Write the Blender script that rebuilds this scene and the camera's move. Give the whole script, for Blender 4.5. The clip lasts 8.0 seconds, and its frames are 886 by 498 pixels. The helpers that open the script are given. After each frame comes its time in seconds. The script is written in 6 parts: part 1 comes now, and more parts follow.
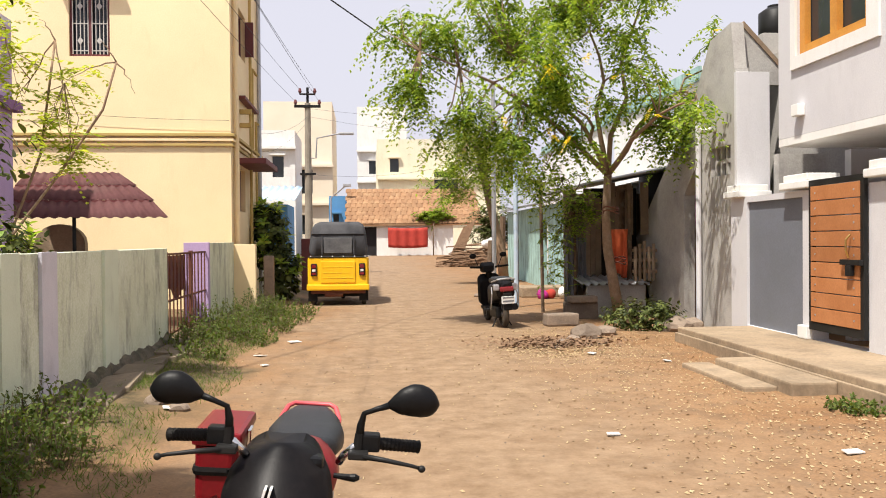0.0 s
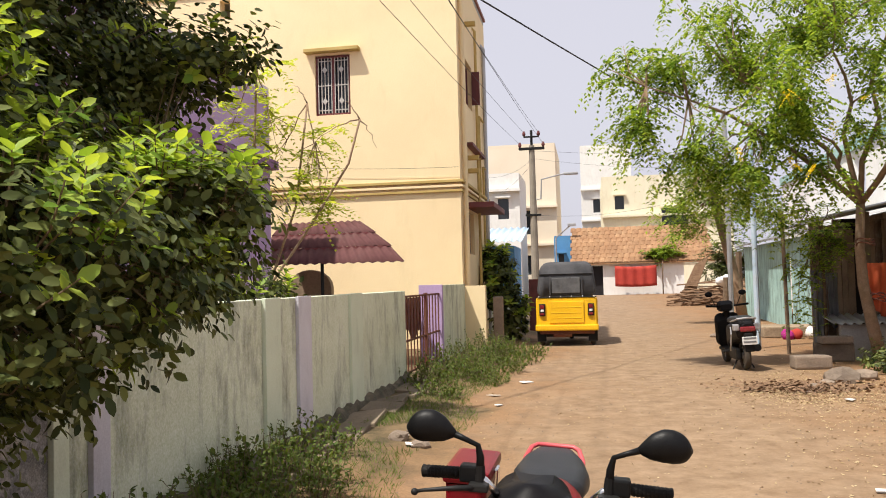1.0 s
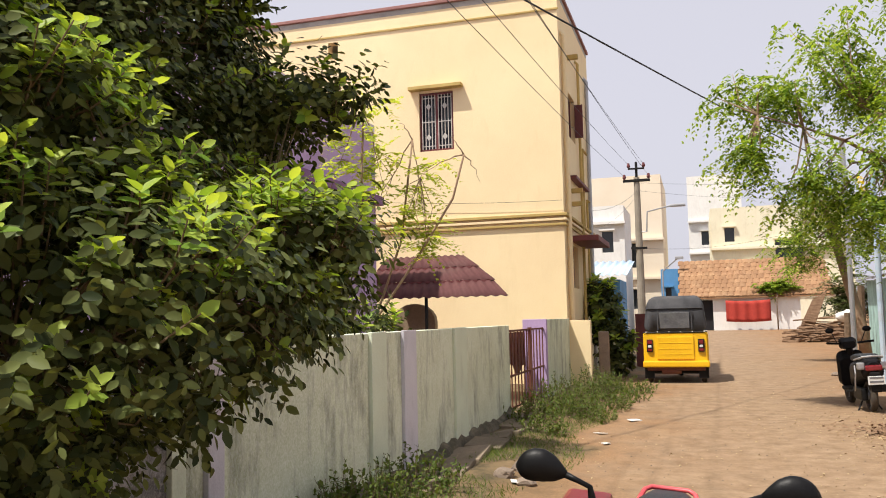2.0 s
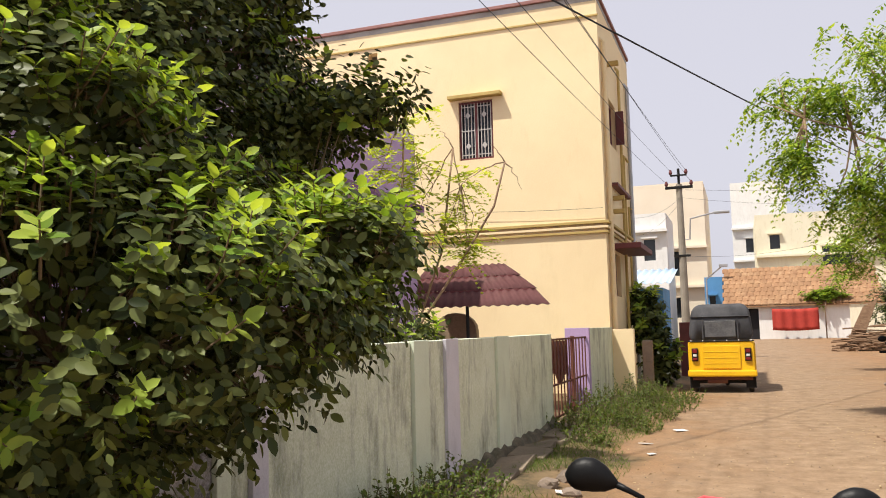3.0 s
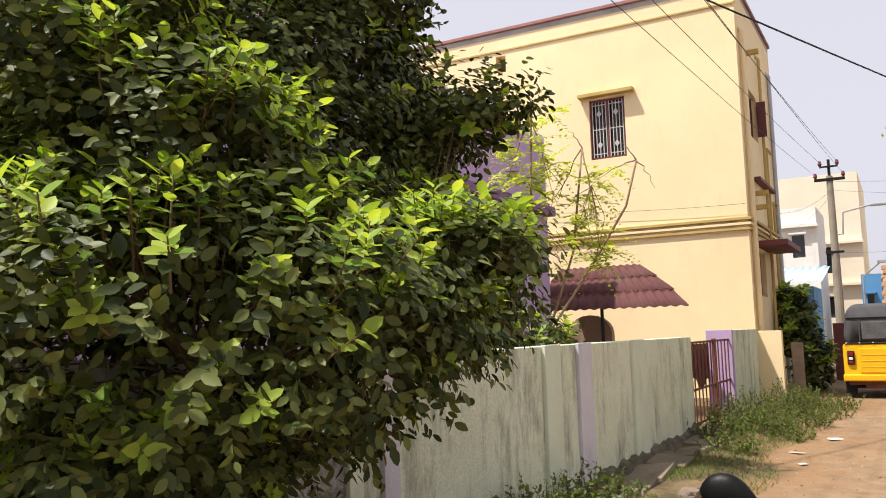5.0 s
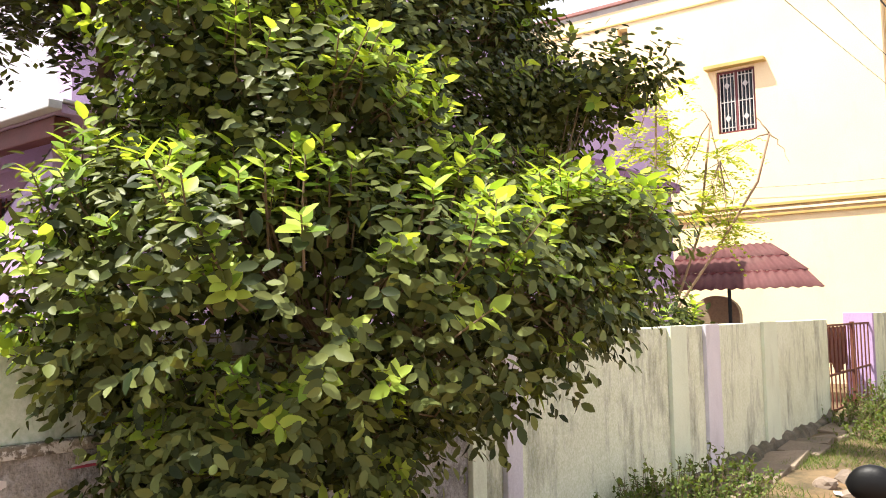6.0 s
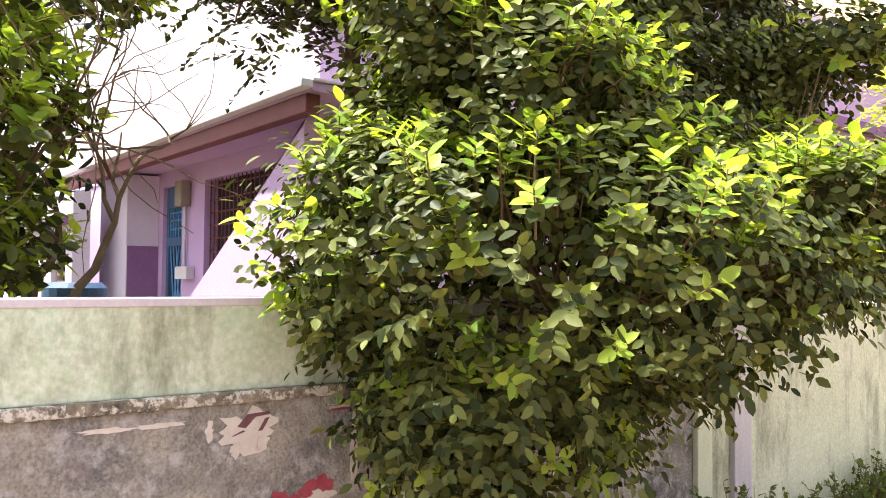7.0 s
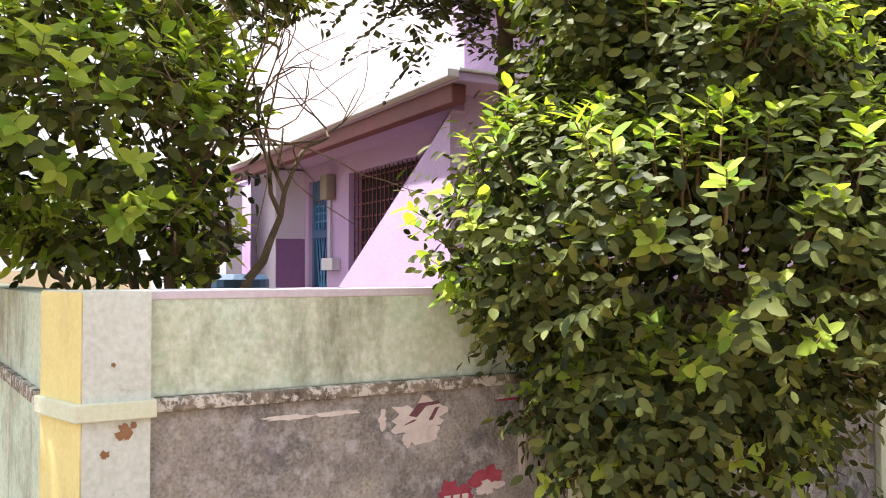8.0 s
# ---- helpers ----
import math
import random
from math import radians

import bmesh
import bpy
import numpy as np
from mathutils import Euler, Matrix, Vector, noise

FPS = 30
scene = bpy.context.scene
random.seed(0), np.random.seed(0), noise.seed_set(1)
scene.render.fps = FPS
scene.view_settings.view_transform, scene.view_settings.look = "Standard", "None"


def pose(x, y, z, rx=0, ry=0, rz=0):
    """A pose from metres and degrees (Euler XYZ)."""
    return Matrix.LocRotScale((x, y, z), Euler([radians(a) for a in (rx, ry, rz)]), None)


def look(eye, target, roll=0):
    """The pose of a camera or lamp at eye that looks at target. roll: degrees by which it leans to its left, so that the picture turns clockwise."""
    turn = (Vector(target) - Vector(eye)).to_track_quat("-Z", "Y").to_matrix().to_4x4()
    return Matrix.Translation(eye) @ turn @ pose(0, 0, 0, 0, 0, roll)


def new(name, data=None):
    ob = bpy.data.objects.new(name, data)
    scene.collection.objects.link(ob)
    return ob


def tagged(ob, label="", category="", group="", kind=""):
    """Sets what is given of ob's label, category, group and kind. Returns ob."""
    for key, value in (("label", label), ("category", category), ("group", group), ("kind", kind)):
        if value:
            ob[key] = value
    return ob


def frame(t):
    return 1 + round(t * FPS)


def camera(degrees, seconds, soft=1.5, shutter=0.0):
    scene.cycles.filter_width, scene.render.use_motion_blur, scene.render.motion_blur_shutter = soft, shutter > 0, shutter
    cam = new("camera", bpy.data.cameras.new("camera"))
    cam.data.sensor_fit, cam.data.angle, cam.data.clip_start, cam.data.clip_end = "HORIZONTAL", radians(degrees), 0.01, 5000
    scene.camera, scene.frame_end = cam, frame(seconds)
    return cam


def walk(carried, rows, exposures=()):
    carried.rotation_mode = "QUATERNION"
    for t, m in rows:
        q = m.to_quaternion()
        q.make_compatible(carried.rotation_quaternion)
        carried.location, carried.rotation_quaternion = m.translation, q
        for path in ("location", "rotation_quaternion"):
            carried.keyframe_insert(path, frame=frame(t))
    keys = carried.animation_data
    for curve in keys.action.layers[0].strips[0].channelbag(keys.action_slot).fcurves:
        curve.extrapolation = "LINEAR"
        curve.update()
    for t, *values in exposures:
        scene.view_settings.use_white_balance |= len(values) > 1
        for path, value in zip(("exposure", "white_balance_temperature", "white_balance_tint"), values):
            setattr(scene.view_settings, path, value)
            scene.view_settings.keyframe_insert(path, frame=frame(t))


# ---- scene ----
cam = camera(56.1, 8.0, 1.0)
PATH = [
    (0, (-0.166, -0.182, 1.433), (0.017, 1.81, 1.411), -0.5),
    (0.5, (-0.189, -0.205, 1.443), (-0.302, 1.792, 1.481), -1.4),
    (1, (-0.226, -0.21, 1.442), (-0.576, 1.757, 1.525), -1.5),
    (1.5, (-0.243, -0.204, 1.449), (-0.742, 1.728, 1.586), -1.3),
    (3, (-0.277, -0.166, 1.438), (-0.952, 1.707, 1.633), -1.4),
    (3.5, (-0.313, -0.084, 1.428), (-1.042, 1.768, 1.63), -1.5),
    (4, (-0.31, -0.072, 1.432), (-1.129, 1.742, 1.632), -1.9),
    (5.3, (-0.243, -0.114, 1.461), (-1.267, 1.592, 1.666), -1.5),
    (5.5, (-0.242, -0.114, 1.462), (-1.313, 1.564, 1.66), -1.4),
    (6, (-0.289, -0.104, 1.458), (-1.495, 1.484, 1.621), -0.9),
    (6.5, (-0.281, -0.166, 1.443), (-1.653, 1.284, 1.576), -0.5),
    (7, (-0.218, -0.207, 1.468), (-1.802, 1.012, 1.544), 0.5),
    (7.5, (-0.247, -0.252, 1.459), (-1.948, 0.799, 1.511), 0.4),
    (8, (-0.33, -0.292, 1.465), (-2.082, 0.669, 1.515), 0.0),
]
walk(cam, [(t, look(eye, target, roll)) for t, eye, target, roll in PATH],
     exposures=((0.0, 0.58), (1.0, 0.44), (3.0, 0.42), (4.2, 0.45), (5.3, 0.66), (5.6, 1.0), (6.0, 1.42), (6.5, 1.70), (7, 1.73), (7.5, 1.56), (8, 1.48)))

# ---- world, sun, exposure ----
SUN_ELEV = 63.0
world = bpy.data.worlds.new("world")
scene.world = world
world.use_nodes = True
wn = world.node_tree
sky = wn.nodes.new("ShaderNodeTexSky")
sky.sky_type = "NISHITA"
sky.sun_disc = False
sky.sun_elevation = radians(SUN_ELEV)
sun_dir = Vector((-0.70, -0.72, 0)).normalized() * math.cos(radians(SUN_ELEV)) + Vector((0, 0, math.sin(radians(SUN_ELEV))))
sky.sun_rotation = math.atan2(sun_dir.x, sun_dir.y)
sky.air_density, sky.dust_density, sky.ozone_density = 1.2, 4.0, 1.0
hsv = wn.nodes.new("ShaderNodeHueSaturation")
hsv.inputs["Saturation"].default_value = 0.45
wn.links.new(sky.outputs[0], hsv.inputs["Color"])
haze = wn.nodes.new("ShaderNodeMix")      # milky tropical haze over the clear sky
haze.data_type = "RGBA"
haze.inputs[0].default_value = 0.72
haze.inputs[7].default_value = (8.1, 7.95, 9.0, 1)
wn.links.new(hsv.outputs[0], haze.inputs[6])
wn.links.new(haze.outputs[2], wn.nodes["Background"].inputs[0])
wn.nodes["Background"].inputs[1].default_value = 0.079
sun = new("sun", bpy.data.lights.new("sun", "SUN"))
sun.data.energy, sun.data.angle, sun.data.color = 4.9, radians(1.0), (1.0, 0.94, 0.85)
sun.matrix_world = look((0, 0, 40), (-sun_dir.x * 40, -sun_dir.y * 40, 40 - sun_dir.z * 40))


# ---- materials ----
def material(name, base, second=None, rough=0.8, scale=3.0, fine=60.0, bump=0.15, metal=0.0, dark=None, dark_amount=0.0,
             streak=False, spec=0.3, per_object=0.0, trans=None, dark_scale=1.2, low=0.5, high=0.7, bump_distance=0.01, grain=0.22):
    """A painted or worn surface: two tones at a large scale, fine grain, and stains that may run down as streaks."""
    m = bpy.data.materials.new(name)
    m.use_nodes = True
    nt = m.node_tree
    N, L = nt.nodes, nt.links
    bs = N["Principled BSDF"]
    bs.inputs["Roughness"].default_value = rough
    bs.inputs["Metallic"].default_value = metal
    bs.inputs["Specular IOR Level"].default_value = spec
    geo = N.new("ShaderNodeNewGeometry")
    second = second or tuple(c * 0.8 for c in base)
    big = N.new("ShaderNodeTexNoise")
    big.inputs["Scale"].default_value, big.inputs["Detail"].default_value = scale, 6
    big.inputs["Roughness"].default_value = 0.65
    L.new(geo.outputs["Position"], big.inputs["Vector"])
    r1 = N.new("ShaderNodeValToRGB")
    r1.color_ramp.elements[0].position, r1.color_ramp.elements[1].position = 0.35, 0.68
    r1.color_ramp.elements[0].color, r1.color_ramp.elements[1].color = (*base, 1), (*second, 1)
    L.new(big.outputs[0], r1.inputs[0])
    col = r1.outputs[0]
    small = N.new("ShaderNodeTexNoise")
    small.inputs["Scale"].default_value, small.inputs["Detail"].default_value = fine, 4
    L.new(geo.outputs["Position"], small.inputs["Vector"])
    mx = N.new("ShaderNodeMix")
    mx.data_type, mx.blend_type = "RGBA", "OVERLAY"
    mx.inputs[0].default_value = grain
    L.new(col, mx.inputs[6])
    L.new(small.outputs[0], mx.inputs[7])
    col = mx.outputs[2]
    if dark is not None:
        mp = N.new("ShaderNodeMapping")
        mp.inputs["Scale"].default_value = (1, 1, 0.3) if streak else (1, 1, 1)
        L.new(geo.outputs["Position"], mp.inputs["Vector"])
        st = N.new("ShaderNodeTexNoise")
        st.inputs["Scale"].default_value, st.inputs["Detail"].default_value = dark_scale * (3 if streak else 1), 9
        st.inputs["Roughness"].default_value = 0.72
        L.new(mp.outputs[0], st.inputs["Vector"])
        r2 = N.new("ShaderNodeValToRGB")
        r2.color_ramp.elements[0].position, r2.color_ramp.elements[1].position = low, high
        r2.color_ramp.elements[1].color = (dark_amount,) * 3 + (1,)
        L.new(st.outputs[0], r2.inputs[0])
        m2 = N.new("ShaderNodeMix")
        m2.data_type = "RGBA"
        L.new(r2.outputs[0], m2.inputs[0])
        L.new(col, m2.inputs[6])
        m2.inputs[7].default_value = (*dark, 1)
        col = m2.outputs[2]
    if per_object:
        oi = N.new("ShaderNodeObjectInfo")
        mr = N.new("ShaderNodeMapRange")
        mr.inputs[3].default_value, mr.inputs[4].default_value = 1 - per_object, 1 + per_object
        L.new(oi.outputs["Random"], mr.inputs[0])
        hs = N.new("ShaderNodeHueSaturation")
        L.new(mr.outputs[0], hs.inputs["Value"])
        L.new(col, hs.inputs["Color"])
        col = hs.outputs[0]
    L.new(col, bs.inputs["Base Color"])
    if bump:
        bp = N.new("ShaderNodeBump")
        bp.inputs["Strength"].default_value, bp.inputs["Distance"].default_value = bump, bump_distance
        L.new(small.outputs[0], bp.inputs["Height"])
        L.new(bp.outputs[0], bs.inputs["Normal"])
    return m


def leaf_material(name, base, second, glow=0.35, rough=0.38, single=False):
    """A leaf: glossy on top, some light coming through, each one a little different."""
    m = bpy.data.materials.new(name)
    m.use_nodes = True
    N, L = m.node_tree.nodes, m.node_tree.links
    bs = N["Principled BSDF"]
    bs.inputs["Roughness"].default_value = rough
    bs.inputs["Specular IOR Level"].default_value = 0.14
    geo = N.new("ShaderNodeNewGeometry")
    ramp = N.new("ShaderNodeValToRGB")
    ramp.color_ramp.elements[0].color, ramp.color_ramp.elements[1].color = (*base, 1), (*second, 1)
    if single:
        L.new(N.new("ShaderNodeObjectInfo").outputs["Random"], ramp.inputs[0])
    else:
        L.new(geo.outputs["Random Per Island"], ramp.inputs[0])
    L.new(ramp.outputs[0], bs.inputs["Base Color"])
    tr = N.new("ShaderNodeBsdfTranslucent")
    br = N.new("ShaderNodeMix")
    br.data_type, br.blend_type = "RGBA", "MULTIPLY"
    br.inputs[0].default_value = 1.0
    L.new(ramp.outputs[0], br.inputs[6])
    br.inputs[7].default_value = (1.6, 1.5, 0.6, 1)
    L.new(br.outputs[2], tr.inputs[0])
    ms = N.new("ShaderNodeMixShader")
    ms.inputs[0].default_value = glow
    L.new(bs.outputs[0], ms.inputs[1])
    L.new(tr.outputs[0], ms.inputs[2])
    L.new(ms.outputs[0], N["Material Output"].inputs[0])
    return m


def glass_material(name, tint=(0.05, 0.06, 0.07), rough=0.08):
    m = bpy.data.materials.new(name)
    m.use_nodes = True
    bs = m.node_tree.nodes["Principled BSDF"]
    bs.inputs["Base Color"].default_value = (*tint, 1)
    bs.inputs["Roughness"].default_value = rough
    return m


M = {}
M["green_wall"] = material("mint_painted_plaster", (0.68, 0.72, 0.56), (0.58, 0.61, 0.45), 0.9, 1.6, 70, 0.25, dark=(0.085, 0.085, 0.06), dark_amount=0.9, streak=True, low=0.50, high=0.74, dark_scale=1.2, grain=0.6)
M["lilac_grey"] = material("lilac_grey_paint", (0.63, 0.61, 0.66), (0.56, 0.54, 0.59), 0.9, 2, 70, 0.2, dark=(0.25, 0.24, 0.24), dark_amount=0.5, streak=True, low=0.52, high=0.8)
M["green_clean"] = material("mint_pilaster_paint", (0.67, 0.73, 0.57), (0.60, 0.65, 0.50), 0.9, 2, 70, 0.2, dark=(0.2, 0.2, 0.15), dark_amount=0.4, streak=True, low=0.55, high=0.8)
M["upper_wall"] = material("grimy_mint_plaster", (0.57, 0.69, 0.57), (0.56, 0.62, 0.49), 0.9, 2.2, 50, 0.25, dark=(0.15, 0.145, 0.09), dark_amount=0.8, low=0.50, high=0.70, dark_scale=1.3, streak=True, grain=0.6)
M["pillar"] = material("pale_mint_grey_paint", (0.60, 0.67, 0.63), (0.55, 0.60, 0.56), 0.9, 3, 60, 0.2, dark=(0.25, 0.22, 0.2), dark_amount=0.6, dark_scale=9, low=0.62, high=0.72, grain=0.4)
M["cement"] = material("bare_grimy_cement", (0.38, 0.36, 0.32), (0.115, 0.115, 0.125), 0.95, 3.2, 90, 0.7, dark=(0.48, 0.47, 0.49), dark_amount=0.95, dark_scale=13, low=0.50, high=0.64, grain=0.75)


def add_smudges(m, colour, scale, low, high):
    """Faded smears of an old paint over a surface, in scattered patches."""
    N, L = m.node_tree.nodes, m.node_tree.links
    bs = N["Principled BSDF"]
    old = bs.inputs["Base Color"].links[0].from_socket
    geo, tex, ramp, mix = N.new("ShaderNodeNewGeometry"), N.new("ShaderNodeTexNoise"), N.new("ShaderNodeValToRGB"), N.new("ShaderNodeMix")
    tex.inputs["Scale"].default_value, tex.inputs["Detail"].default_value, tex.inputs["Roughness"].default_value = scale, 9, 0.7
    ramp.color_ramp.elements[0].position, ramp.color_ramp.elements[1].position = low, high
    ramp.color_ramp.elements[1].color = (0.8, 0.8, 0.8, 1)
    mix.data_type = "RGBA"
    mix.inputs[7].default_value = (*colour, 1)
    L.new(geo.outputs["Position"], tex.inputs["Vector"])
    L.new(tex.outputs[0], ramp.inputs[0])
    L.new(ramp.outputs[0], mix.inputs[0])
    L.new(old, mix.inputs[6])
    L.new(mix.outputs[2], bs.inputs["Base Color"])


add_smudges(M["cement"], (0.17, 0.18, 0.30), 2.6, 0.56, 0.74)
add_smudges(M["cement"], (0.055, 0.055, 0.06), 4.0, 0.55, 0.66)
add_smudges(M["cement"], (0.42, 0.40, 0.38), 16.0, 0.52, 0.64)
add_smudges(M["cement"], (0.33, 0.27, 0.18), 1.3, 0.56, 0.72)
add_smudges(M["upper_wall"], (0.22, 0.21, 0.14), 3.0, 0.52, 0.72)
add_smudges(M["green_wall"], (0.24, 0.26, 0.16), 1.4, 0.58, 0.80)
M["foot"] = material("mossy_rubble", (0.075, 0.065, 0.045), (0.17, 0.14, 0.10), 0.95, 5, 60, 0.8, dark=(0.035, 0.045, 0.02), dark_amount=0.8, dark_scale=3, grain=0.6)
M["ledge"] = material("flaking_ledge", (0.32, 0.28, 0.22), (0.07, 0.062, 0.055), 0.95, 14, 60, 0.6, dark=(0.62, 0.61, 0.57), dark_amount=0.95, dark_scale=26, low=0.50, high=0.56, grain=0.6)
M["lilac_paint"] = material("lilac_paint", (0.50, 0.37, 0.57), (0.44, 0.31, 0.51), 0.85, 0.8, 60, 0.1, dark=(0.36, 0.26, 0.40), dark_amount=0.35, streak=True, low=0.55, high=0.8)
M["lilac_pale"] = material("pale_lilac_paint", (0.64, 0.59, 0.68), (0.57, 0.53, 0.61), 0.85, 1.5, 60, 0.1, dark=(0.4, 0.35, 0.4), dark_amount=0.3, streak=True)
M["purple"] = material("dull_purple_paint", (0.25, 0.13, 0.27), (0.20, 0.10, 0.22), 0.8, 1.5, 60, 0.1)
M["yellow_house"] = material("butter_yellow_paint", (0.86, 0.70, 0.43), (0.80, 0.63, 0.38), 0.88, 0.5, 40, 0.12, dark=(0.60, 0.47, 0.24), dark_amount=0.35, streak=True, low=0.55, high=0.85)
M["yellow_trim"] = material("ochre_trim", (0.52, 0.38, 0.14), (0.42, 0.30, 0.10), 0.85, 2, 60, 0.1)
M["brown_sheet"] = material("maroon_sheet", (0.085, 0.034, 0.034), (0.12, 0.052, 0.05), 0.8, 2.5, 50, 0.1, dark=(0.13, 0.08, 0.07), dark_amount=0.5, spec=0.15)
M["maroon"] = material("maroon_paint", (0.17, 0.05, 0.05), (0.12, 0.04, 0.04), 0.6, 3, 60, 0.1)
M["dusty_maroon"] = material("sun_bleached_maroon", (0.33, 0.17, 0.15), (0.26, 0.13, 0.12), 0.85, 2, 60, 0.1)
M["lemon"] = material("lemon_paint", (0.80, 0.72, 0.34), (0.72, 0.64, 0.28), 0.9, 3, 60, 0.15, dark=(0.4, 0.36, 0.2), dark_amount=0.5, streak=True)
M["white_paint"] = material("white_paint", (0.78, 0.77, 0.74), (0.70, 0.69, 0.66), 0.8, 1.2, 60, 0.08, dark=(0.45, 0.42, 0.38), dark_amount=0.25, streak=True)
M["pale_grey"] = material("pale_grey_paint", (0.60, 0.59, 0.60), (0.55, 0.54, 0.56), 0.8, 0.8, 60, 0.08, dark=(0.4, 0.38, 0.38), dark_amount=0.25, streak=True)
M["concrete"] = material("raw_cement_render", (0.44, 0.42, 0.39), (0.33, 0.31, 0.29), 0.95, 1.2, 40, 0.3, dark=(0.17, 0.16, 0.15), dark_amount=0.5, low=0.5, high=0.7, dark_scale=1.5)
M["platform"] = material("worn_cement_floor", (0.36, 0.275, 0.185), (0.27, 0.20, 0.13), 0.95, 1.4, 25, 0.3, dark=(0.13, 0.10, 0.07), dark_amount=0.7, dark_scale=1.8, low=0.45, grain=0.3)
M["grey_panel"] = material("slate_grey_metal", (0.16, 0.17, 0.20), (0.14, 0.15, 0.17), 0.5, 1, 60, 0.04)
M["black_metal"] = material("black_metal", (0.009, 0.009, 0.009), (0.02, 0.019, 0.018), 0.5, 3, 60, 0.05, spec=0.2)
M["orange_wood"] = material("orange_wood_plank", (0.43, 0.18, 0.07), (0.36, 0.14, 0.05), 0.55, 4, 40, 0.1, per_object=0.12)
M["orange_frame"] = material("varnished_frame", (0.58, 0.27, 0.05), (0.48, 0.2, 0.04), 0.5, 4, 50, 0.1)
M["brass"] = material("brass", (0.6, 0.42, 0.15), None, 0.3, 5, 60, 0.05, metal=1.0)
M["window_dark"] = glass_material("dark_window_glass", (0.03, 0.035, 0.04), 0.12)
M["grille"] = material("white_grille", (0.55, 0.52, 0.48), None, 0.6, 5, 60, 0.05)
M["bark_pale"] = material("pale_bark", (0.30, 0.20, 0.13), (0.21, 0.14, 0.09), 0.95, 9, 60, 0.6, dark=(0.4, 0.33, 0.25), dark_amount=0.4, dark_scale=6)
M["bark"] = material("tree_bark", (0.17, 0.11, 0.07), (0.10, 0.065, 0.04), 0.95, 9, 60, 0.6, dark=(0.30, 0.26, 0.2), dark_amount=0.4, dark_scale=6)
M["twig"] = material("twig_bark", (0.12, 0.085, 0.05), (0.20, 0.15, 0.09), 0.9, 9, 60, 0.3)
# Dark mature and paler young leaf; the pair also paints shade and sun.
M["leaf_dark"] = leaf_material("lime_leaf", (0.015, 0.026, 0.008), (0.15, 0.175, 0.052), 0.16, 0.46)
M["leaf_bright"] = leaf_material("sunlit_young_lime_leaf", (0.16, 0.28, 0.04), (0.45, 0.55, 0.10), 0.42, 0.45)
M["frond"] = leaf_material("feathery_leaf", (0.055, 0.12, 0.02), (0.35, 0.455, 0.072), 0.45, 0.5)
M["frond_pale"] = leaf_material("pale_feathery_leaf", (0.26, 0.36, 0.05), (0.52, 0.56, 0.11), 0.5, 0.5)
M["weed"] = leaf_material("weed_leaf", (0.06, 0.10, 0.025), (0.15, 0.19, 0.05), 0.35, 0.6)
M["rick_yellow"] = material("rickshaw_yellow_paint", (0.85, 0.50, 0.01), (0.80, 0.45, 0.01), 0.35, 2, 60, 0.02, spec=0.5)
M["canvas"] = material("grey_canvas", (0.045, 0.045, 0.05), (0.08, 0.08, 0.085), 0.8, 3, 60, 0.25)
M["rubber"] = material("black_rubber", (0.006, 0.006, 0.006), (0.014, 0.012, 0.011), 0.65, 6, 80, 0.2, spec=0.15)
M["tyre"] = material("dusty_tyre", (0.03, 0.028, 0.025), (0.09, 0.07, 0.05), 0.9, 6, 80, 0.3)
M["red_paint"] = material("red_bike_paint", (0.19, 0.007, 0.012), (0.14, 0.006, 0.009), 0.36, 3, 60, 0.02, spec=0.25, dark=(0.11, 0.035, 0.03), dark_amount=0.25)
M["gloss_black"] = material("gloss_black_plastic", (0.004, 0.004, 0.005), (0.012, 0.010, 0.010), 0.42, 6, 90, 0.05, spec=0.12)
M["mirror_black"] = material("satin_black_plastic", (0.004, 0.004, 0.0045), (0.008, 0.008, 0.008), 0.45, 5, 120, 0.06, spec=0.18)
M["seat"] = material("black_seat_cover", (0.016, 0.018, 0.021), (0.026, 0.028, 0.031), 0.5, 4, 150, 0.2)
M["chrome"] = material("chrome", (0.7, 0.7, 0.7), None, 0.15, 4, 60, 0.0, metal=1.0)
M["tail_red"] = material("red_lens", (0.22, 0.015, 0.02), None, 0.2, 5, 60, 0.0, spec=0.6)
M["plate_white"] = material("white_plate", (0.75, 0.75, 0.72), None, 0.5, 5, 60, 0.0)
M["tile"] = material("clay_roof_tile", (0.29, 0.165, 0.085), (0.22, 0.115, 0.06), 0.9, 1.5, 30, 0.2, dark=(0.44, 0.30, 0.17), dark_amount=0.5, per_object=0.13)
M["cream"] = material("cream_paint", (0.78, 0.69, 0.55), (0.72, 0.62, 0.48), 0.9, 0.3, 30, 0.05)
M["pale_yellow"] = material("pale_yellow_paint", (0.78, 0.74, 0.57), (0.72, 0.67, 0.50), 0.9, 0.3, 30, 0.05, dark=(0.5, 0.42, 0.25), dark_amount=0.3, streak=True)
M["blue_sheet"] = material("pale_blue_sheet", (0.42, 0.55, 0.68), (0.5, 0.6, 0.7), 0.5, 1, 60, 0.05)
M["blue_paint"] = material("blue_paint", (0.10, 0.28, 0.52), (0.08, 0.22, 0.42), 0.7, 1, 60, 0.05)
M["aqua"] = material("aqua_paint", (0.40, 0.60, 0.56), (0.30, 0.46, 0.43), 0.85, 1, 60, 0.1, dark=(0.10, 0.12, 0.10), dark_amount=0.8, streak=True, low=0.46, high=0.68)
M["pole"] = material("weathered_pole_concrete", (0.30, 0.26, 0.21), (0.22, 0.19, 0.15), 0.9, 2, 50, 0.2)
M["wire"] = material("black_cable", (0.02, 0.02, 0.022), None, 0.6, 4, 60, 0.0)
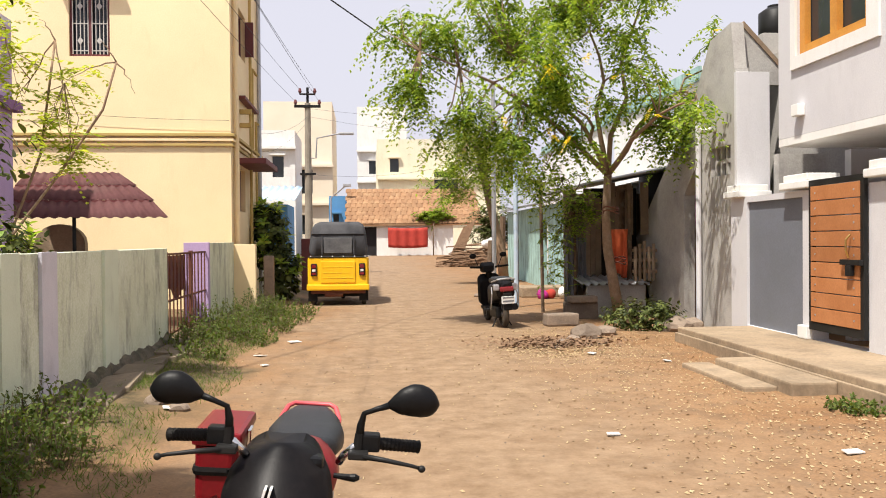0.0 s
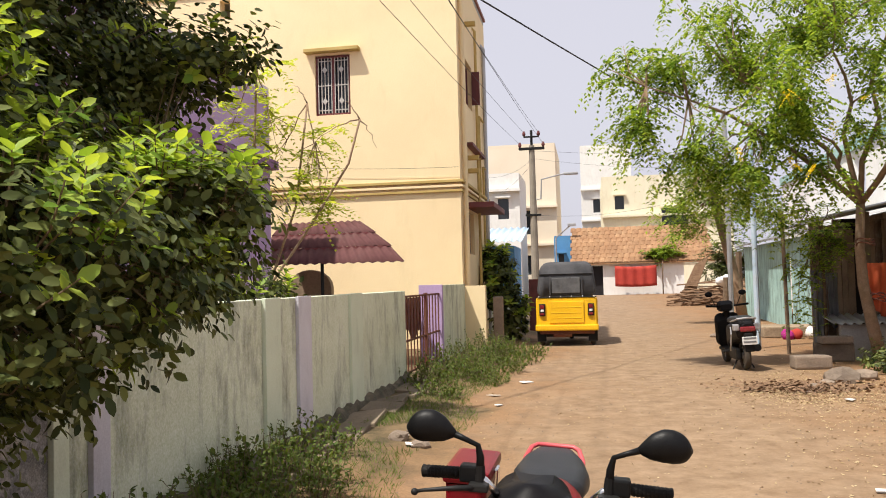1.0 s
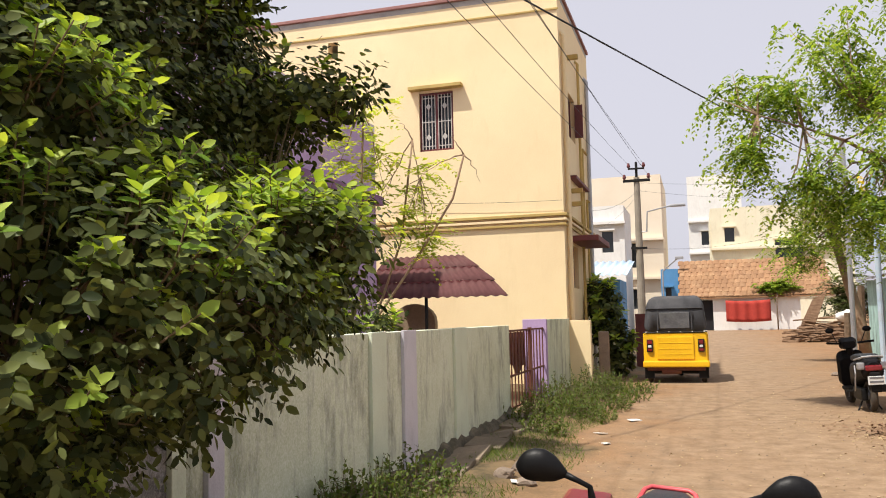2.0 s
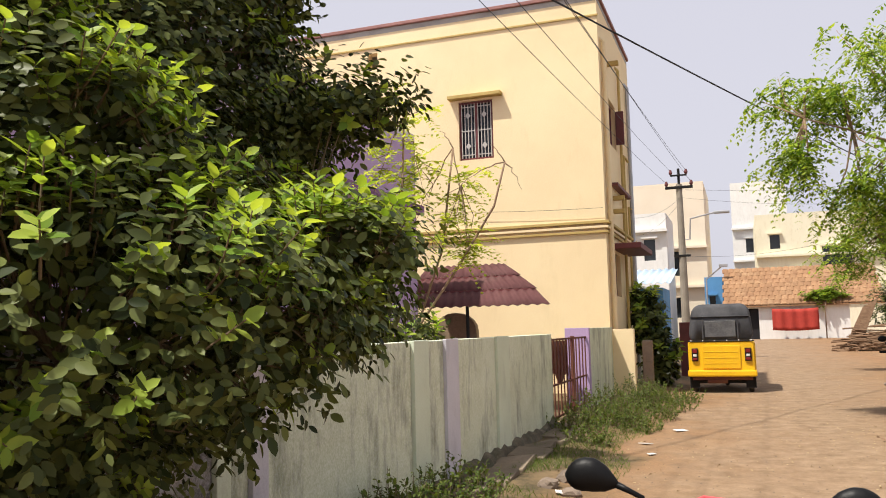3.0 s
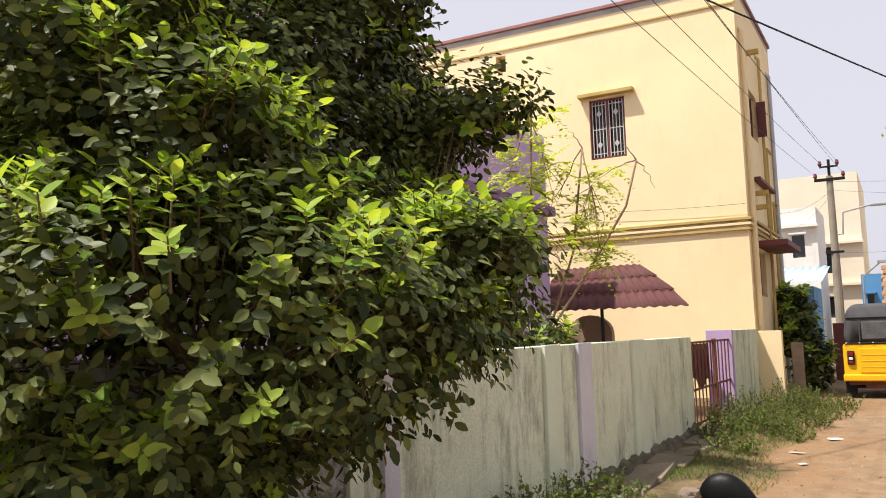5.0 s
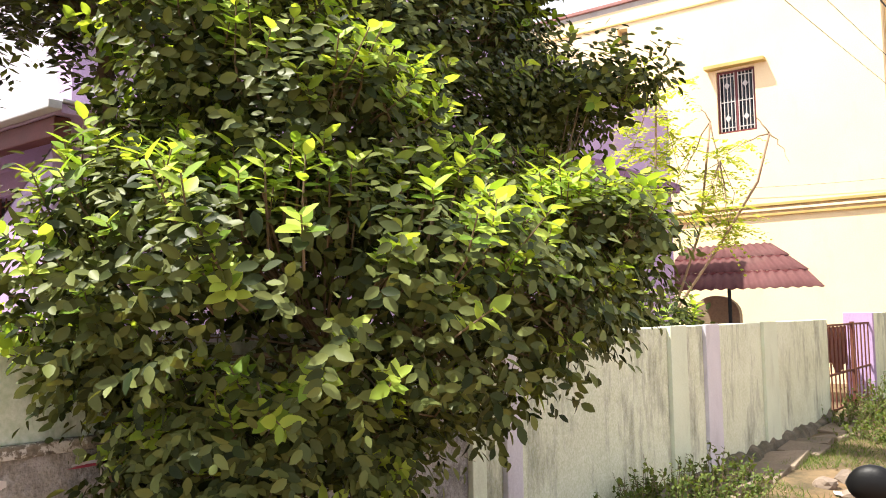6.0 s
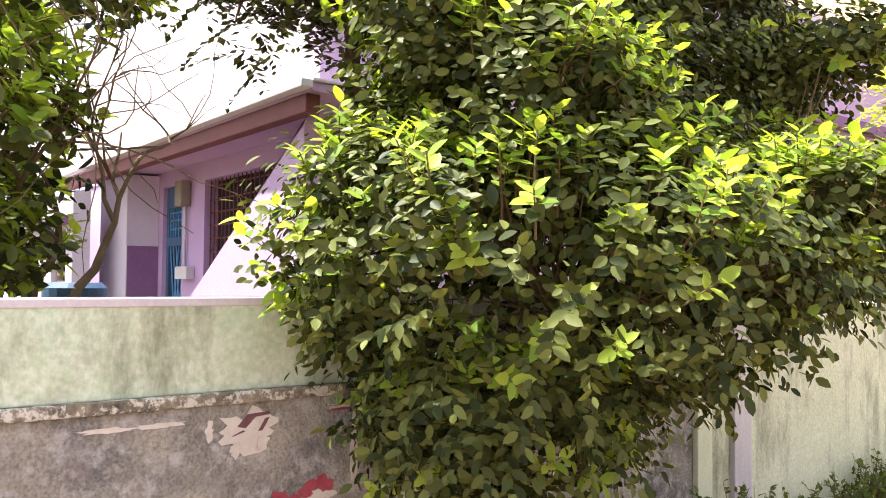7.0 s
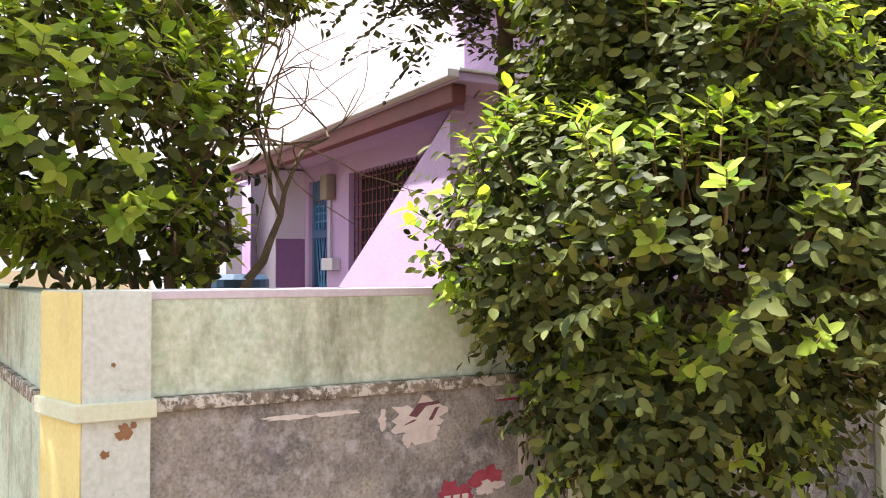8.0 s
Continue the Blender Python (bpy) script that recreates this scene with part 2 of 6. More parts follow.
M["galv"] = material("galvanised_steel", (0.45, 0.45, 0.46), None, 0.45, 4, 60, 0.05, metal=0.6)
M["red_cloth"] = material("red_cloth", (0.40, 0.05, 0.035), (0.32, 0.04, 0.03), 0.95, 3, 90, 0.3)
M["orange_cloth"] = material("orange_cloth", (0.62, 0.13, 0.05), (0.5, 0.09, 0.04), 0.95, 3, 90, 0.3)
M["magenta_cloth"] = material("magenta_cloth", (0.42, 0.03, 0.22), (0.3, 0.02, 0.16), 0.95, 6, 90, 0.3)
M["grey_cloth"] = material("grey_cloth", (0.2, 0.2, 0.2), (0.13, 0.13, 0.14), 0.95, 4, 90, 0.3)
M["stick"] = material("dry_firewood", (0.24, 0.15, 0.09), (0.15, 0.09, 0.055), 0.95, 6, 60, 0.4)
M["plank"] = material("weathered_plank", (0.25, 0.18, 0.12), (0.17, 0.12, 0.08), 0.95, 4, 60, 0.4, per_object=0.25)
M["stone"] = material("rough_stone", (0.26, 0.2, 0.15), (0.18, 0.14, 0.11), 0.95, 4, 40, 0.6, per_object=0.3)
M["slab"] = material("drain_slab", (0.22, 0.17, 0.12), (0.15, 0.12, 0.085), 0.95, 3, 40, 0.6, dark=(0.07, 0.06, 0.045), dark_amount=0.6, per_object=0.2)
M["paper"] = material("torn_paper", (0.72, 0.68, 0.66), (0.58, 0.53, 0.5), 0.9, 6, 60, 0.1)
M["plum_print"] = material("plum_print", (0.13, 0.05, 0.07), (0.2, 0.1, 0.12), 0.9, 8, 60, 0.1)
M["paper_red"] = material("red_print", (0.30, 0.04, 0.07), (0.42, 0.10, 0.13), 0.9, 6, 60, 0.1)
M["rust"] = material("rusty_paint", (0.11, 0.03, 0.025), (0.17, 0.075, 0.04), 0.8, 6, 60, 0.2)
M["flower"] = leaf_material("yellow_flower", (0.75, 0.55, 0.02), (0.85, 0.68, 0.05), 0.3, 0.6)
M["litter"] = material("pale_litter", (0.66, 0.64, 0.6), None, 0.8, 6, 60, 0.0, per_object=0.25)
M["straw"] = material("dry_straw", (0.48, 0.38, 0.22), (0.27, 0.18, 0.09), 0.95, 8, 60, 0.0)
M["blue_door"] = material("blue_door_paint", (0.06, 0.12, 0.24), (0.05, 0.10, 0.19), 0.6, 3, 60, 0.1)
# Near-black colour stands in for the darkness inside rooms and sheds.
M["black_hole"] = material("painted_interior_shade", (0.02, 0.018, 0.02), None, 0.9, 3, 60, 0.0)



def lane_material():
    """Sandy earth: pale and grey where wheels run, orange at the sides, with damp patches and grit."""
    m = material("sandy_road", (0.215, 0.115, 0.052), (0.265, 0.158, 0.08), 0.95, 0.9, 45, 0.22, dark=(0.125, 0.078, 0.045), dark_amount=0.75, dark_scale=2.2, low=0.48, high=0.66, bump_distance=0.01, grain=0.6)
    N, L = m.node_tree.nodes, m.node_tree.links
    bs = N["Principled BSDF"]
    old = bs.inputs["Base Color"].links[0].from_socket
    geo = N.new("ShaderNodeNewGeometry")
    sep = N.new("ShaderNodeSeparateXYZ")
    L.new(geo.outputs["Position"], sep.inputs[0])
    wob = N.new("ShaderNodeTexNoise")
    wob.inputs["Scale"].default_value, wob.inputs["Detail"].default_value = 0.5, 5
    L.new(geo.outputs["Position"], wob.inputs["Vector"])
    add = N.new("ShaderNodeMath")
    add.operation = "MULTIPLY_ADD"
    L.new(wob.outputs[0], add.inputs[0])
    add.inputs[1].default_value = 3.4
    L.new(sep.outputs[0], add.inputs[2])
    ramp = N.new("ShaderNodeValToRGB")
    e = ramp.color_ramp.elements
    e[0].position, e[0].color = 0.30, (0, 0, 0, 1)
    e[1].position, e[1].color = 0.80, (0, 0, 0, 1)
    for pos, v in ((0.42, 0.75), (0.55, 0.9), (0.66, 0.6)):
        k = e.new(pos)
        k.color = (v, v, v, 1)
    rng = N.new("ShaderNodeMapRange")
    rng.inputs[1].default_value, rng.inputs[2].default_value = -3.5, 7.5
    L.new(add.outputs[0], rng.inputs[0])
    L.new(rng.outputs[0], ramp.inputs[0])
    grit = N.new("ShaderNodeTexNoise")
    grit.inputs["Scale"].default_value, grit.inputs["Detail"].default_value = 3.5, 12
    grit.inputs["Roughness"].default_value = 0.75
    L.new(geo.outputs["Position"], grit.inputs["Vector"])
    tone = N.new("ShaderNodeValToRGB")
    tone.color_ramp.elements[0].position, tone.color_ramp.elements[1].position = 0.34, 0.66
    tone.color_ramp.elements[0].color, tone.color_ramp.elements[1].color = (0.16, 0.104, 0.06, 1), (0.31, 0.22, 0.14, 1)
    L.new(grit.outputs[0], tone.inputs[0])
    mix = N.new("ShaderNodeMix")
    mix.data_type = "RGBA"
    L.new(ramp.outputs[0], mix.inputs[0])
    L.new(old, mix.inputs[6])
    L.new(tone.outputs[0], mix.inputs[7])
    # dark mossy earth along the wall
    side = N.new("ShaderNodeMapRange")
    side.inputs[1].default_value, side.inputs[2].default_value = 0.15, -0.35
    L.new(add.outputs[0], side.inputs[0])
    soil = N.new("ShaderNodeValToRGB")
    soil.color_ramp.elements[0].position, soil.color_ramp.elements[1].position = 0.36, 0.66
    soil.color_ramp.elements[0].color, soil.color_ramp.elements[1].color = (0.055, 0.045, 0.022, 1), (0.20, 0.135, 0.07, 1)
    L.new(grit.outputs[0], soil.inputs[0])
    verge = N.new("ShaderNodeMix")
    verge.data_type = "RGBA"
    L.new(side.outputs[0], verge.inputs[0])
    L.new(mix.outputs[2], verge.inputs[6])
    L.new(soil.outputs[0], verge.inputs[7])
    L.new(verge.outputs[2], bs.inputs["Base Color"])
    return m


M["sand"] = lane_material()


# ---- mesh helpers ----
def part(name, bm, mt, parent=None, label="", smooth=False):
    """Links a bmesh as one mesh object, under parent if there is one."""
    me = bpy.data.meshes.new(name)
    bm.to_mesh(me)
    bm.free()
    me.materials.append(mt)
    if smooth:
        me.polygons.foreach_set("use_smooth", [True] * len(me.polygons))
    ob = new(name, me)
    if parent is not None:
        ob.parent = parent
    if label:
        ob["label"] = label
    return ob


def thing(name, label, category, m=None, group="", kind=""):
    """An Empty at the base of a thing, to carry its parts."""
    ob = new(name)
    ob.empty_display_size = 0.1
    if m is not None:
        ob.matrix_basis = m
    return tagged(ob, label, category, group, kind)


def add_box(bm, lo, hi, bevel=0.0, m=None):
    """A box between two corners, with its edges rounded a little."""
    lo, hi = Vector(lo), Vector(hi)
    size, mid = hi - lo, (lo + hi) / 2
    t = Matrix.Translation(mid) @ Matrix.Diagonal((*size, 1))
    r = bmesh.ops.create_cube(bm, size=1.0, matrix=(m @ t) if m is not None else t)
    if bevel:
        es = list({e for v in r["verts"] for e in v.link_edges})
        bmesh.ops.bevel(bm, geom=es, offset=bevel, segments=2, profile=0.6, affect="EDGES")


def box(lo, hi, bevel=0.0, m=None):
    bm = bmesh.new()
    add_box(bm, lo, hi, bevel, m)
    return bm


def add_tube(bm, pts, radii, sides=8, cap=True):
    """A tube along points, tapered by the radii."""
    pts = [Vector(p) for p in pts]
    if isinstance(radii, (int, float)):
        radii = [radii] * len(pts)
    rings = []
    side = None
    for i, p in enumerate(pts):
        d = (pts[min(i + 1, len(pts) - 1)] - pts[max(i - 1, 0)]).normalized()
        if side is None:
            side = d.orthogonal().normalized()
        side = (side - d * side.dot(d))
        side = side.normalized() if side.length > 1e-6 else d.orthogonal().normalized()
        up = d.cross(side)
        rings.append([bm.verts.new(p + (side * math.cos(a) + up * math.sin(a)) * radii[i])
                      for a in (2 * math.pi * k / sides for k in range(sides))])
    for a, b in zip(rings, rings[1:]):
        for k in range(sides):
            bm.faces.new((a[k], a[(k + 1) % sides], b[(k + 1) % sides], b[k]))
    if cap:
        bm.faces.new(list(reversed(rings[0])))
        bm.faces.new(rings[-1])


def tube(pts, radii, sides=8):
    bm = bmesh.new()
    add_tube(bm, pts, radii, sides)
    return bm


def add_prism(bm, outline, axis, a, b):
    """A flat outline (pairs of numbers) drawn out along an axis from a to b."""
    def at(p, v):
        return {"x": (v, p[0], p[1]), "y": (p[0], v, p[1]), "z": (p[0], p[1], v)}[axis]
    va = [bm.verts.new(at(p, a)) for p in outline]
    vb = [bm.verts.new(at(p, b)) for p in outline]
    n = len(outline)
    bm.faces.new(va)
    bm.faces.new(list(reversed(vb)))
    for i in range(n):
        bm.faces.new((va[i], vb[i], vb[(i + 1) % n], va[(i + 1) % n]))
    bmesh.ops.recalc_face_normals(bm, faces=bm.faces[:])


def prism(outline, axis, a, b, bevel=0.0):
    bm = bmesh.new()
    add_prism(bm, outline, axis, a, b)
    if bevel:
        bmesh.ops.bevel(bm, geom=bm.edges[:], offset=bevel, segments=2, profile=0.6, affect="EDGES")
    return bm


def loft(sections, closed=True):
    """A skin over rings of points of equal number, closed at both ends."""
    bm = bmesh.new()
    rings = [[bm.verts.new(p) for p in s] for s in sections]
    n = len(rings[0])
    for a, b in zip(rings, rings[1:]):
        for k in range(n if closed else n - 1):
            bm.faces.new((a[k], a[(k + 1) % n], b[(k + 1) % n], b[k]))
    if closed:
        bm.faces.new(list(reversed(rings[0])))
        bm.faces.new(rings[-1])
    bmesh.ops.recalc_face_normals(bm, faces=bm.faces[:])
    return bm


def wall_with_holes(axis, at, thick, a0, a1, z0, z1, holes):
    """A wall in the plane axis = at, between a0 and a1 and z0 and z1, cut through by holes (a_lo, a_hi, z_lo, z_hi)."""
    bm = bmesh.new()
    us = sorted({a0, a1, *[h[0] for h in holes], *[h[1] for h in holes]})
    zs = sorted({z0, z1, *[h[2] for h in holes], *[h[3] for h in holes]})
    us = [u for u in us if a0 <= u <= a1]
    zs = [z for z in zs if z0 <= z <= z1]
    grid = {}

    def vert(i, j, k):
        key = (i, j, k)
        if key not in grid:
            d = at + (thick if k else 0)
            grid[key] = bm.verts.new((d, us[i], zs[j]) if axis == "x" else (us[i], d, zs[j]))
        return grid[key]

    def solid(i, j):
        if not (0 <= i < len(us) - 1 and 0 <= j < len(zs) - 1):
            return False
        u, z = (us[i] + us[i + 1]) / 2, (zs[j] + zs[j + 1]) / 2
        return not any(h[0] < u < h[1] and h[2] < z < h[3] for h in holes)
    for i in range(len(us) - 1):
        for j in range(len(zs) - 1):
            if not solid(i, j):
                continue
            for k in (0, 1):
                bm.faces.new([vert(i, j, k), vert(i + 1, j, k), vert(i + 1, j + 1, k), vert(i, j + 1, k)])
            for di, dj, e in ((-1, 0, ((i, j), (i, j + 1))), (1, 0, ((i + 1, j), (i + 1, j + 1))),
                              (0, -1, ((i, j), (i + 1, j))), (0, 1, ((i, j + 1), (i + 1, j + 1)))):
                if not solid(i + di, j + dj):
                    (p, q), (r, s) = e
                    bm.faces.new([vert(p, q, 0), vert(r, s, 0), vert(r, s, 1), vert(p, q, 1)])
    bmesh.ops.recalc_face_normals(bm, faces=bm.faces[:])
    return bm


def raw_mesh(name, verts, faces, mt, parent=None, smooth=False):
    me = bpy.data.meshes.new(name)
    me.from_pydata([tuple(v) for v in verts], [], [tuple(f) for f in faces])
    me.materials.append(mt)
    if smooth:
        me.polygons.foreach_set("use_smooth", [True] * len(me.polygons))
    ob = new(name, me)
    if parent is not None:
        ob.parent = parent
    return ob


# an oval leaf folded along its midrib, with a bent tip
LEAF_V = np.array([(0, 0, 0), (0, .3, -.02), (0, .62, -.03), (0, 1, -.07), (-.17, .16, .03), (-.265, .42, .05), (-.19, .76, .01), (.17, .16, .03), (.265, .42, .05), (.19, .76, .01)])
LEAF_F = [(0, 1, 4), (4, 1, 2, 5), (5, 2, 3, 6), (0, 7, 1), (7, 8, 2, 1), (8, 9, 3, 2)]
BLADE_V = np.array([(0, 0, 0), (-.24, .5, .03), (0, 1, 0), (.24, .5, .03)])
BLADE_F = [(0, 3, 2, 1)]


def leaves_mesh(name, poses, mt, parent, template="leaf"):
    """All the leaves of one crown: poses are (place, direction, up, size)."""
    tv, tf = (LEAF_V, LEAF_F) if template == "leaf" else (BLADE_V, BLADE_F)
    verts, faces = [], []
    for p, d, up, s in poses:
        d = d.normalized()
        x = d.cross(up)
        x = x.normalized() if x.length > 1e-4 else d.orthogonal().normalized()
        z = x.cross(d)
        k = len(verts)
        for a, b, c in tv:
            verts.append(p + (x * a + d * b + z * c) * s)
        faces += [tuple(k + i for i in f) for f in tf]
    return raw_mesh(name, verts, faces, mt, parent, smooth=True)


def rand_dir(rng):
    while True:
        v = Vector((rng.uniform(-1, 1), rng.uniform(-1, 1), rng.uniform(-1, 1)))
        if 0.1 < v.length < 1:
            return v.normalized()


# ---- ground ----
def ground_z(x, y):
    """The lane: level near by, rising a little beyond the parked vehicles, with wheel ruts and lumps."""
    t = min(max((y - 20) / 36, 0), 1)
    lumps = 0.02 * noise.noise(Vector((x * 0.7, y * 0.5, 0))) + 0.003 * noise.noise(Vector((x * 2, y * 2, 5)))
    verge = 0.06 * max(0, min(1, (-1.7 - x) / 0.5)) if x > -3.2 else 0.06
    return 0.42 * t * t * (3 - 2 * t) + (lumps if y < 60 and abs(x) < 20 else 0) + (verge if y < 24 else 0)


def build_ground():
    xs = sorted({*np.linspace(-8, 8, 81).round(3), *[s * v for s in (-1, 1) for v in (10, 14, 20, 40, 120, 400, 1500)]})
    ys = sorted({*np.linspace(-4, 24, 141).round(3), *np.linspace(24, 70, 24).round(3), -8, -15, -40, -200, -1500, 100, 200, 500, 1500})
    verts = [(x, y, ground_z(x, y)) for y in ys for x in xs]
    n = len(xs)
    faces = [(j * n + i, j * n + i + 1, (j + 1) * n + i + 1, (j + 1) * n + i) for j in range(len(ys) - 1) for i in range(n - 1)]
    g = raw_mesh("ground", verts, faces, M["sand"], smooth=True)
    tagged(g, "dry sandy earth lane with ruts and scattered leaves", "ground", kind="structure")


build_ground()

# ---- compound wall along the lane ----
WX = -2.85


def build_compound_wall():
    w = thing("wall_lane", "mint green plastered compound wall, stained and peeling", "wall", kind="structure")
    # the far stretch, painted to the ground
    part("far_stretch", box((WX - 0.2, 3.45, -0.2), (WX, 11.35, 1.35), 0.008), M["green_wall"], w)
    # the near stretch: mint above a ledge, bare cement below
    part("upper_stretch", box((WX - 0.2, 0.0, 1.095), (WX, 3.45, 1.385), 0.006), M["upper_wall"], w, "grimy mint plaster")
    part("lower_stretch", box((WX - 0.2, 0.0, -0.2), (WX + 0.004, 3.45, 1.055), 0.006), M["cement"], w, "bare blackened cement plaster")
    part("ledge", box((WX - 0.19, 0.12, 1.055), (WX + 0.03, 3.45, 1.095), 0.008), M["ledge"], w, "flaking ledge")
    part("coping", box((WX - 0.205, 0.12, 1.378), (WX + 0.004, 3.45, 1.405), 0.004), M["lilac_pale"], w, "pale lilac coping")
    for y0, y1, mt in ((6.13, 6.46, "green_clean"), (6.9, 7.24, "lilac_grey"), (8.54, 9.0, "green_clean"), (3.45, 3.575, "green_clean"), (3.776, 3.936, "lilac_grey"),
                       (1.62, 1.72, "green_clean")):
        top = 1.36 if y0 > 3 else 1.05
        part("pilaster", box((WX, y0, -0.2), (WX + 0.035, y1, top), 0.006), M[mt], w)
    # corner pillar and the wall along the side road, which bends away
    turn = pose(WX - 0.2, -0.125, 0, 0, 0, 5.7)
    xf, xb = WX + 0.045, WX - 0.2
    p = part("corner_pillar", prism([(xf, 0.12), (xf, -0.06), (xb, -0.145), (xb, 0.12)], "z", -0.2, 1.405), M["pillar"], w, "pale grey pillar with a yellow side")
    part("pillar_face", prism([(xf, -0.061), (xf + 0.001, -0.065), (xb, -0.150), (xb, -0.146)], "z", -0.2, 1.403), M["lemon"], p, "lemon yellow painted side")
    part("pillar_band", prism([(xf + 0.02, 0.135), (xf + 0.02, -0.08), (xb, -0.168), (xb, 0.135)], "z", 1.048, 1.098, 0.004), M["green_clean"], p)
    part("side_stretch", box((-11, 0.0, -0.2), (0, 0.16, 1.39), 0.006, turn), M["upper_wall"], w)
    part("side_ledge", box((-11, -0.025, 1.05), (0, -0.001, 1.095), 0.004, turn), M["ledge"], w)
    # beyond the gate
    part("gate_wall", box((WX - 0.2, 14.42, -0.2), (WX, 17.0, 1.42), 0.008), M["green_wall"], w)
    part("gate_pillar", box((WX - 0.42, 14.31, -0.2), (WX + 0.003, 14.417, 1.425), 0.006), M["lilac_paint"], w, "lilac end of the wall")
    part("house_wall_end", box((WX - 0.1, 17.0, -0.2), (-2.42, 17.2, 1.38), 0.006), M["yellow_house"], w, "yellow painted wall end")
    return w


build_compound_wall()


def build_gate():
    """Two leaves of thin bars with stout stiles; a torn red sheet is wired to the first leaf."""
    g = thing("iron_gate", "rusty maroon iron bar gate in the compound wall", "gate")
    x = WX - 0.06
    for a, b, n in ((11.5, 13.1, 6), (13.16, 14.52, 4)):
        leaf = part("gate_leaf", box((x - 0.02, a, 0.1), (x + 0.02, a + 0.05, 1.3), 0.004), M["rust"], g)
        part("stile", box((x - 0.02, b - 0.05, 0.1), (x + 0.02, b, 1.3), 0.004), M["rust"], leaf)
        for z in (0.14, 0.6, 1.25):
            part("rail", box((x - 0.012, a + 0.05, z), (x + 0.012, b - 0.05, z + 0.03), 0.003), M["rust"], leaf)
        for i in range(1, n + 1):
            y = a + (b - a) * i / (n + 1)
            part("bar", tube([(x, y, 0.15), (x, y, 1.27)], 0.012, 6), M["rust"], leaf)
    rng = random.Random(14)
    edge = [(11.62 + 1.25 * k / 12, 0.74 + 0.03 * math.sin(k * 0.9) - 0.14 * math.exp(-(k - 7) ** 2 / 6) + rng.uniform(-.03, .03)) for k in range(13)]
    part("sheet", prism(edge + [(12.87, 1.24), (11.62, 1.24)], "x", x - 0.035, x - 0.027), M["maroon"], g, "torn dark red sheet")


build_gate()


# ---- yellow two-storey house ----
def window_unit(parent, x0, x1, z0, z1, y, bars=True):
    """A barred window in a wall that faces -y, set in its opening."""
    w = part("window", wall_with_holes("y", y + 0.04, 0.06, x0, x1, z0, z1, [(x0 + 0.05, (x0 + x1) / 2 - 0.03, z0 + 0.05, z1 - 0.05), ((x0 + x1) / 2 + 0.03, x1 - 0.05, z0 + 0.05, z1 - 0.05)]), M["maroon"], parent, "maroon window frame")
    part("pane", box((x0 + 0.03, y + 0.12, z0 + 0.03), (x1 - 0.03, y + 0.13, z1 - 0.03)), M["window_dark"], w)
    if bars:
        for a, b in ((x0 + 0.06, (x0 + x1) / 2 - 0.04), ((x0 + x1) / 2 + 0.04, x1 - 0.06)):
            bm = bmesh.new()
            for k in range(5):
                x = a + (b - a) * k / 4
                add_box(bm, (x - 0.009, y + 0.025, z0 + 0.05), (x + 0.009, y + 0.038, z1 - 0.05))
            for z in (z0 + 0.12, (z0 + z1) / 2, z1 - 0.12):
                add_box(bm, (a, y + 0.02, z - 0.009), (b, y + 0.03, z + 0.009))
            for z in (z0 + 0.32, z1 - 0.32):
                xm = (a + b) / 2
                add_prism(bm, [(xm - 0.06, z), (xm, z - 0.08), (xm + 0.06, z), (xm, z + 0.08)], "y", y + 0.012, y + 0.02)
            part("grille", bm, M["grille"], w, "white painted iron grille")
    return w


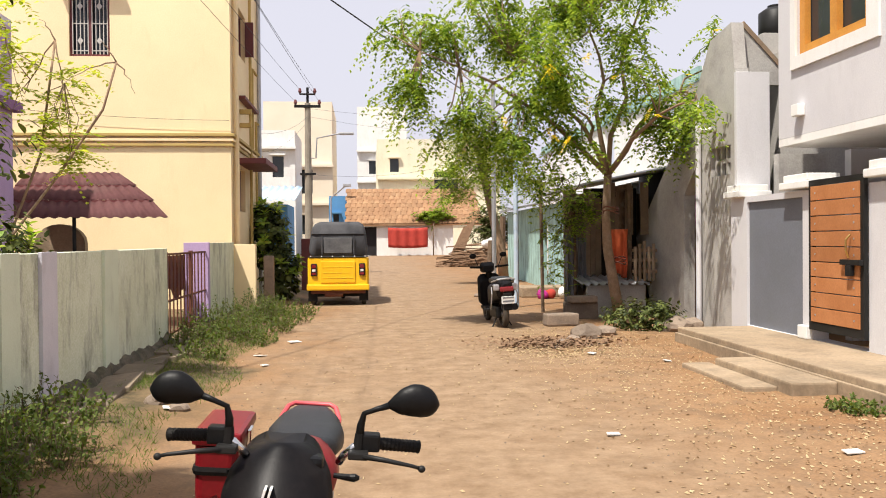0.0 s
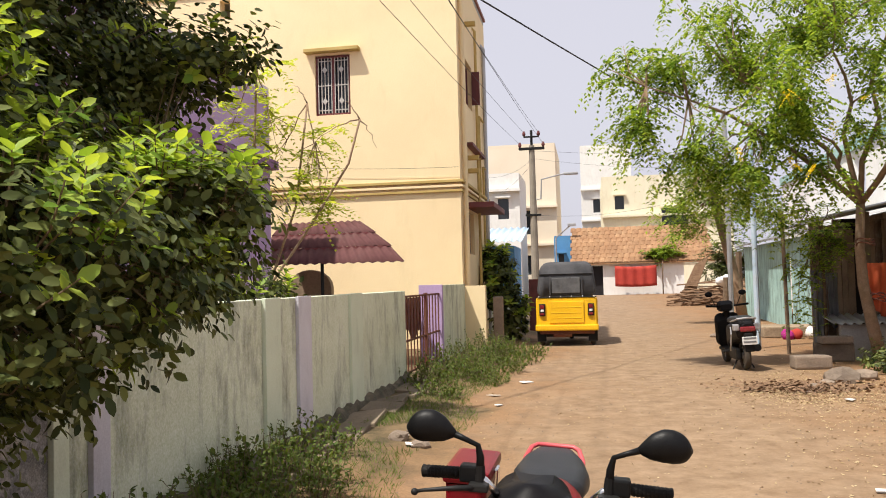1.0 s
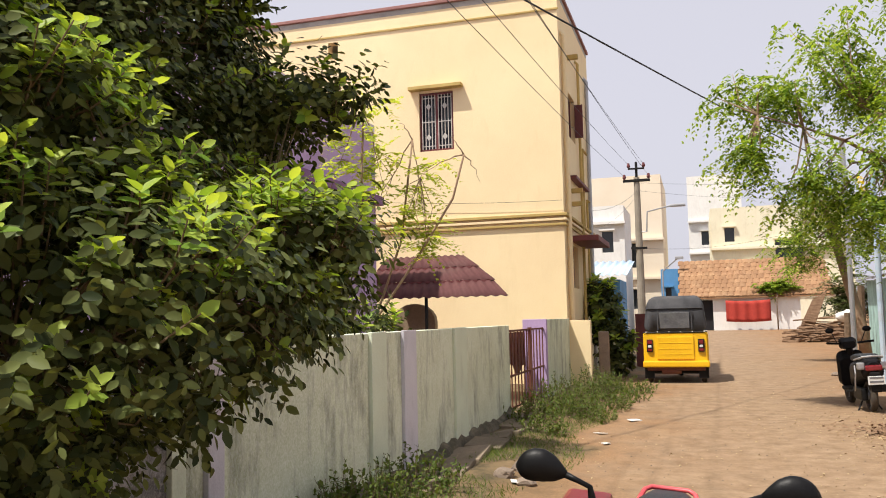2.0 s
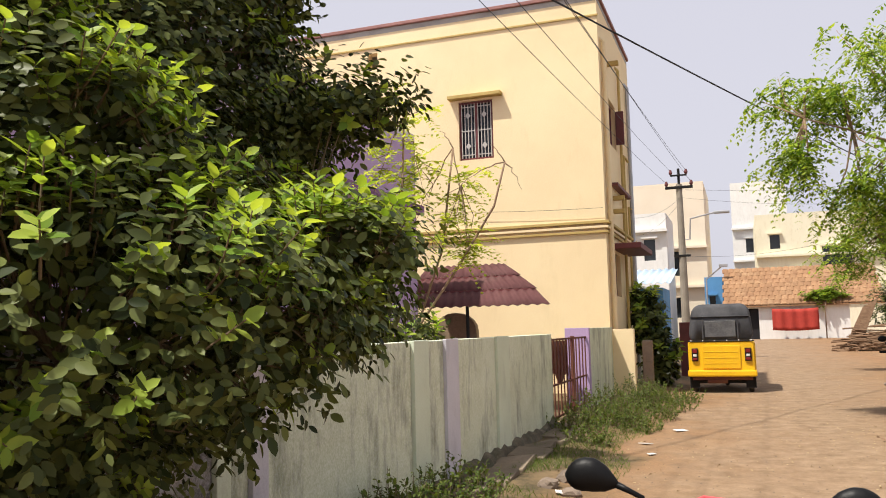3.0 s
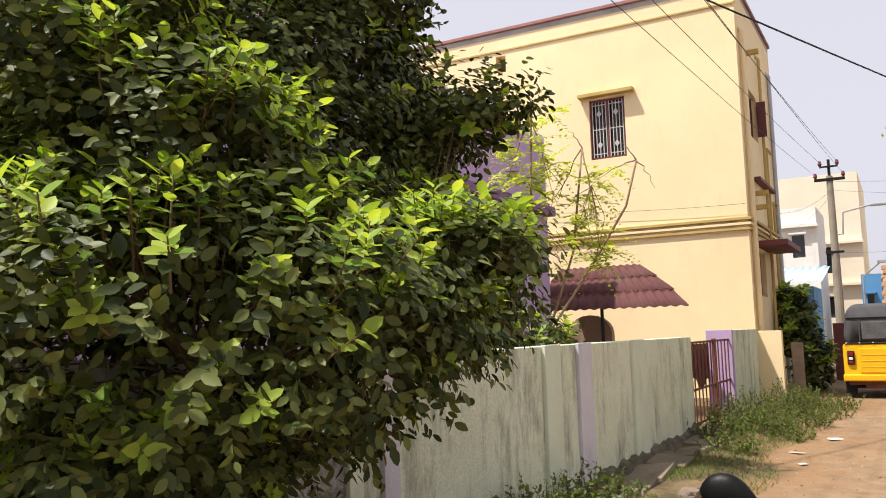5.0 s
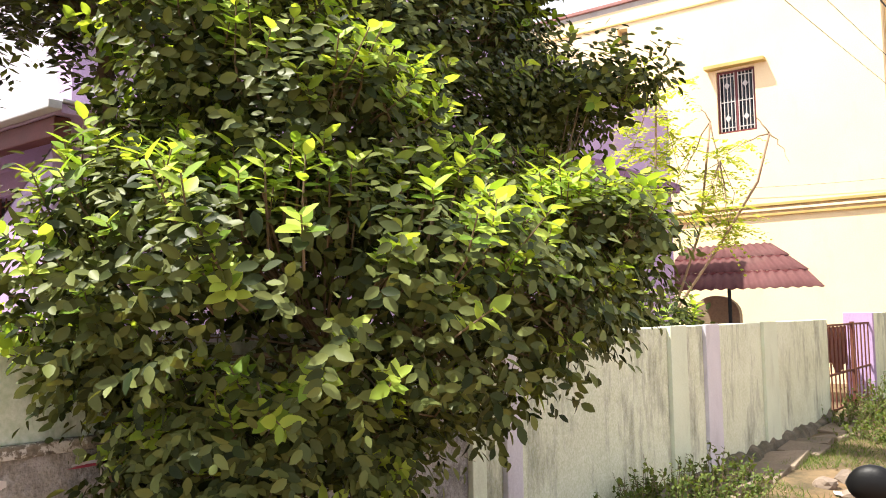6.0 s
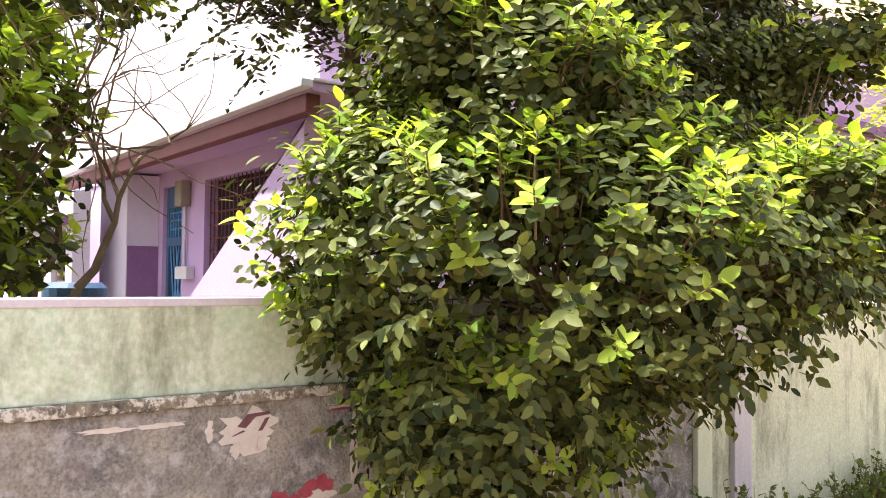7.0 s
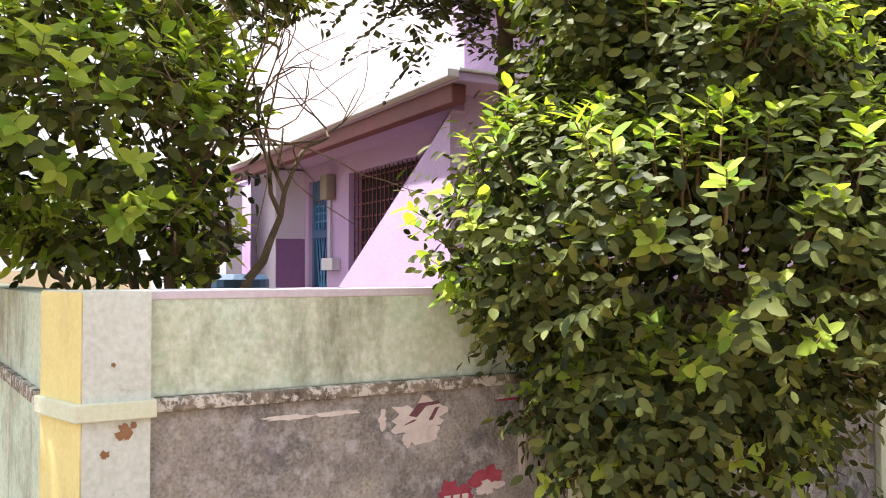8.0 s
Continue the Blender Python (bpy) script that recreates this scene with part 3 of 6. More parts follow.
def build_yellow_house():
    h = thing("house", "butter yellow two-storey plastered house with maroon trim", "house")
    X0, X1, Y0, Y1, T = -14.0, -2.93, 17.3, 22.0, 8.45
    part("front_wall", wall_with_holes("y", Y0, 0.25, X0, X1, -0.2, T, [(-6.12, -5.32, 5.22, 6.56), (-8.35, -8.1, 7.6, 8.0)]), M["yellow_house"], h)
    part("side_wall", wall_with_holes("x", X1 - 0.25, 0.25, Y0 + 0.253, Y1, -0.2, T, [(18.5, 19.5, 5.55, 6.6), (18.5, 19.3, 2.1, 3.05)]), M["yellow_house"], h)
    part("back_wall", box((X0, Y1, -0.2), (X1, Y1 + 0.2, T)), M["yellow_house"], h)
    part("roof", box((X0, Y0, T + 0.003), (X1, Y1 + 0.2, T + 0.12)), M["concrete"], h)
    part("parapet_cap", box((X0, Y0 - 0.07, T + 0.124), (X1 + 0.05, Y1 + 0.25, T + 0.2), 0.01), M["dusty_maroon"], h, "dull maroon parapet cap")
    window_unit(h, -6.12, -5.32, 5.22, 6.56, Y0 + 0.02)
    part("sunshade", box((-6.32, Y0 - 0.2, 6.60), (-5.08, Y0 - 0.003, 6.68), 0.01), M["yellow_trim"], h, "thin ochre concrete sunshade")
    for k, (z, t) in enumerate(((3.40, 0.05), (3.50, 0.05), (3.60, 0.06))):
        part("band", box((X0, Y0 - 0.05 - 0.015 * k, z), (X1 + 0.05 + 0.015 * k, Y0 - 0.003, z + t), 0.006), M["yellow_trim" if k != 1 else "yellow_house"], h)
        part("band", box((X1 + 0.003, Y0, z), (X1 + 0.05 + 0.015 * k, Y1, z + t), 0.006), M["yellow_trim" if k != 1 else "yellow_house"], h)
    part("band", box((X0, Y0 - 0.03, 8.1), (X1 + 0.03, Y0 - 0.003, 8.14), 0.005), M["yellow_trim"], h)
    # street side: recessed windows, sunshades, pipes
    for y0, y1, z0, z1 in ((18.5, 19.5, 5.55, 6.6), (18.5, 19.3, 2.1, 3.05)):
        w = part("window", wall_with_holes("x", X1 - 0.15, 0.05, y0, y1, z0, z1, [(y0 + 0.06, y1 - 0.06, z0 + 0.06, z1 - 0.06)]), M["maroon"], h)
        part("pane", box((X1 - 0.2, y0, z0), (X1 - 0.19, y1, z1)), M["window_dark"], w)
    part("window_shutter", box((X1 + 0.01, 19.42, 5.7), (X1 + 0.2, 19.47, 6.5), 0.004), M["maroon"], h, "open maroon shutter")
    part("sunshade", box((X1 + 0.003, 18.1, 3.12), (X1 + 0.62, 20.4, 3.24), 0.01), M["maroon"], h, "maroon sunshade slab")
    part("sunshade", box((X1 + 0.003, 18.3, 4.55), (X1 + 0.16, 20.6, 4.62), 0.006), M["maroon"], h)
    for z in (7.35, 4.25, 3.95):
        part("bracket", box((X1 + 0.003, 18.5, z), (X1 + 0.25, 18.62, z + 0.1), 0.006), M["yellow_trim"], h)
    for y, r, mt in ((17.6, 0.055, "yellow_house"), (19.8, 0.035, "yellow_trim"), (21.4, 0.05, "galv")):
        part("drain_pipe", tube([(X1 + 0.07, y, 0.1), (X1 + 0.07, y, 7.6), (X1 - 0.02, y, 7.7)], r, 10), M[mt], h)
    for y, z0, z1 in ((20.3, 3.6, 5.6), (20.9, 2.2, 4.4)):
        part("drain_pipe", tube([(X1 + 0.05, y, z0), (X1 + 0.05, y, z1), (X1 + 0.05, y + 0.8, z1)], 0.03, 8), M["yellow_trim"], h)
    return h


build_yellow_house()


def corrugated(name, corners, pitch, depth, mt, parent):
    """A corrugated sheet over four corners: low left, low right, high right, high left; the waves run up the slope."""
    a, b, c, d = [Vector(p) for p in corners]
    n = int((b - a).length / pitch) * 6
    up = (b - a).cross(d - a).normalized()
    verts, faces = [], []
    for i in range(n + 1):
        u = i / n
        w = up * depth * math.sin(i / 6 * 2 * math.pi)
        for v in (0, 0.5, 1):
            p = a.lerp(b, u).lerp(d.lerp(c, u), v) + w
            verts += [p, p - up * 0.008]
    for i in range(n):
        for k in (0, 2):
            p, q = i * 6 + k, (i + 1) * 6 + k
            faces += [(p, q, q + 2, p + 2), (p + 1, p + 3, q + 3, q + 1)]
        p, q = i * 6, (i + 1) * 6
        faces += [(p, p + 1, q + 1, q), (p + 4, q + 4, q + 5, p + 5)]
    faces += [(0, 2, 3, 1), (2, 4, 5, 3), (n * 6, n * 6 + 1, n * 6 + 3, n * 6 + 2), (n * 6 + 2, n * 6 + 3, n * 6 + 5, n * 6 + 4)]
    return raw_mesh(name, verts, faces, mt, parent, smooth=True)


def build_porch():
    p = thing("porch_roof", "maroon corrugated sheet porch roof on thin posts", "roof")
    steps = [((-5.9, 13.1, 1.83), (-3.24, 13.1, 1.83), (-3.62, 13.62, 2.13), (-5.9, 13.62, 2.13)),
             ((-5.9, 13.56, 2.118), (-3.56, 13.56, 2.118), (-4.02, 14.1, 2.40), (-5.9, 14.1, 2.40)),
             ((-5.9, 14.04, 2.388), (-3.96, 14.04, 2.388), (-4.40, 14.55, 2.64), (-5.9, 14.55, 2.64))]
    for s in steps:
        corrugated("roof_sheet", s, 0.16, 0.014, M["brown_sheet"], p)
    for x in (-4.7, -5.8):
        part("post", tube([(x, 13.25, 0.0), (x, 13.25, 1.84)], 0.03, 8), M["black_metal"], p)
    part("beam", box((-5.9, 13.22, 1.84), (-3.4, 13.28, 1.88)), M["black_metal"], p)
    arch = [(-5.9, 0.0)] + [(-5.4 + 0.42 * math.cos(a), 1.42 + 0.34 * math.sin(a)) for a in np.linspace(math.pi, 0, 11)] + [(-4.98, 0.0)]
    part("rear_wall", prism(arch, "y", 14.6, 14.75), M["platform"], p, "brown arched porch niche")
    for s in steps[:2]:
        part("rafter", box((-5.9, s[2][1] - 0.06, s[2][2] - 0.05), (s[2][0] - 0.02, s[2][1] - 0.01, s[2][2] - 0.012)), M["maroon"], p)


build_porch()


# ---- lilac house on the corner plot ----
def build_lilac_house():
    h = thing("house", "lilac plastered house with a verandah and outside stair", "house")
    XS, YF, YP = -5.5, 3.2, 2.72
    part("street_wall", box((XS - 0.2, YP, -0.1), (XS, 13.0, 4.7)), M["lilac_paint"], h)
    part("street_ledge", box((XS + 0.003, YP, 3.42), (XS + 0.14, 13.05, 3.57), 0.01), M["purple"], h)
    part("end_wall", box((-12, 12.8, -0.1), (XS - 0.2, 13.0, 4.7)), M["lilac_paint"], h)
    part("roof", box((-16, YF, 4.703), (XS, 13.0, 4.82)), M["lilac_pale"], h)
    part("front_wall", wall_with_holes("y", YF, 0.2, -16, XS - 0.203, -0.1, 4.7, [(-10.16, -9.52, 0.25, 2.55), (-8.86, -5.9, 1.0, 2.53)]), M["lilac_paint"], h)
    d = part("door", wall_with_holes("y", YF + 0.05, 0.05, -10.16, -9.52, 0.25, 2.55, [(-10.09, -9.59, 1.95, 2.3), (-10.09, -9.59, 0.4, 1.85)]), M["blue_door"], h, "dark blue door with an iron grille")
    # black sheet behind the grille paints the dark room
    part("door_shade_sheet", box((-10.16, YF + 0.12, 0.25), (-9.52, YF + 0.13, 2.55)), M["black_hole"], d)
    bm = bmesh.new()
    for k in range(6):
        x = -10.07 + 0.46 * k / 5
        add_box(bm, (x - 0.01, YF + 0.06, 1.95), (x + 0.01, YF + 0.08, 2.3))
        add_tube(bm, [(x, YF + 0.07, 0.4), (-10.07 + 0.46 * ((k + 3) % 6) / 5, YF + 0.07, 1.85)], 0.011, 6)
    for z in (2.05, 2.15, 2.24):
        add_box(bm, (-10.09, YF + 0.065, z - 0.01), (-9.59, YF + 0.085, z + 0.01))
    part("door_grille", bm, M["blue_paint"], d)
    # black sheet set behind the bars as the room's shade
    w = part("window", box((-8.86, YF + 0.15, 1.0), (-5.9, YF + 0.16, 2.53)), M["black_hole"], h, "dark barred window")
    bm = bmesh.new()
    for k in range(29):
        x = -8.82 + 0.1 * k
        add_box(bm, (x - 0.006, YF + 0.05, 1.0), (x + 0.006, YF + 0.06, 2.53))
    for k in range(11):
        add_box(bm, (-8.86, YF + 0.06, 1.05 + 0.14 * k), (-5.9, YF + 0.07, 1.065 + 0.14 * k))
    part("grille", bm, M["maroon"], w)
    # Paler skin over the lilac wall paints the strong sun above the eave.
    part("upper_front_sunlit", box((-16, YF - 0.02, 2.82), (XS - 0.21, YF - 0.003, 4.7)), M["lilac_pale"], h, "upper wall in a paler lilac that stands for full sun")
    part("pier", box((-11.4, 2.82, -0.1), (-10.3, YF - 0.003, 2.7)), M["lilac_pale"], h, "pale lilac verandah pier")
    part("pier_dado", box((-10.297, 2.83, -0.1), (-10.29, YF - 0.003, 1.85)), M["purple"], h, "purple dado")
    part("verandah_roof", box((-12, 2.45, 2.73), (-5.12, YF - 0.003, 2.79), 0.008), M["lilac_paint"], h)
    part("roof_edge", box((-12, 2.36, 2.745), (-5.1, 2.447, 2.80), 0.008), M["pale_grey"], h, "thin pale cement roof edge")
    part("roof_skin", box((-12, 2.45, 2.793), (-5.1, YF - 0.003, 2.815), 0.006), M["pale_grey"], h)
    part("beam", box((-12, 2.45, 2.60), (-5.2, 2.56, 2.727), 0.01), M["maroon"], h)
    part("stair_parapet", prism([(-8.3, 0.0), (XS + 0.02, 0.0), (XS + 0.02, 2.6), (-5.45, 2.6), (-5.62, 2.5), (-7.45, 1.4), (-8.3, 0.9)], "y", YP - 0.13, YP - 0.003), M["lilac_paint"], h)
    part("stair_flight", prism([(-8.2, 0.0), (XS - 0.21, 0.0), (XS - 0.21, 2.1), (-7.4, 1.05), (-8.2, 0.6)], "y", YP, YF - 0.01), M["purple"], h)
    part("meter_box", box((-9.46, YF - 0.12, 2.27), (-9.24, YF - 0.003, 2.56), 0.02), M["pole"], h, "grey electricity meter box")
    part("switch_box", box((-9.45, YF - 0.1, 1.46), (-9.1, YF - 0.003, 1.6), 0.01), M["pale_grey"], h)
    part("conduit", tube([(-9.34, YF - 0.03, 1.58), (-9.34, YF - 0.03, 2.29)], 0.015, 8), M["galv"], h)
    part("room_wall", wall_with_holes("y", 2.3, 0.2, -16, -10.64, -0.1, 2.5, [(-11.67, -10.94, 1.0, 2.05)]), M["lilac_pale"], h)
    part("room_cap", box((-16, 2.15, 2.1), (-10.6, 2.297, 2.2), 0.01), M["purple"], h)
    # black sheet behind the louvres, shade put in as colour
    lv = part("window", box((-11.67, 2.45, 1.0), (-10.94, 2.46, 2.05)), M["black_hole"], h)
    for k in range(9):
        part("louvre", box((-11.67, 2.36, 1.03 + 0.115 * k), (-10.94, 2.42, 1.08 + 0.115 * k)), M["plank"], lv)
    t = thing("water_drum", "blue plastic water drum beside the wall", "drum")
    part("drum_body", tube([(-5.15, 1.0, 0.0), (-5.15, 1.0, 1.41), (-5.15, 1.0, 1.44)], [0.17, 0.17, 0.14], 20), M["blue_door"], t)
    return h


build_lilac_house()


# ---- new white house with the platform ----
GX = 5.15


def build_white_house():
    pf = thing("platform", "worn cement platform and steps in front of the white house", "platform", kind="structure")
    part("slab", box((4.1, 3.0, -0.15), (GX + 0.02, 10.95, 0.2), 0.015), M["platform"], pf)
    part("edge_course", box((4.06, 3.0, -0.15), (4.1, 10.95, 0.13), 0.012), M["platform"], pf)
    part("step", box((3.62, 6.95, -0.1), (4.06, 8.6, 0.12), 0.02), M["platform"], pf)
    part("step", box((3.3, 7.2, -0.1), (3.62, 8.75, 0.05), 0.02), M["platform"], pf)
    h = thing("house", "new pale grey and white two-storey house with jutting upper floor", "house")
    # front boundary wall and piers
    part("boundary_wall", wall_with_holes("x", GX, 0.2, 3.0, 11.55, 0.0, 2.0, [(9.55, 11.05, 0.203, 1.92), (8.2, 9.32, 0.2, 1.995)]), M["pale_grey"], h)
    for y0, y1, z in ((11.1, 11.6, 2.0), (9.3, 9.95, 2.02), (7.45, 8.15, 2.05)):
        part("pier_cap", box((GX - 0.1, y0, z), (GX + 0.4, y1, z + 0.09), 0.012), M["white_paint"], h, "white moulded cap")
        part("pier_cap", box((GX - 0.06, y0 + 0.04, z + 0.092), (GX + 0.36, y1 - 0.04, z + 0.18), 0.012), M["white_paint"], h)
    part("pier_foot", box((GX - 0.08, 9.33, 0.203), (GX - 0.003, 9.54, 0.36), 0.01), M["white_paint"], h)
    part("wall_panel", box((GX + 0.04, 9.55, 0.203), (GX + 0.07, 11.05, 1.92)), M["grey_panel"], h, "slate grey sheet panel")
    # body of the house
    part("ground_floor", box((7.4, 3.0, 0.0), (7.6, 11.5, 2.75)), M["pale_grey"], h)
    # Concrete grey here also paints in the shade under the upper floor.
    part("rear_wall", box((5.7, 11.2, 0.0), (6.42, 11.35, 2.62)), M["concrete"], h, "weathered bare cement wall, its grey also standing for overhang shade")
    part("inner_wall", box((6.42, 10.6, 0.0), (7.4, 10.75, 2.62)), M["pale_grey"], h)
    part("switch_plate", box((6.85, 10.57, 1.95), (7.0, 10.597, 2.25), 0.006), M["white_paint"], h)
    part("upper_floor", wall_with_holes("x", 5.3, 0.2, 2.5, 10.42, 2.72, 8.0, [(8.42, 9.93, 3.72, 5.3)]), M["pale_grey"], h)
    part("upper_end", box((5.503, 10.22, 2.72), (9, 10.42, 8.0)), M["pale_grey"], h)
    part("upper_soffit", box((5.3, 2.5, 2.62), (9, 10.42, 2.717)), M["white_paint"], h)
    w = part("window", wall_with_holes("x", 5.262, 0.035, 8.2, 10.05, 3.56, 5.5, [(8.42, 9.93, 3.72, 5.3)]), M["white_paint"], h, "window with a broad white surround")
    part("frame", wall_with_holes("x", 5.33, 0.08, 8.42, 9.93, 3.72, 5.3, [(8.54, 9.1, 3.84, 5.2), (9.24, 9.81, 3.84, 5.2)]), M["orange_frame"], w, "varnished orange wood frame")
    part("pane", box((5.42, 8.42, 3.72), (5.43, 9.93, 5.3)), M["window_dark"], w)
    part("wall_lamp", box((5.2, 9.75, 2.95), (5.297, 9.92, 3.1), 0.01), M["white_paint"], h)
    part("tower", box((GX + 0.03, 11.42, 2.003), (GX + 0.53, 11.5, 3.83), 0.006), M["pale_grey"], h)
    # gate of planks in a black frame
    g = thing("wooden_gate", "orange wood plank gate in a black steel frame", "gate")
    gy0, gy1, gx = 8.2, 9.3, GX - 0.06
    part("frame", wall_with_holes("x", gx, 0.05, gy0, gy1, 0.33, 2.1, [(gy0 + 0.07, gy1 - 0.07, 0.42, 2.03)]), M["black_metal"], g, "black steel frame")
    n = 9
    for k in range(n):
        z = 0.425 + (2.03 - 0.425) * k / n
        part("plank", box((gx - 0.012, gy0 + 0.06, z + 0.006), (gx + 0.02, gy1 - 0.06, z + 1.605 / n - 0.006), 0.004), M["orange_wood"], g)
        for y in (gy0 + 0.16, gy1 - 0.16):
            part("screw", tube([(gx - 0.016, y, z + 0.09), (gx - 0.011, y, z + 0.09)], 0.012, 8), M["galv"], g)
    part("latch", box((gx - 0.06, gy0 - 0.02, 1.12), (gx - 0.015, gy0 + 0.36, 1.18), 0.006), M["black_metal"], g)
    part("handle", tube([(gx - 0.05, gy0 + 0.2, 1.2), (gx - 0.08, gy0 + 0.2, 1.28), (gx - 0.08, gy0 + 0.2, 1.4), (gx - 0.03, gy0 + 0.2, 1.45)], 0.012, 8), M["brass"], g)
    part("lock", box((gx - 0.07, gy0 + 0.14, 1.0), (gx - 0.02, gy0 + 0.24, 1.12), 0.008), M["black_metal"], g)


build_white_house()


# ---- raw cement house with the leaning stair ----
def build_cement_house():
    h = thing("house", "unpainted grey cement house with a slanting outside stair", "house")
    part("front_wall", wall_with_holes("x", 5.2, 0.2, 11.5, 12.86, 0.0, 3.9, [(11.67, 12.38, 2.37, 2.81)]), M["concrete"], h)
    # black backing paints the shade inside the vent
    v = part("vent", box((5.34, 11.67, 2.37), (5.36, 12.38, 2.81)), M["black_hole"], h)
    for k in range(4):
        part("vent_bar", box((5.26, 11.72 + 0.19 * k, 2.37), (5.31, 11.78 + 0.19 * k, 2.81)), M["concrete"], v)
    part("vent_bar", box((5.265, 11.67, 2.56), (5.305, 12.38, 2.62)), M["concrete"], v)
    part("stair_side", prism([(11.55, 3.9), (11.66, 4.6), (12.4, 4.5), (13.18, 3.55), (16.05, 1.44), (15.13, 0.05), (13.53, 0.05), (13.51, 2.15), (12.87, 2.71), (12.87, 3.9)], "x", 5.21, 5.4), M["concrete"], h)
    part("inner_wall", box((5.9, 12.9, 0), (6.0, 15.0, 3.0)), M["concrete"], h)
    part("door", box((5.5, 13.56, 0.1), (5.55, 14.3, 1.72)), M["orange_wood"], h)
    part("drain_pipe", tube([(5.14, 12.72, 0.1), (5.14, 12.72, 3.6)], 0.045, 10), M["pale_grey"], h)
    part("body", box((6.0, 11.72, 0), (9.0, 16.0, 4.2)), M["concrete"], h)
    part("spout", tube([(5.2, 12.2, 3.1), (4.95, 12.2, 3.08)], 0.04, 8), M["white_paint"], h)
    part("stair_rail", prism([(5.42, 4.50), (5.47, 4.58), (6.0, 4.0), (6.0, 3.7), (5.42, 3.7)], "y", 11.74, 11.86), M["concrete"], h)
    part("rail_cap", prism([(5.40, 4.58), (5.44, 4.64), (6.04, 4.0), (6.0, 3.95)], "y", 11.72, 11.88), M["plank"], h, "brown weathered rail edge")
    part("roof_room", box((6.02, 12.3, 3.6), (7.6, 13.6, 4.62), 0.01), M["concrete"], h)
    t = thing("water_tank", "black plastic water tank on a roof", "tank")
    part("tank_body", tube([(6.45, 12.75, 4.62), (6.45, 12.75, 4.8), (6.45, 12.75, 5.05), (6.45, 12.75, 5.12)], [0.26, 0.26, 0.26, 0.16], 20), M["black_metal"], t, smooth=True)
    part("tank_lid", tube([(6.45, 12.75, 5.1), (6.45, 12.75, 5.17)], 0.12, 14), M["black_metal"], t)


build_cement_house()


# ---- far buildings ----
def far_building(name, label, x0, x1, y0, y1, z0, top, mt, windows, floors=()):
    """A block with real openings in the wall that faces the lane's mouth."""
    h = thing(name, label, "building")
    part("wall", wall_with_holes("y", y0, 0.3, x0, x1, z0, top, [w[:4] for w in windows]), mt, h)
    part("side_wall", box((x0 - 0.02, y0 + 0.303, z0), (x0 + 0.28, y1, top)), mt, h)
    part("side_wall", box((x1 - 0.28, y0 + 0.303, z0), (x1 + 0.02, y1, top)), mt, h)
    part("roof", box((x0, y0, top + 0.003), (x1, y1, top + 0.15)), mt, h)
    for a, b, c, d in [w[:4] for w in windows]:
        w = part("window", box((a, y0 + 0.2, c), (b, y0 + 0.22, d)), M["window_dark"], h)
        part("sill", box((a - 0.15, y0 - 0.3, d + 0.05), (b + 0.15, y0 - 0.003, d + 0.17)), mt, w)
    for z in floors:
        part("slab_edge", box((x0 - 0.1, y0 - 0.4, z), (x1 + 0.1, y0 - 0.003, z + 0.2)), mt, h)
    return h


def build_far():
    # cream block behind the pole
    far_building("apartment_building", "cream apartment block with balconies", -8.6, -2.95, 70, 80, 0, 12.9, M["cream"],
                 [(-6.9, -6.1, 5.4, 7.4), (-5.6, -4.6, 5.4, 7.4), (-7.6, -5.0, 2.0, 3.6)], (4.4, 7.6))
    far_building("apartment_building", "white building with a roof room", -7.6, -5.2, 60, 66, 0, 9.2, M["white_paint"], [(-6.8, -6.0, 6.0, 7.5)], (8.0,))
    far_building("apartment_building", "tall white sunlit building", -1.1, 4.5, 95, 110, 0, 16.5, M["white_paint"], [(0.2, 1.0, 9, 10.5), (0.2, 1.0, 5, 6.5)], (8, 11.5))
    far_building("apartment_building", "pale yellow apartment block with sunshades", 0.9, 12.0, 75, 88, 0, 10.4, M["pale_yellow"],
                 [(2.0, 2.8, 7.6, 8.8), (2.0, 2.8, 4.4, 5.6), (6.0, 8.2, 5.6, 7.6), (3.6, 4.6, 4.4, 5.8)], (3.6, 6.9))
    far_building("apartment_building", "pale grey building with blue tiles beside the lane", -2.9, -1.7, 62, 66, 0, 4.6, M["blue_paint"], [(-2.6, -2.2, 2.2, 3.4)])


build_far()


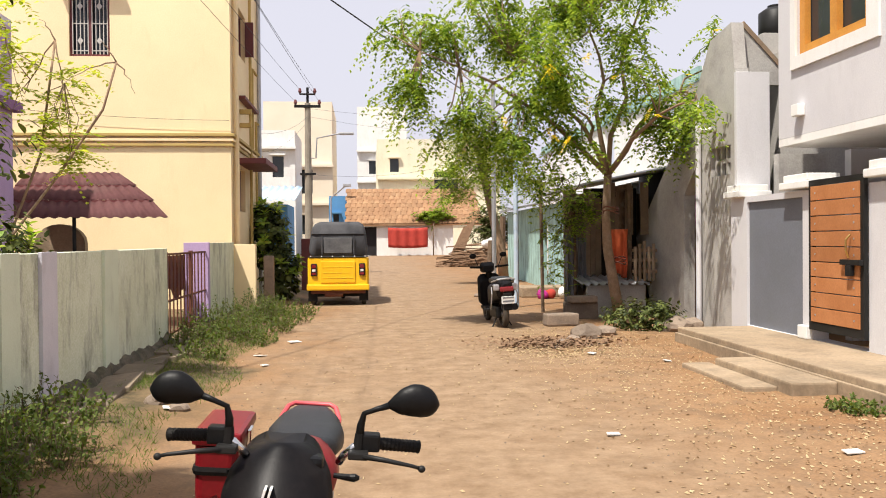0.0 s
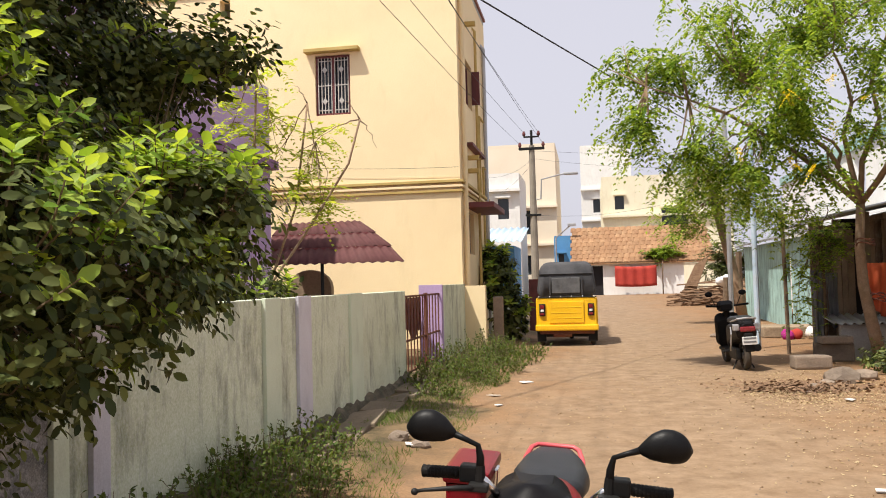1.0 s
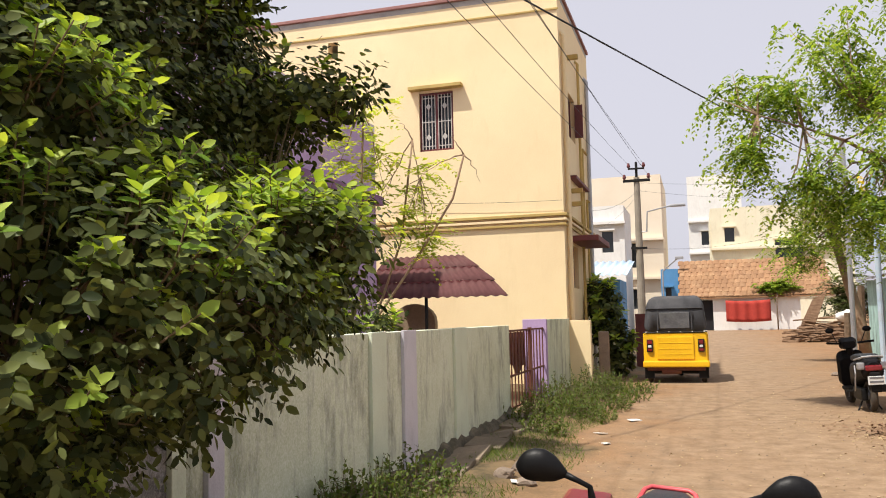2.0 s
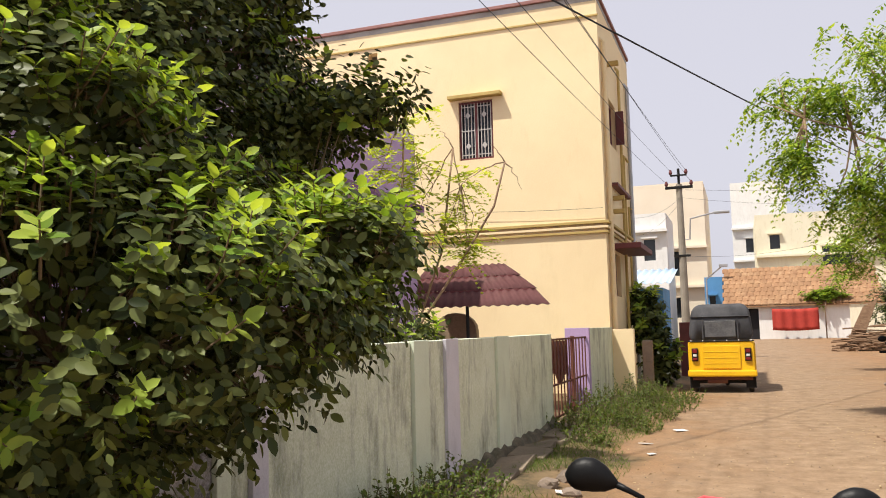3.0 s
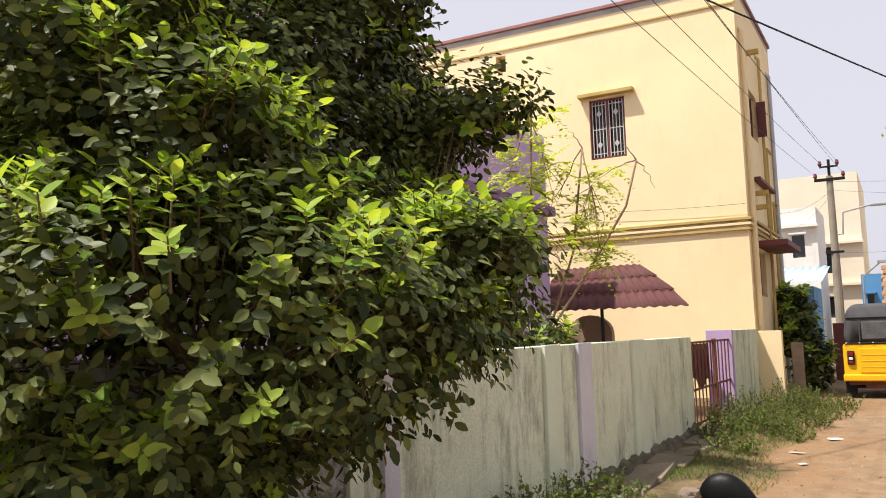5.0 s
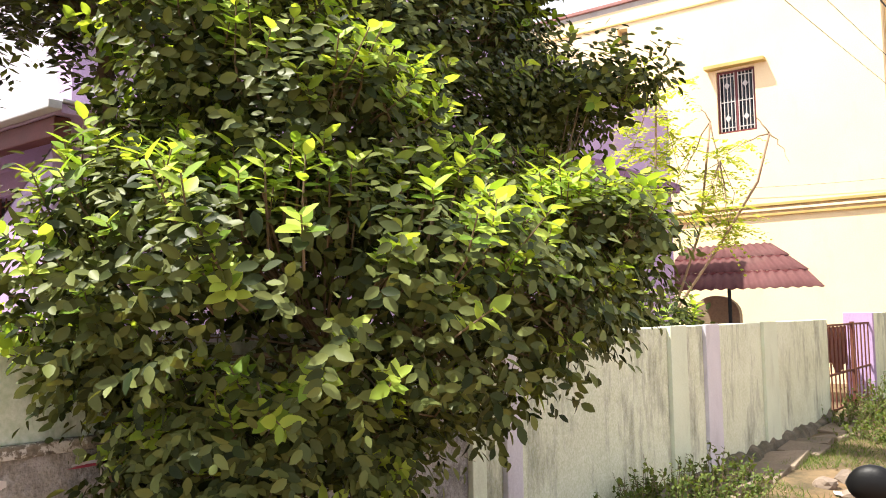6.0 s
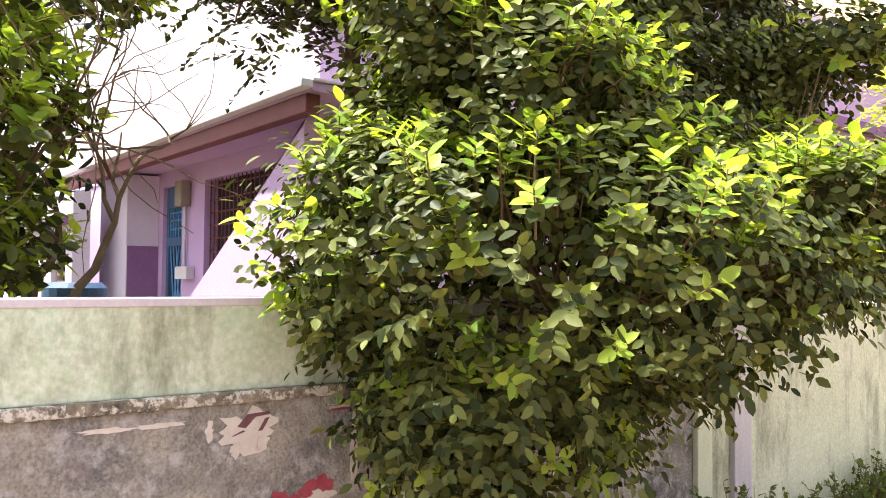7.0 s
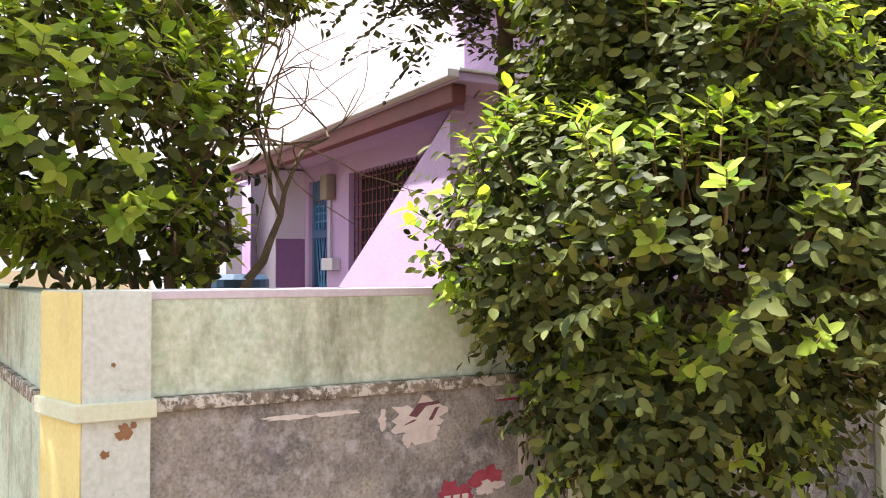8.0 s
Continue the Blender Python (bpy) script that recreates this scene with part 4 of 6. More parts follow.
def build_tile_house():
    h = thing("house", "low old house with a clay tile roof and a white wall", "house")
    y, z0 = 55.0, 0.42
    part("wall", wall_with_holes("y", y, 0.3, -1.4, 5.6, z0 - 0.3, z0 + 2.05, [(-0.4, 0.5, z0, z0 + 1.9)]), M["white_paint"], h)
    # black sheet for the shade inside the doorway
    part("doorway_shade", box((-0.4, y + 0.2, z0), (0.5, y + 0.25, z0 + 1.9)), M["black_hole"], h)
    part("roof_deck", prism([(y - 0.3, z0 + 2.05), (y + 3.8, z0 + 4.55), (y + 3.8, z0 + 4.5), (y - 0.3, z0 + 1.98)], "x", -1.5, 7.5), M["tile"], h)
    rows, cols = 9, 24
    tile_me = None
    for r in range(rows):
        for c in range(cols):
            x = -1.4 + 8.7 * c / (cols - 1) + (0.1 if r % 2 else 0)
            yy, zz = y - 0.3 + 4.1 * r / rows, z0 + 2.1 + 2.5 * r / rows
            if tile_me is None:
                bm = bmesh.new()
                add_prism(bm, [(-0.19, 0.02), (-0.1, 0.07), (0.1, 0.07), (0.19, 0.02), (0.1, 0.0), (-0.1, 0.0)], "y", 0, 0.5)
                for v in bm.verts:
                    v.co.z += v.co.y * 0.56
                ob = part("roof_tile", bm, M["tile"], h)
                tile_me = ob.data
            else:
                ob = new("roof_tile", tile_me)
                ob.parent = h
            ob.location = (x, yy, zz)
    cl = thing("cloth", "dark red cloth hung over a line before a white wall", "cloth")
    verts, faces = [], []
    for i in range(25):
        for j in range(7):
            verts.append((1.25 + 2.6 * i / 24, y - 0.7 + 0.06 * math.sin(i * 1.1), z0 + 1.85 - 1.3 * j / 6 - 0.06 * math.sin(i / 24 * math.pi)))
    for i in range(24):
        for j in range(6):
            k = i * 7 + j
            faces.append((k, k + 1, k + 8, k + 7))
    c = raw_mesh("fabric", verts, faces, M["red_cloth"], cl, True)
    c.modifiers.new("thick", "SOLIDIFY").thickness = 0.02


build_tile_house()


# ---- trees and bushes ----
def in_blob(p, blobs, skip=None, k=1.0):
    for i, (c, r) in enumerate(blobs):
        if i == skip:
            continue
        if sum(((p[a] - c[a]) / (r[a] * k)) ** 2 for a in range(3)) < 1:
            return True
    return False


def blob_surface(rng, blobs, deep=0.75):
    """A place near the outside of a union of blobs, and the way out of it."""
    weights = [r[0] * r[1] + r[1] * r[2] + r[0] * r[2] for c, r in blobs]
    while True:
        i = rng.choices(range(len(blobs)), weights)[0]
        c, r = blobs[i]
        d = rand_dir(rng)
        k = rng.uniform(deep, 1.0) * (1 + 0.12 * noise.noise(d * 2.5 + Vector(c)))
        p = Vector([c[a] + d[a] * r[a] * k for a in range(3)])
        if not in_blob(p, blobs, i, 0.8):
            return p, Vector([d[a] / r[a] for a in range(3)]).normalized()


def leafy_bush(name, label, root, blobs, twigs, seed, size, bright_share, keep=None, stems=6, young=0, lit_where=lambda p: True, stem_blobs=3, gaps=1.0, shade_share=0.16):
    """A broad-leaved bush: stems from the root, twigs reaching the outside, leaves set alternately along them."""
    rng = random.Random(seed)
    t = thing(name, label, "tree")
    root = Vector(root)
    bm = bmesh.new()
    joints = []
    for k in range(stems):
        c, r = blobs[k % stem_blobs]
        tip = Vector([c[a] + rng.uniform(-0.5, 0.5) * r[a] for a in range(3)])
        start = root + Vector((rng.uniform(-.1, .1), rng.uniform(-.1, .1), 0))
        pts = [start.lerp(tip, f) + Vector((rng.uniform(-.06, .06), rng.uniform(-.06, .06), 0.15 * math.sin(f * math.pi))) for f in np.linspace(0, 1, 6)]
        add_tube(bm, pts, [0.026 * (1 - 0.8 * f) for f in np.linspace(0, 1, 6)], 6)
        joints += pts[2:]
    dark, bright, singles = [], [], []
    for n in range(twigs):
        p, out = blob_surface(rng, blobs)
        if (keep is not None and not keep(p)) or noise.noise(p * 3.4 + Vector((seed, 0, 0))) < -0.22 * gaps:
            continue
        near = min(joints, key=lambda q: (q - p).length)
        start = p.lerp(near, min(1, 0.3 / max((near - p).length, 0.01)))
        if n % 6 == 0 and (near - p).length < 0.7:
            add_tube(bm, [near, near.lerp(p, 0.5) + rand_dir(rng) * 0.03, p], [0.005, 0.004, 0.002], 4)
        way = (p - start).normalized() * 0.5 + out * 0.5 + Vector((0, 0, 0.25)) + rand_dir(rng) * 0.5
        way.normalize()
        # Sunny upper sides get more pale young leaves, so their colour carries sunlight.
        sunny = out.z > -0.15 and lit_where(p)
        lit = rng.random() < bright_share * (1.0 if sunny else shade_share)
        m = rng.randint(6, 9)
        length = rng.uniform(0.12, 0.22)
        if lit:
            way = (out * 0.7 + Vector((0, 0, 0.75)) + rand_dir(rng) * 0.35).normalized()
            length = rng.uniform(0.06, 0.17)
            m = 11
            foot = p + (p - start) * -0.1
            add_tube(bm, [foot - way * 0.05 - out * 0.05, foot, foot + way * length], [0.004, 0.0035, 0.002], 4)
        for j in range(m):
            f = j / (m - 1)
            q = start + way * (length * f) + (p - start) * 0.9
            side = way.cross(Vector((0, 0, 1)))
            side = side.normalized() if side.length > 0.01 else Vector((1, 0, 0))
            d = way * (0.35 + 0.5 * f) + side * (1 if j % 2 else -1) * (0.95 - 0.5 * f) + rand_dir(rng) * 0.35
            if lit:
                a = j * 2.4
                d = way * (0.15 + 0.45 * f * f) + (side * math.cos(a) + side.cross(way) * math.sin(a)) * (1.0 - 0.35 * f * f)
                up = way + Vector((0.25, 0, 0.3)) + rand_dir(rng) * 0.2
            else:
                d -= out * d.dot(out) * 0.55
                d.z -= 0.4
                up = Vector((0, 0, 0.55)) + out * 0.9 + rand_dir(rng) * 0.4
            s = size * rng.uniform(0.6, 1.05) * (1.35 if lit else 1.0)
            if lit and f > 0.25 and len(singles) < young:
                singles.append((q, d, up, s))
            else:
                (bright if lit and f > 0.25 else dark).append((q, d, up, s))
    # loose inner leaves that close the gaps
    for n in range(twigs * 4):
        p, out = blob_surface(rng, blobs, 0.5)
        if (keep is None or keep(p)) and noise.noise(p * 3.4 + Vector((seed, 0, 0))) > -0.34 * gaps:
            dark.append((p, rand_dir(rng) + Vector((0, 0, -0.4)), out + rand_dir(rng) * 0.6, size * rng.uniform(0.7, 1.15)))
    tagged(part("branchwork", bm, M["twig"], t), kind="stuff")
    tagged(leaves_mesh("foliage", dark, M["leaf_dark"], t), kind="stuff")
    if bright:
        tagged(leaves_mesh("sunlit_young_foliage", bright, M["leaf_bright"], t), kind="stuff")
    me = None
    for p, d, up, s in singles:
        d = d.normalized()
        x = d.cross(up).normalized()
        z = x.cross(d)
        if me is None:
            ob = raw_mesh("leaf", [tuple(v) for v in LEAF_V], LEAF_F, M["leaf_sunlit_young"], t, smooth=True)
            me = ob.data
        else:
            ob = new("leaf", me)
            ob.parent = t
        ob.matrix_basis = Matrix.Translation(p) @ Matrix((x, d, z)).transposed().to_4x4() @ Matrix.Diagonal((s, s, s, 1))
    return t


def fronds(rng, tips, per, spread, length, leaflet, droop):
    """Feathery leaves round branch tips: leaflets in pairs along hanging stalks."""
    out = []
    for tip in tips:
        for _ in range(per):
            p = tip + rand_dir(rng) * spread * rng.random() ** 0.5
            way = rand_dir(rng)
            way.z = way.z * 0.4 - droop * rng.random()
            way.normalize()
            ln = length * rng.uniform(0.6, 1.15)
            side = way.cross(Vector((0, 0, 1)))
            side = side.normalized() if side.length > 0.05 else Vector((1, 0, 0))
            n = 8
            for j in range(n):
                f = (j + 1) / n
                q = p + way * ln * f + Vector((0, 0, -droop * 0.35 * ln * f * f))
                for s in (1, -1):
                    d = side * s + way * 0.45 + Vector((0, 0, -0.35 * droop)) + rand_dir(rng) * 0.25
                    out.append((q, d, Vector((0, 0, 1)) + rand_dir(rng) * 0.5, leaflet * rng.uniform(0.7, 1.15) * (1.1 - 0.4 * f)))
    return out


def feathery_tree(name, label, trunk, radius, limbs, blobs, tips_n, seed, per, spread, length, leaflet, droop, mt, bark="bark", gaps=-1.0):
    """A tree of fine leaves: tapered trunk, limbs, branches to many tips, and fronds hanging round each tip."""
    rng = random.Random(seed)
    t = thing(name, label, "tree")
    trunk = [Vector(p) for p in trunk]
    part("trunk", tube(trunk, [radius * (1 - 0.35 * i / (len(trunk) - 1)) for i in range(len(trunk))], 12), M[bark], t, smooth=True)
    top = trunk[-1]
    bm = bmesh.new()
    joints = [top]
    for e in limbs:
        e = Vector(e)
        pts = [top.lerp(e, f) + Vector((rng.uniform(-.12, .12), rng.uniform(-.12, .12), 0.25 * math.sin(f * math.pi))) * (min(1, radius * 10) if 0 < f < 1 else 0) for f in np.linspace(0, 1, 7)]
        add_tube(bm, pts, [radius * 0.5 * (1 - 0.8 * f) for f in np.linspace(0, 1, 7)], 7)
        joints += pts[2:]
    tips = []
    for _ in range(tips_n):
        p, o = blob_surface(rng, blobs, 0.25)
        if noise.noise(p * 1.3 + Vector((seed, 0, 0))) < gaps - 0.2:
            continue
        near = min(joints, key=lambda q: (q - p).length)
        mid = near.lerp(p, 0.5) + rand_dir(rng) * 0.12
        add_tube(bm, [near, mid, p], [min(0.018, radius * 0.3), min(0.012, radius * 0.2), 0.003], 5)
        tips.append(p)
        tips.append(mid.lerp(p, 0.5))
    tagged(part("branchwork", bm, M[bark], t, smooth=True), kind="stuff")
    tagged(leaves_mesh("crown", fronds(rng, tips, per, spread, length, leaflet, droop), M[mt], t, "blade"), kind="stuff")
    return t


# Single young leaves, in a yellow-green that also stands for sunlight on them.
M["leaf_sunlit_young"] = leaf_material("sunlit_yellow_green_leaf", (0.17, 0.30, 0.04), (0.47, 0.57, 0.10), 0.42, 0.5, True)

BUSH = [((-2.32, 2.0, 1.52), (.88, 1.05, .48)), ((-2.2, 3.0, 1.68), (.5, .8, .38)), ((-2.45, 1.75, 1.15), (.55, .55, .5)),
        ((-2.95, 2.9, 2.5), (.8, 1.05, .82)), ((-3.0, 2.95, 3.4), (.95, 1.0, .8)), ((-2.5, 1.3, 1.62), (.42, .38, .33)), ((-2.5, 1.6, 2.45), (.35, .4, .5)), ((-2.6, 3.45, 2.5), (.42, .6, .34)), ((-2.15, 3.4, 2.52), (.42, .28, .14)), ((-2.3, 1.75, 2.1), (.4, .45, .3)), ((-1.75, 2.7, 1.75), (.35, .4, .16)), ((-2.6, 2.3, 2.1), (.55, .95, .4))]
# lit_where bounds the band where pale leaves paint in the sun.
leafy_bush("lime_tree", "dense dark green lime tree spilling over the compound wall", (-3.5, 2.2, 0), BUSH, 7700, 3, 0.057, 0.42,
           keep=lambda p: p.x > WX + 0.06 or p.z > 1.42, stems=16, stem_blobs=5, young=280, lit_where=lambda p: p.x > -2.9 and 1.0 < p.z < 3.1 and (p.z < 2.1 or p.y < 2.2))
# The last three blobs are added, mostly out of view, to shade the side wall.
LIME = [((-4.0, 0.05, 2.05), (.65, .75, .5)), ((-4.3, -0.15, 2.75), (.9, 1.0, .65)), ((-4.4, 0.3, 1.6), (.6, .5, .25)), ((-3.9, -0.5, 1.75), (.45, .35, .3)), ((-4.3, 0.45, 2.95), (.8, .75, .5)), ((-4.0, -0.85, 2.6), (.7, .6, .5)), ((-3.75, -1.0, 2.9), (.65, .5, .45)), ((-5.4, -0.7, 2.6), (.9, .6, .6))]
leafy_bush("lime_tree", "young lime tree with yellow-green leaves and bare twigs inside the wall", (-4.1, 0.5, 0), LIME, 1500, 9, 0.08, 0.9, stems=6, shade_share=0.7,
           keep=lambda p: p.z > 1.42)


def bare_branches():
    rng = random.Random(5)
    b = thing("bare_branch", "leafless crooked lime branches against the lilac house", "branch")

    def grow(bm, p, d, r, n):
        pts, rad = [p], [r]
        for k in range(5):
            d = (d + rand_dir(rng) * 0.35).normalized()
            p = p + d * 0.11
            pts.append(p)
            rad.append(r * (1 - 0.12 * (k + 1)))
        add_tube(bm, pts, rad, 5)
        if n:
            for _ in range(3):
                grow(bm, pts[rng.randint(2, 5)], (d + rand_dir(rng) * 0.9).normalized(), r * 0.55, n - 1)
    part("trunk", tube([(-4.1, 0.5, 0.0), (-4.12, 0.49, 0.3), (-4.1, 0.5, 0.6)], [0.06, 0.05, 0.045], 8), M["twig"], b)
    for s, d in (((-4.1, 0.5, 0.5), (0.1, 0.25, 1)), ((-4.1, 0.5, 0.5), (-.1, .1, 1)), ((-4.1, 0.5, 0.5), (0, -.1, 1))):
        bm = bmesh.new()
        v = Vector(d).normalized()
        q = Vector(s) + v * 0.95
        add_tube(bm, [s, q], [0.04, 0.025], 6)
        grow(bm, q, (v + Vector((0, 0.5, 0))).normalized(), 0.022, 3)
        tagged(part("limb", bm, M["twig"], b), kind="stuff")


bare_branches()
feathery_tree("neem_tree", "slender dark tree with narrow leaves behind the compound wall", [(-3.7, 1.95, 0), (-3.65, 1.9, 1.6), (-3.7, 1.9, 2.6)], 0.06,
              [(-3.6, 1.4, 3.2), (-3.5, 1.1, 2.9), (-3.8, 2.6, 3.5), (-3.6, 1.9, 3.8)], [((-3.6, 1.35, 2.95), (.6, .75, .4)), ((-3.7, 2.2, 3.4), (.8, .9, .6))], 150, 11, 3, 0.22, 0.3, 0.075, 0.5, "leaf_dark")
acacia = feathery_tree("acacia_tree", "feathery bright green tree leaning over the lane", [(4.30, 14.2, 0), (4.18, 14.2, 0.65), (4.08, 14.2, 1.25), (4.05, 14.2, 1.85), (4.08, 14.15, 2.55)], 0.102,
              [(3.3, 13.8, 3.7), (2.2, 13.4, 4.5), (0.7, 12.9, 4.4), (4.75, 14.0, 5.9), (5.6, 13.5, 4.3), (3.7, 13.7, 5.3), (4.75, 11.9, 3.5)],
              [((1.0, 13.2, 4.9), (1.1, 1.2, .7)), ((0.45, 13.1, 3.7), (.65, .7, .75)), ((2.7, 13.4, 4.3), (1.5, 1.4, 1.3)), ((4.7, 13.3, 4.6), (1.2, 1.1, .8)), ((3.6, 13.6, 5.7), (2.4, 1.5, .8)), ((2.2, 13.5, 3.1), (1.3, .9, .7)), ((5.7, 13.2, 3.7), (.85, .8, .5)), ((3.3, 13.2, 2.7), (.8, .8, .5)), ((4.9, 13.3, 3.4), (.9, .7, .45)), ((4.7, 11.7, 3.35), (.65, .7, .5)), ((1.0, 13.2, 2.9), (.7, .6, .4))],
              195, 4, 9, 0.27, 0.52, 0.108, 1.2, "frond", "bark_pale", gaps=0.03)
flower_rng = random.Random(61)
tagged(leaves_mesh("flower", fronds(flower_rng, [Vector((flower_rng.uniform(1.2, 5.4), 12.6 + flower_rng.uniform(-.6, .3), flower_rng.uniform(2.9, 4.6))) for _ in range(11)], 2, 0.12, 0.22, 0.06, 0.9), M["flower"], acacia, "blade"), "yellow flower sprays", kind="stuff")
for z0, y0, x0 in ((1.0, 14.24, 4.28), (1.08, 14.22, 4.27), (1.9, 14.09, 4.11), (1.96, 14.08, 4.1)):
    part("rope_turn", tube([(x0 + math.cos(a) * 0.135, y0 + math.sin(a) * 0.135, z0 + 0.03 * math.sin(a * 2)) for a in np.linspace(0, 6.2, 15)], 0.012, 5), M["rust"], acacia, "dark cord wound round the trunk")
feathery_tree("acacia_tree", "smaller leafy tree beside the huts down the lane", [(4.2, 26, 0), (4.1, 26, 1.0), (3.75, 26, 2.6), (3.45, 26, 3.9)], 0.17,
              [(3.0, 26, 4.9), (4.6, 26, 4.9), (3.0, 25, 4.4)], [((3.0, 26, 4.2), (1.2, 1.2, 1.0)), ((4.6, 26, 3.4), (1.0, 1, .9)), ((2.4, 25.5, 3.0), (.8, .8, .8))], 40, 14, 9, 0.35, 0.45, 0.12, 0.8, "frond", "bark_pale")
feathery_tree("sapling", "thin sapling in front of a corrugated shed", [(3.75, 15.2, 0), (3.75, 15.2, 1.2), (3.7, 15.1, 2.2)], 0.03,
              [(3.5, 15, 2.6), (3.9, 15, 2.7)], [((3.55, 15.0, 1.9), (.75, .4, .8)), ((3.3, 14.7, 0.75), (.35, .3, .35)), ((3.0, 14.6, 2.3), (.5, .4, .4))], 34, 21, 4, 0.2, 0.28, 0.085, 0.6, "frond")
for pts, seed in (([(-3.5, 8.0, 0.0), (-3.5, 8.0, 1.5), (-3.05, 8.0, 2.1), (-2.65, 8.0, 2.7), (-2.52, 8.0, 3.15)], 31), ([(-3.7, 8.2, 0.0), (-3.6, 8.2, 1.5), (-3.3, 8.2, 2.3), (-3.15, 8.2, 3.4)], 32), ([(-3.8, 7.8, 0.0), (-3.9, 7.8, 1.5), (-3.6, 7.8, 2.6), (-3.55, 7.8, 3.7)], 33)):
    p = Vector(pts[-1])
    q = Vector(pts[-2])
    feathery_tree("moringa_sapling", "spindly moringa sapling with pale feathery leaves", pts, 0.016, [p + Vector((-.15, 0, .2)), q + Vector((-.35, 0, .25)), q + Vector((.3, 0, .15))],
                  [(tuple(q.lerp(p, 0.6) + Vector((-.1, 0, 0))), (.55, .35, .75))] if seed > 31 else [(tuple(q + Vector((-.35, 0, -.4))), (.35, .2, .3))], 9 if seed > 31 else 6, seed, 4, 0.12, 0.34, 0.08, 0.45, "frond_pale", "bark_pale")
leafy_bush("shrub", "leafy creeper shrub beside the yellow house", (-2.4, 20.5, 0), [((-2.5, 20.3, 1.5), (.42, .5, .7)), ((-2.2, 20.0, 0.7), (.4, .5, .6)), ((-2.6, 20.6, 2.0), (.3, .4, .4))], 240, 41, 0.17, 0.3, stems=6, stem_blobs=3)
leafy_bush("shrub", "leafy shrub peeping over the compound wall", (-3.6, 7.4, 0), [((-3.5, 7.4, 1.35), (.5, .6, .3)), ((-3.7, 6.6, 1.45), (.4, .5, .35))], 240, 43, 0.085, 0.5, stems=4, stem_blobs=2, keep=lambda p: p.x < WX - 0.28)


# ---- weeds, grass, litter ----
def weed_clump(x, y, r, h, n, seed, mt="weed"):
    rng = random.Random(seed)
    w = thing("weed_clump", "dusty green weeds growing at the foot of the wall", "plant", group="roadside weeds")
    bm = bmesh.new()
    lv = []
    for _ in range(n):
        a, d = rng.uniform(0, 2 * math.pi), r * rng.random() ** 0.5
        b = Vector((x + math.cos(a) * d, y + math.sin(a) * d, 0))
        b.z = ground_z(b.x, b.y) - 0.01
        tip = b + Vector((rng.uniform(-.15, .15), rng.uniform(-.15, .15), h * rng.uniform(0.5, 1.1) * (1 - 0.4 * d / r)))
        mid = b.lerp(tip, 0.5) + rand_dir(rng) * 0.03
        add_tube(bm, [b, mid, tip], [0.004, 0.003, 0.0015], 3, False)
        for k in range(18):
            f = rng.uniform(0.12, 1)
            q = (b.lerp(mid, f * 2) if f < 0.5 else mid.lerp(tip, f * 2 - 1))
            lv.append((q, rand_dir(rng) + Vector((0, 0, .25)), Vector((0, 0, 1)) + rand_dir(rng) * .5, rng.uniform(0.022, 0.05)))
    tagged(part("stalk", bm, M["twig"], w), kind="stuff")
    tagged(leaves_mesh("foliage", lv, M[mt], w, "leaf"), kind="stuff")


for i, (x, y, r, h, n) in enumerate(((-2.45, 5.2, .5, .5, 170), (-2.38, 4.3, .45, .4, 150), (-2.55, 6.3, .35, .42, 60), (-2.3, 12.0, .55, .62, 110), (-2.4, 10.9, .35, .42, 60), (-1.9, 12.9, .6, .35, 100),
                                     (-2.2, 14.3, .55, .62, 90), (-1.7, 14.6, .6, .42, 100), (-1.6, 16.0, .5, .35, 80), (-2.0, 16.2, .4, .5, 60), (-2.55, 3.4, .3, .5, 40), (-2.15, 9.9, .3, .25, 40), (3.85, 6.3, .28, .1, 40), (-1.9, 11.6, .45, .3, 60))):
    weed_clump(x, y, r, h, n, 100 + i)
leafy_bush("shrub", "low dark green shrub at the foot of the acacia", (4.1, 12.7, 0), [((3.95, 12.6, .14), (.42, .35, .24)), ((4.35, 12.5, .16), (.36, .32, .28))], 150, 77, 0.085, 0.0, stems=5, stem_blobs=2)


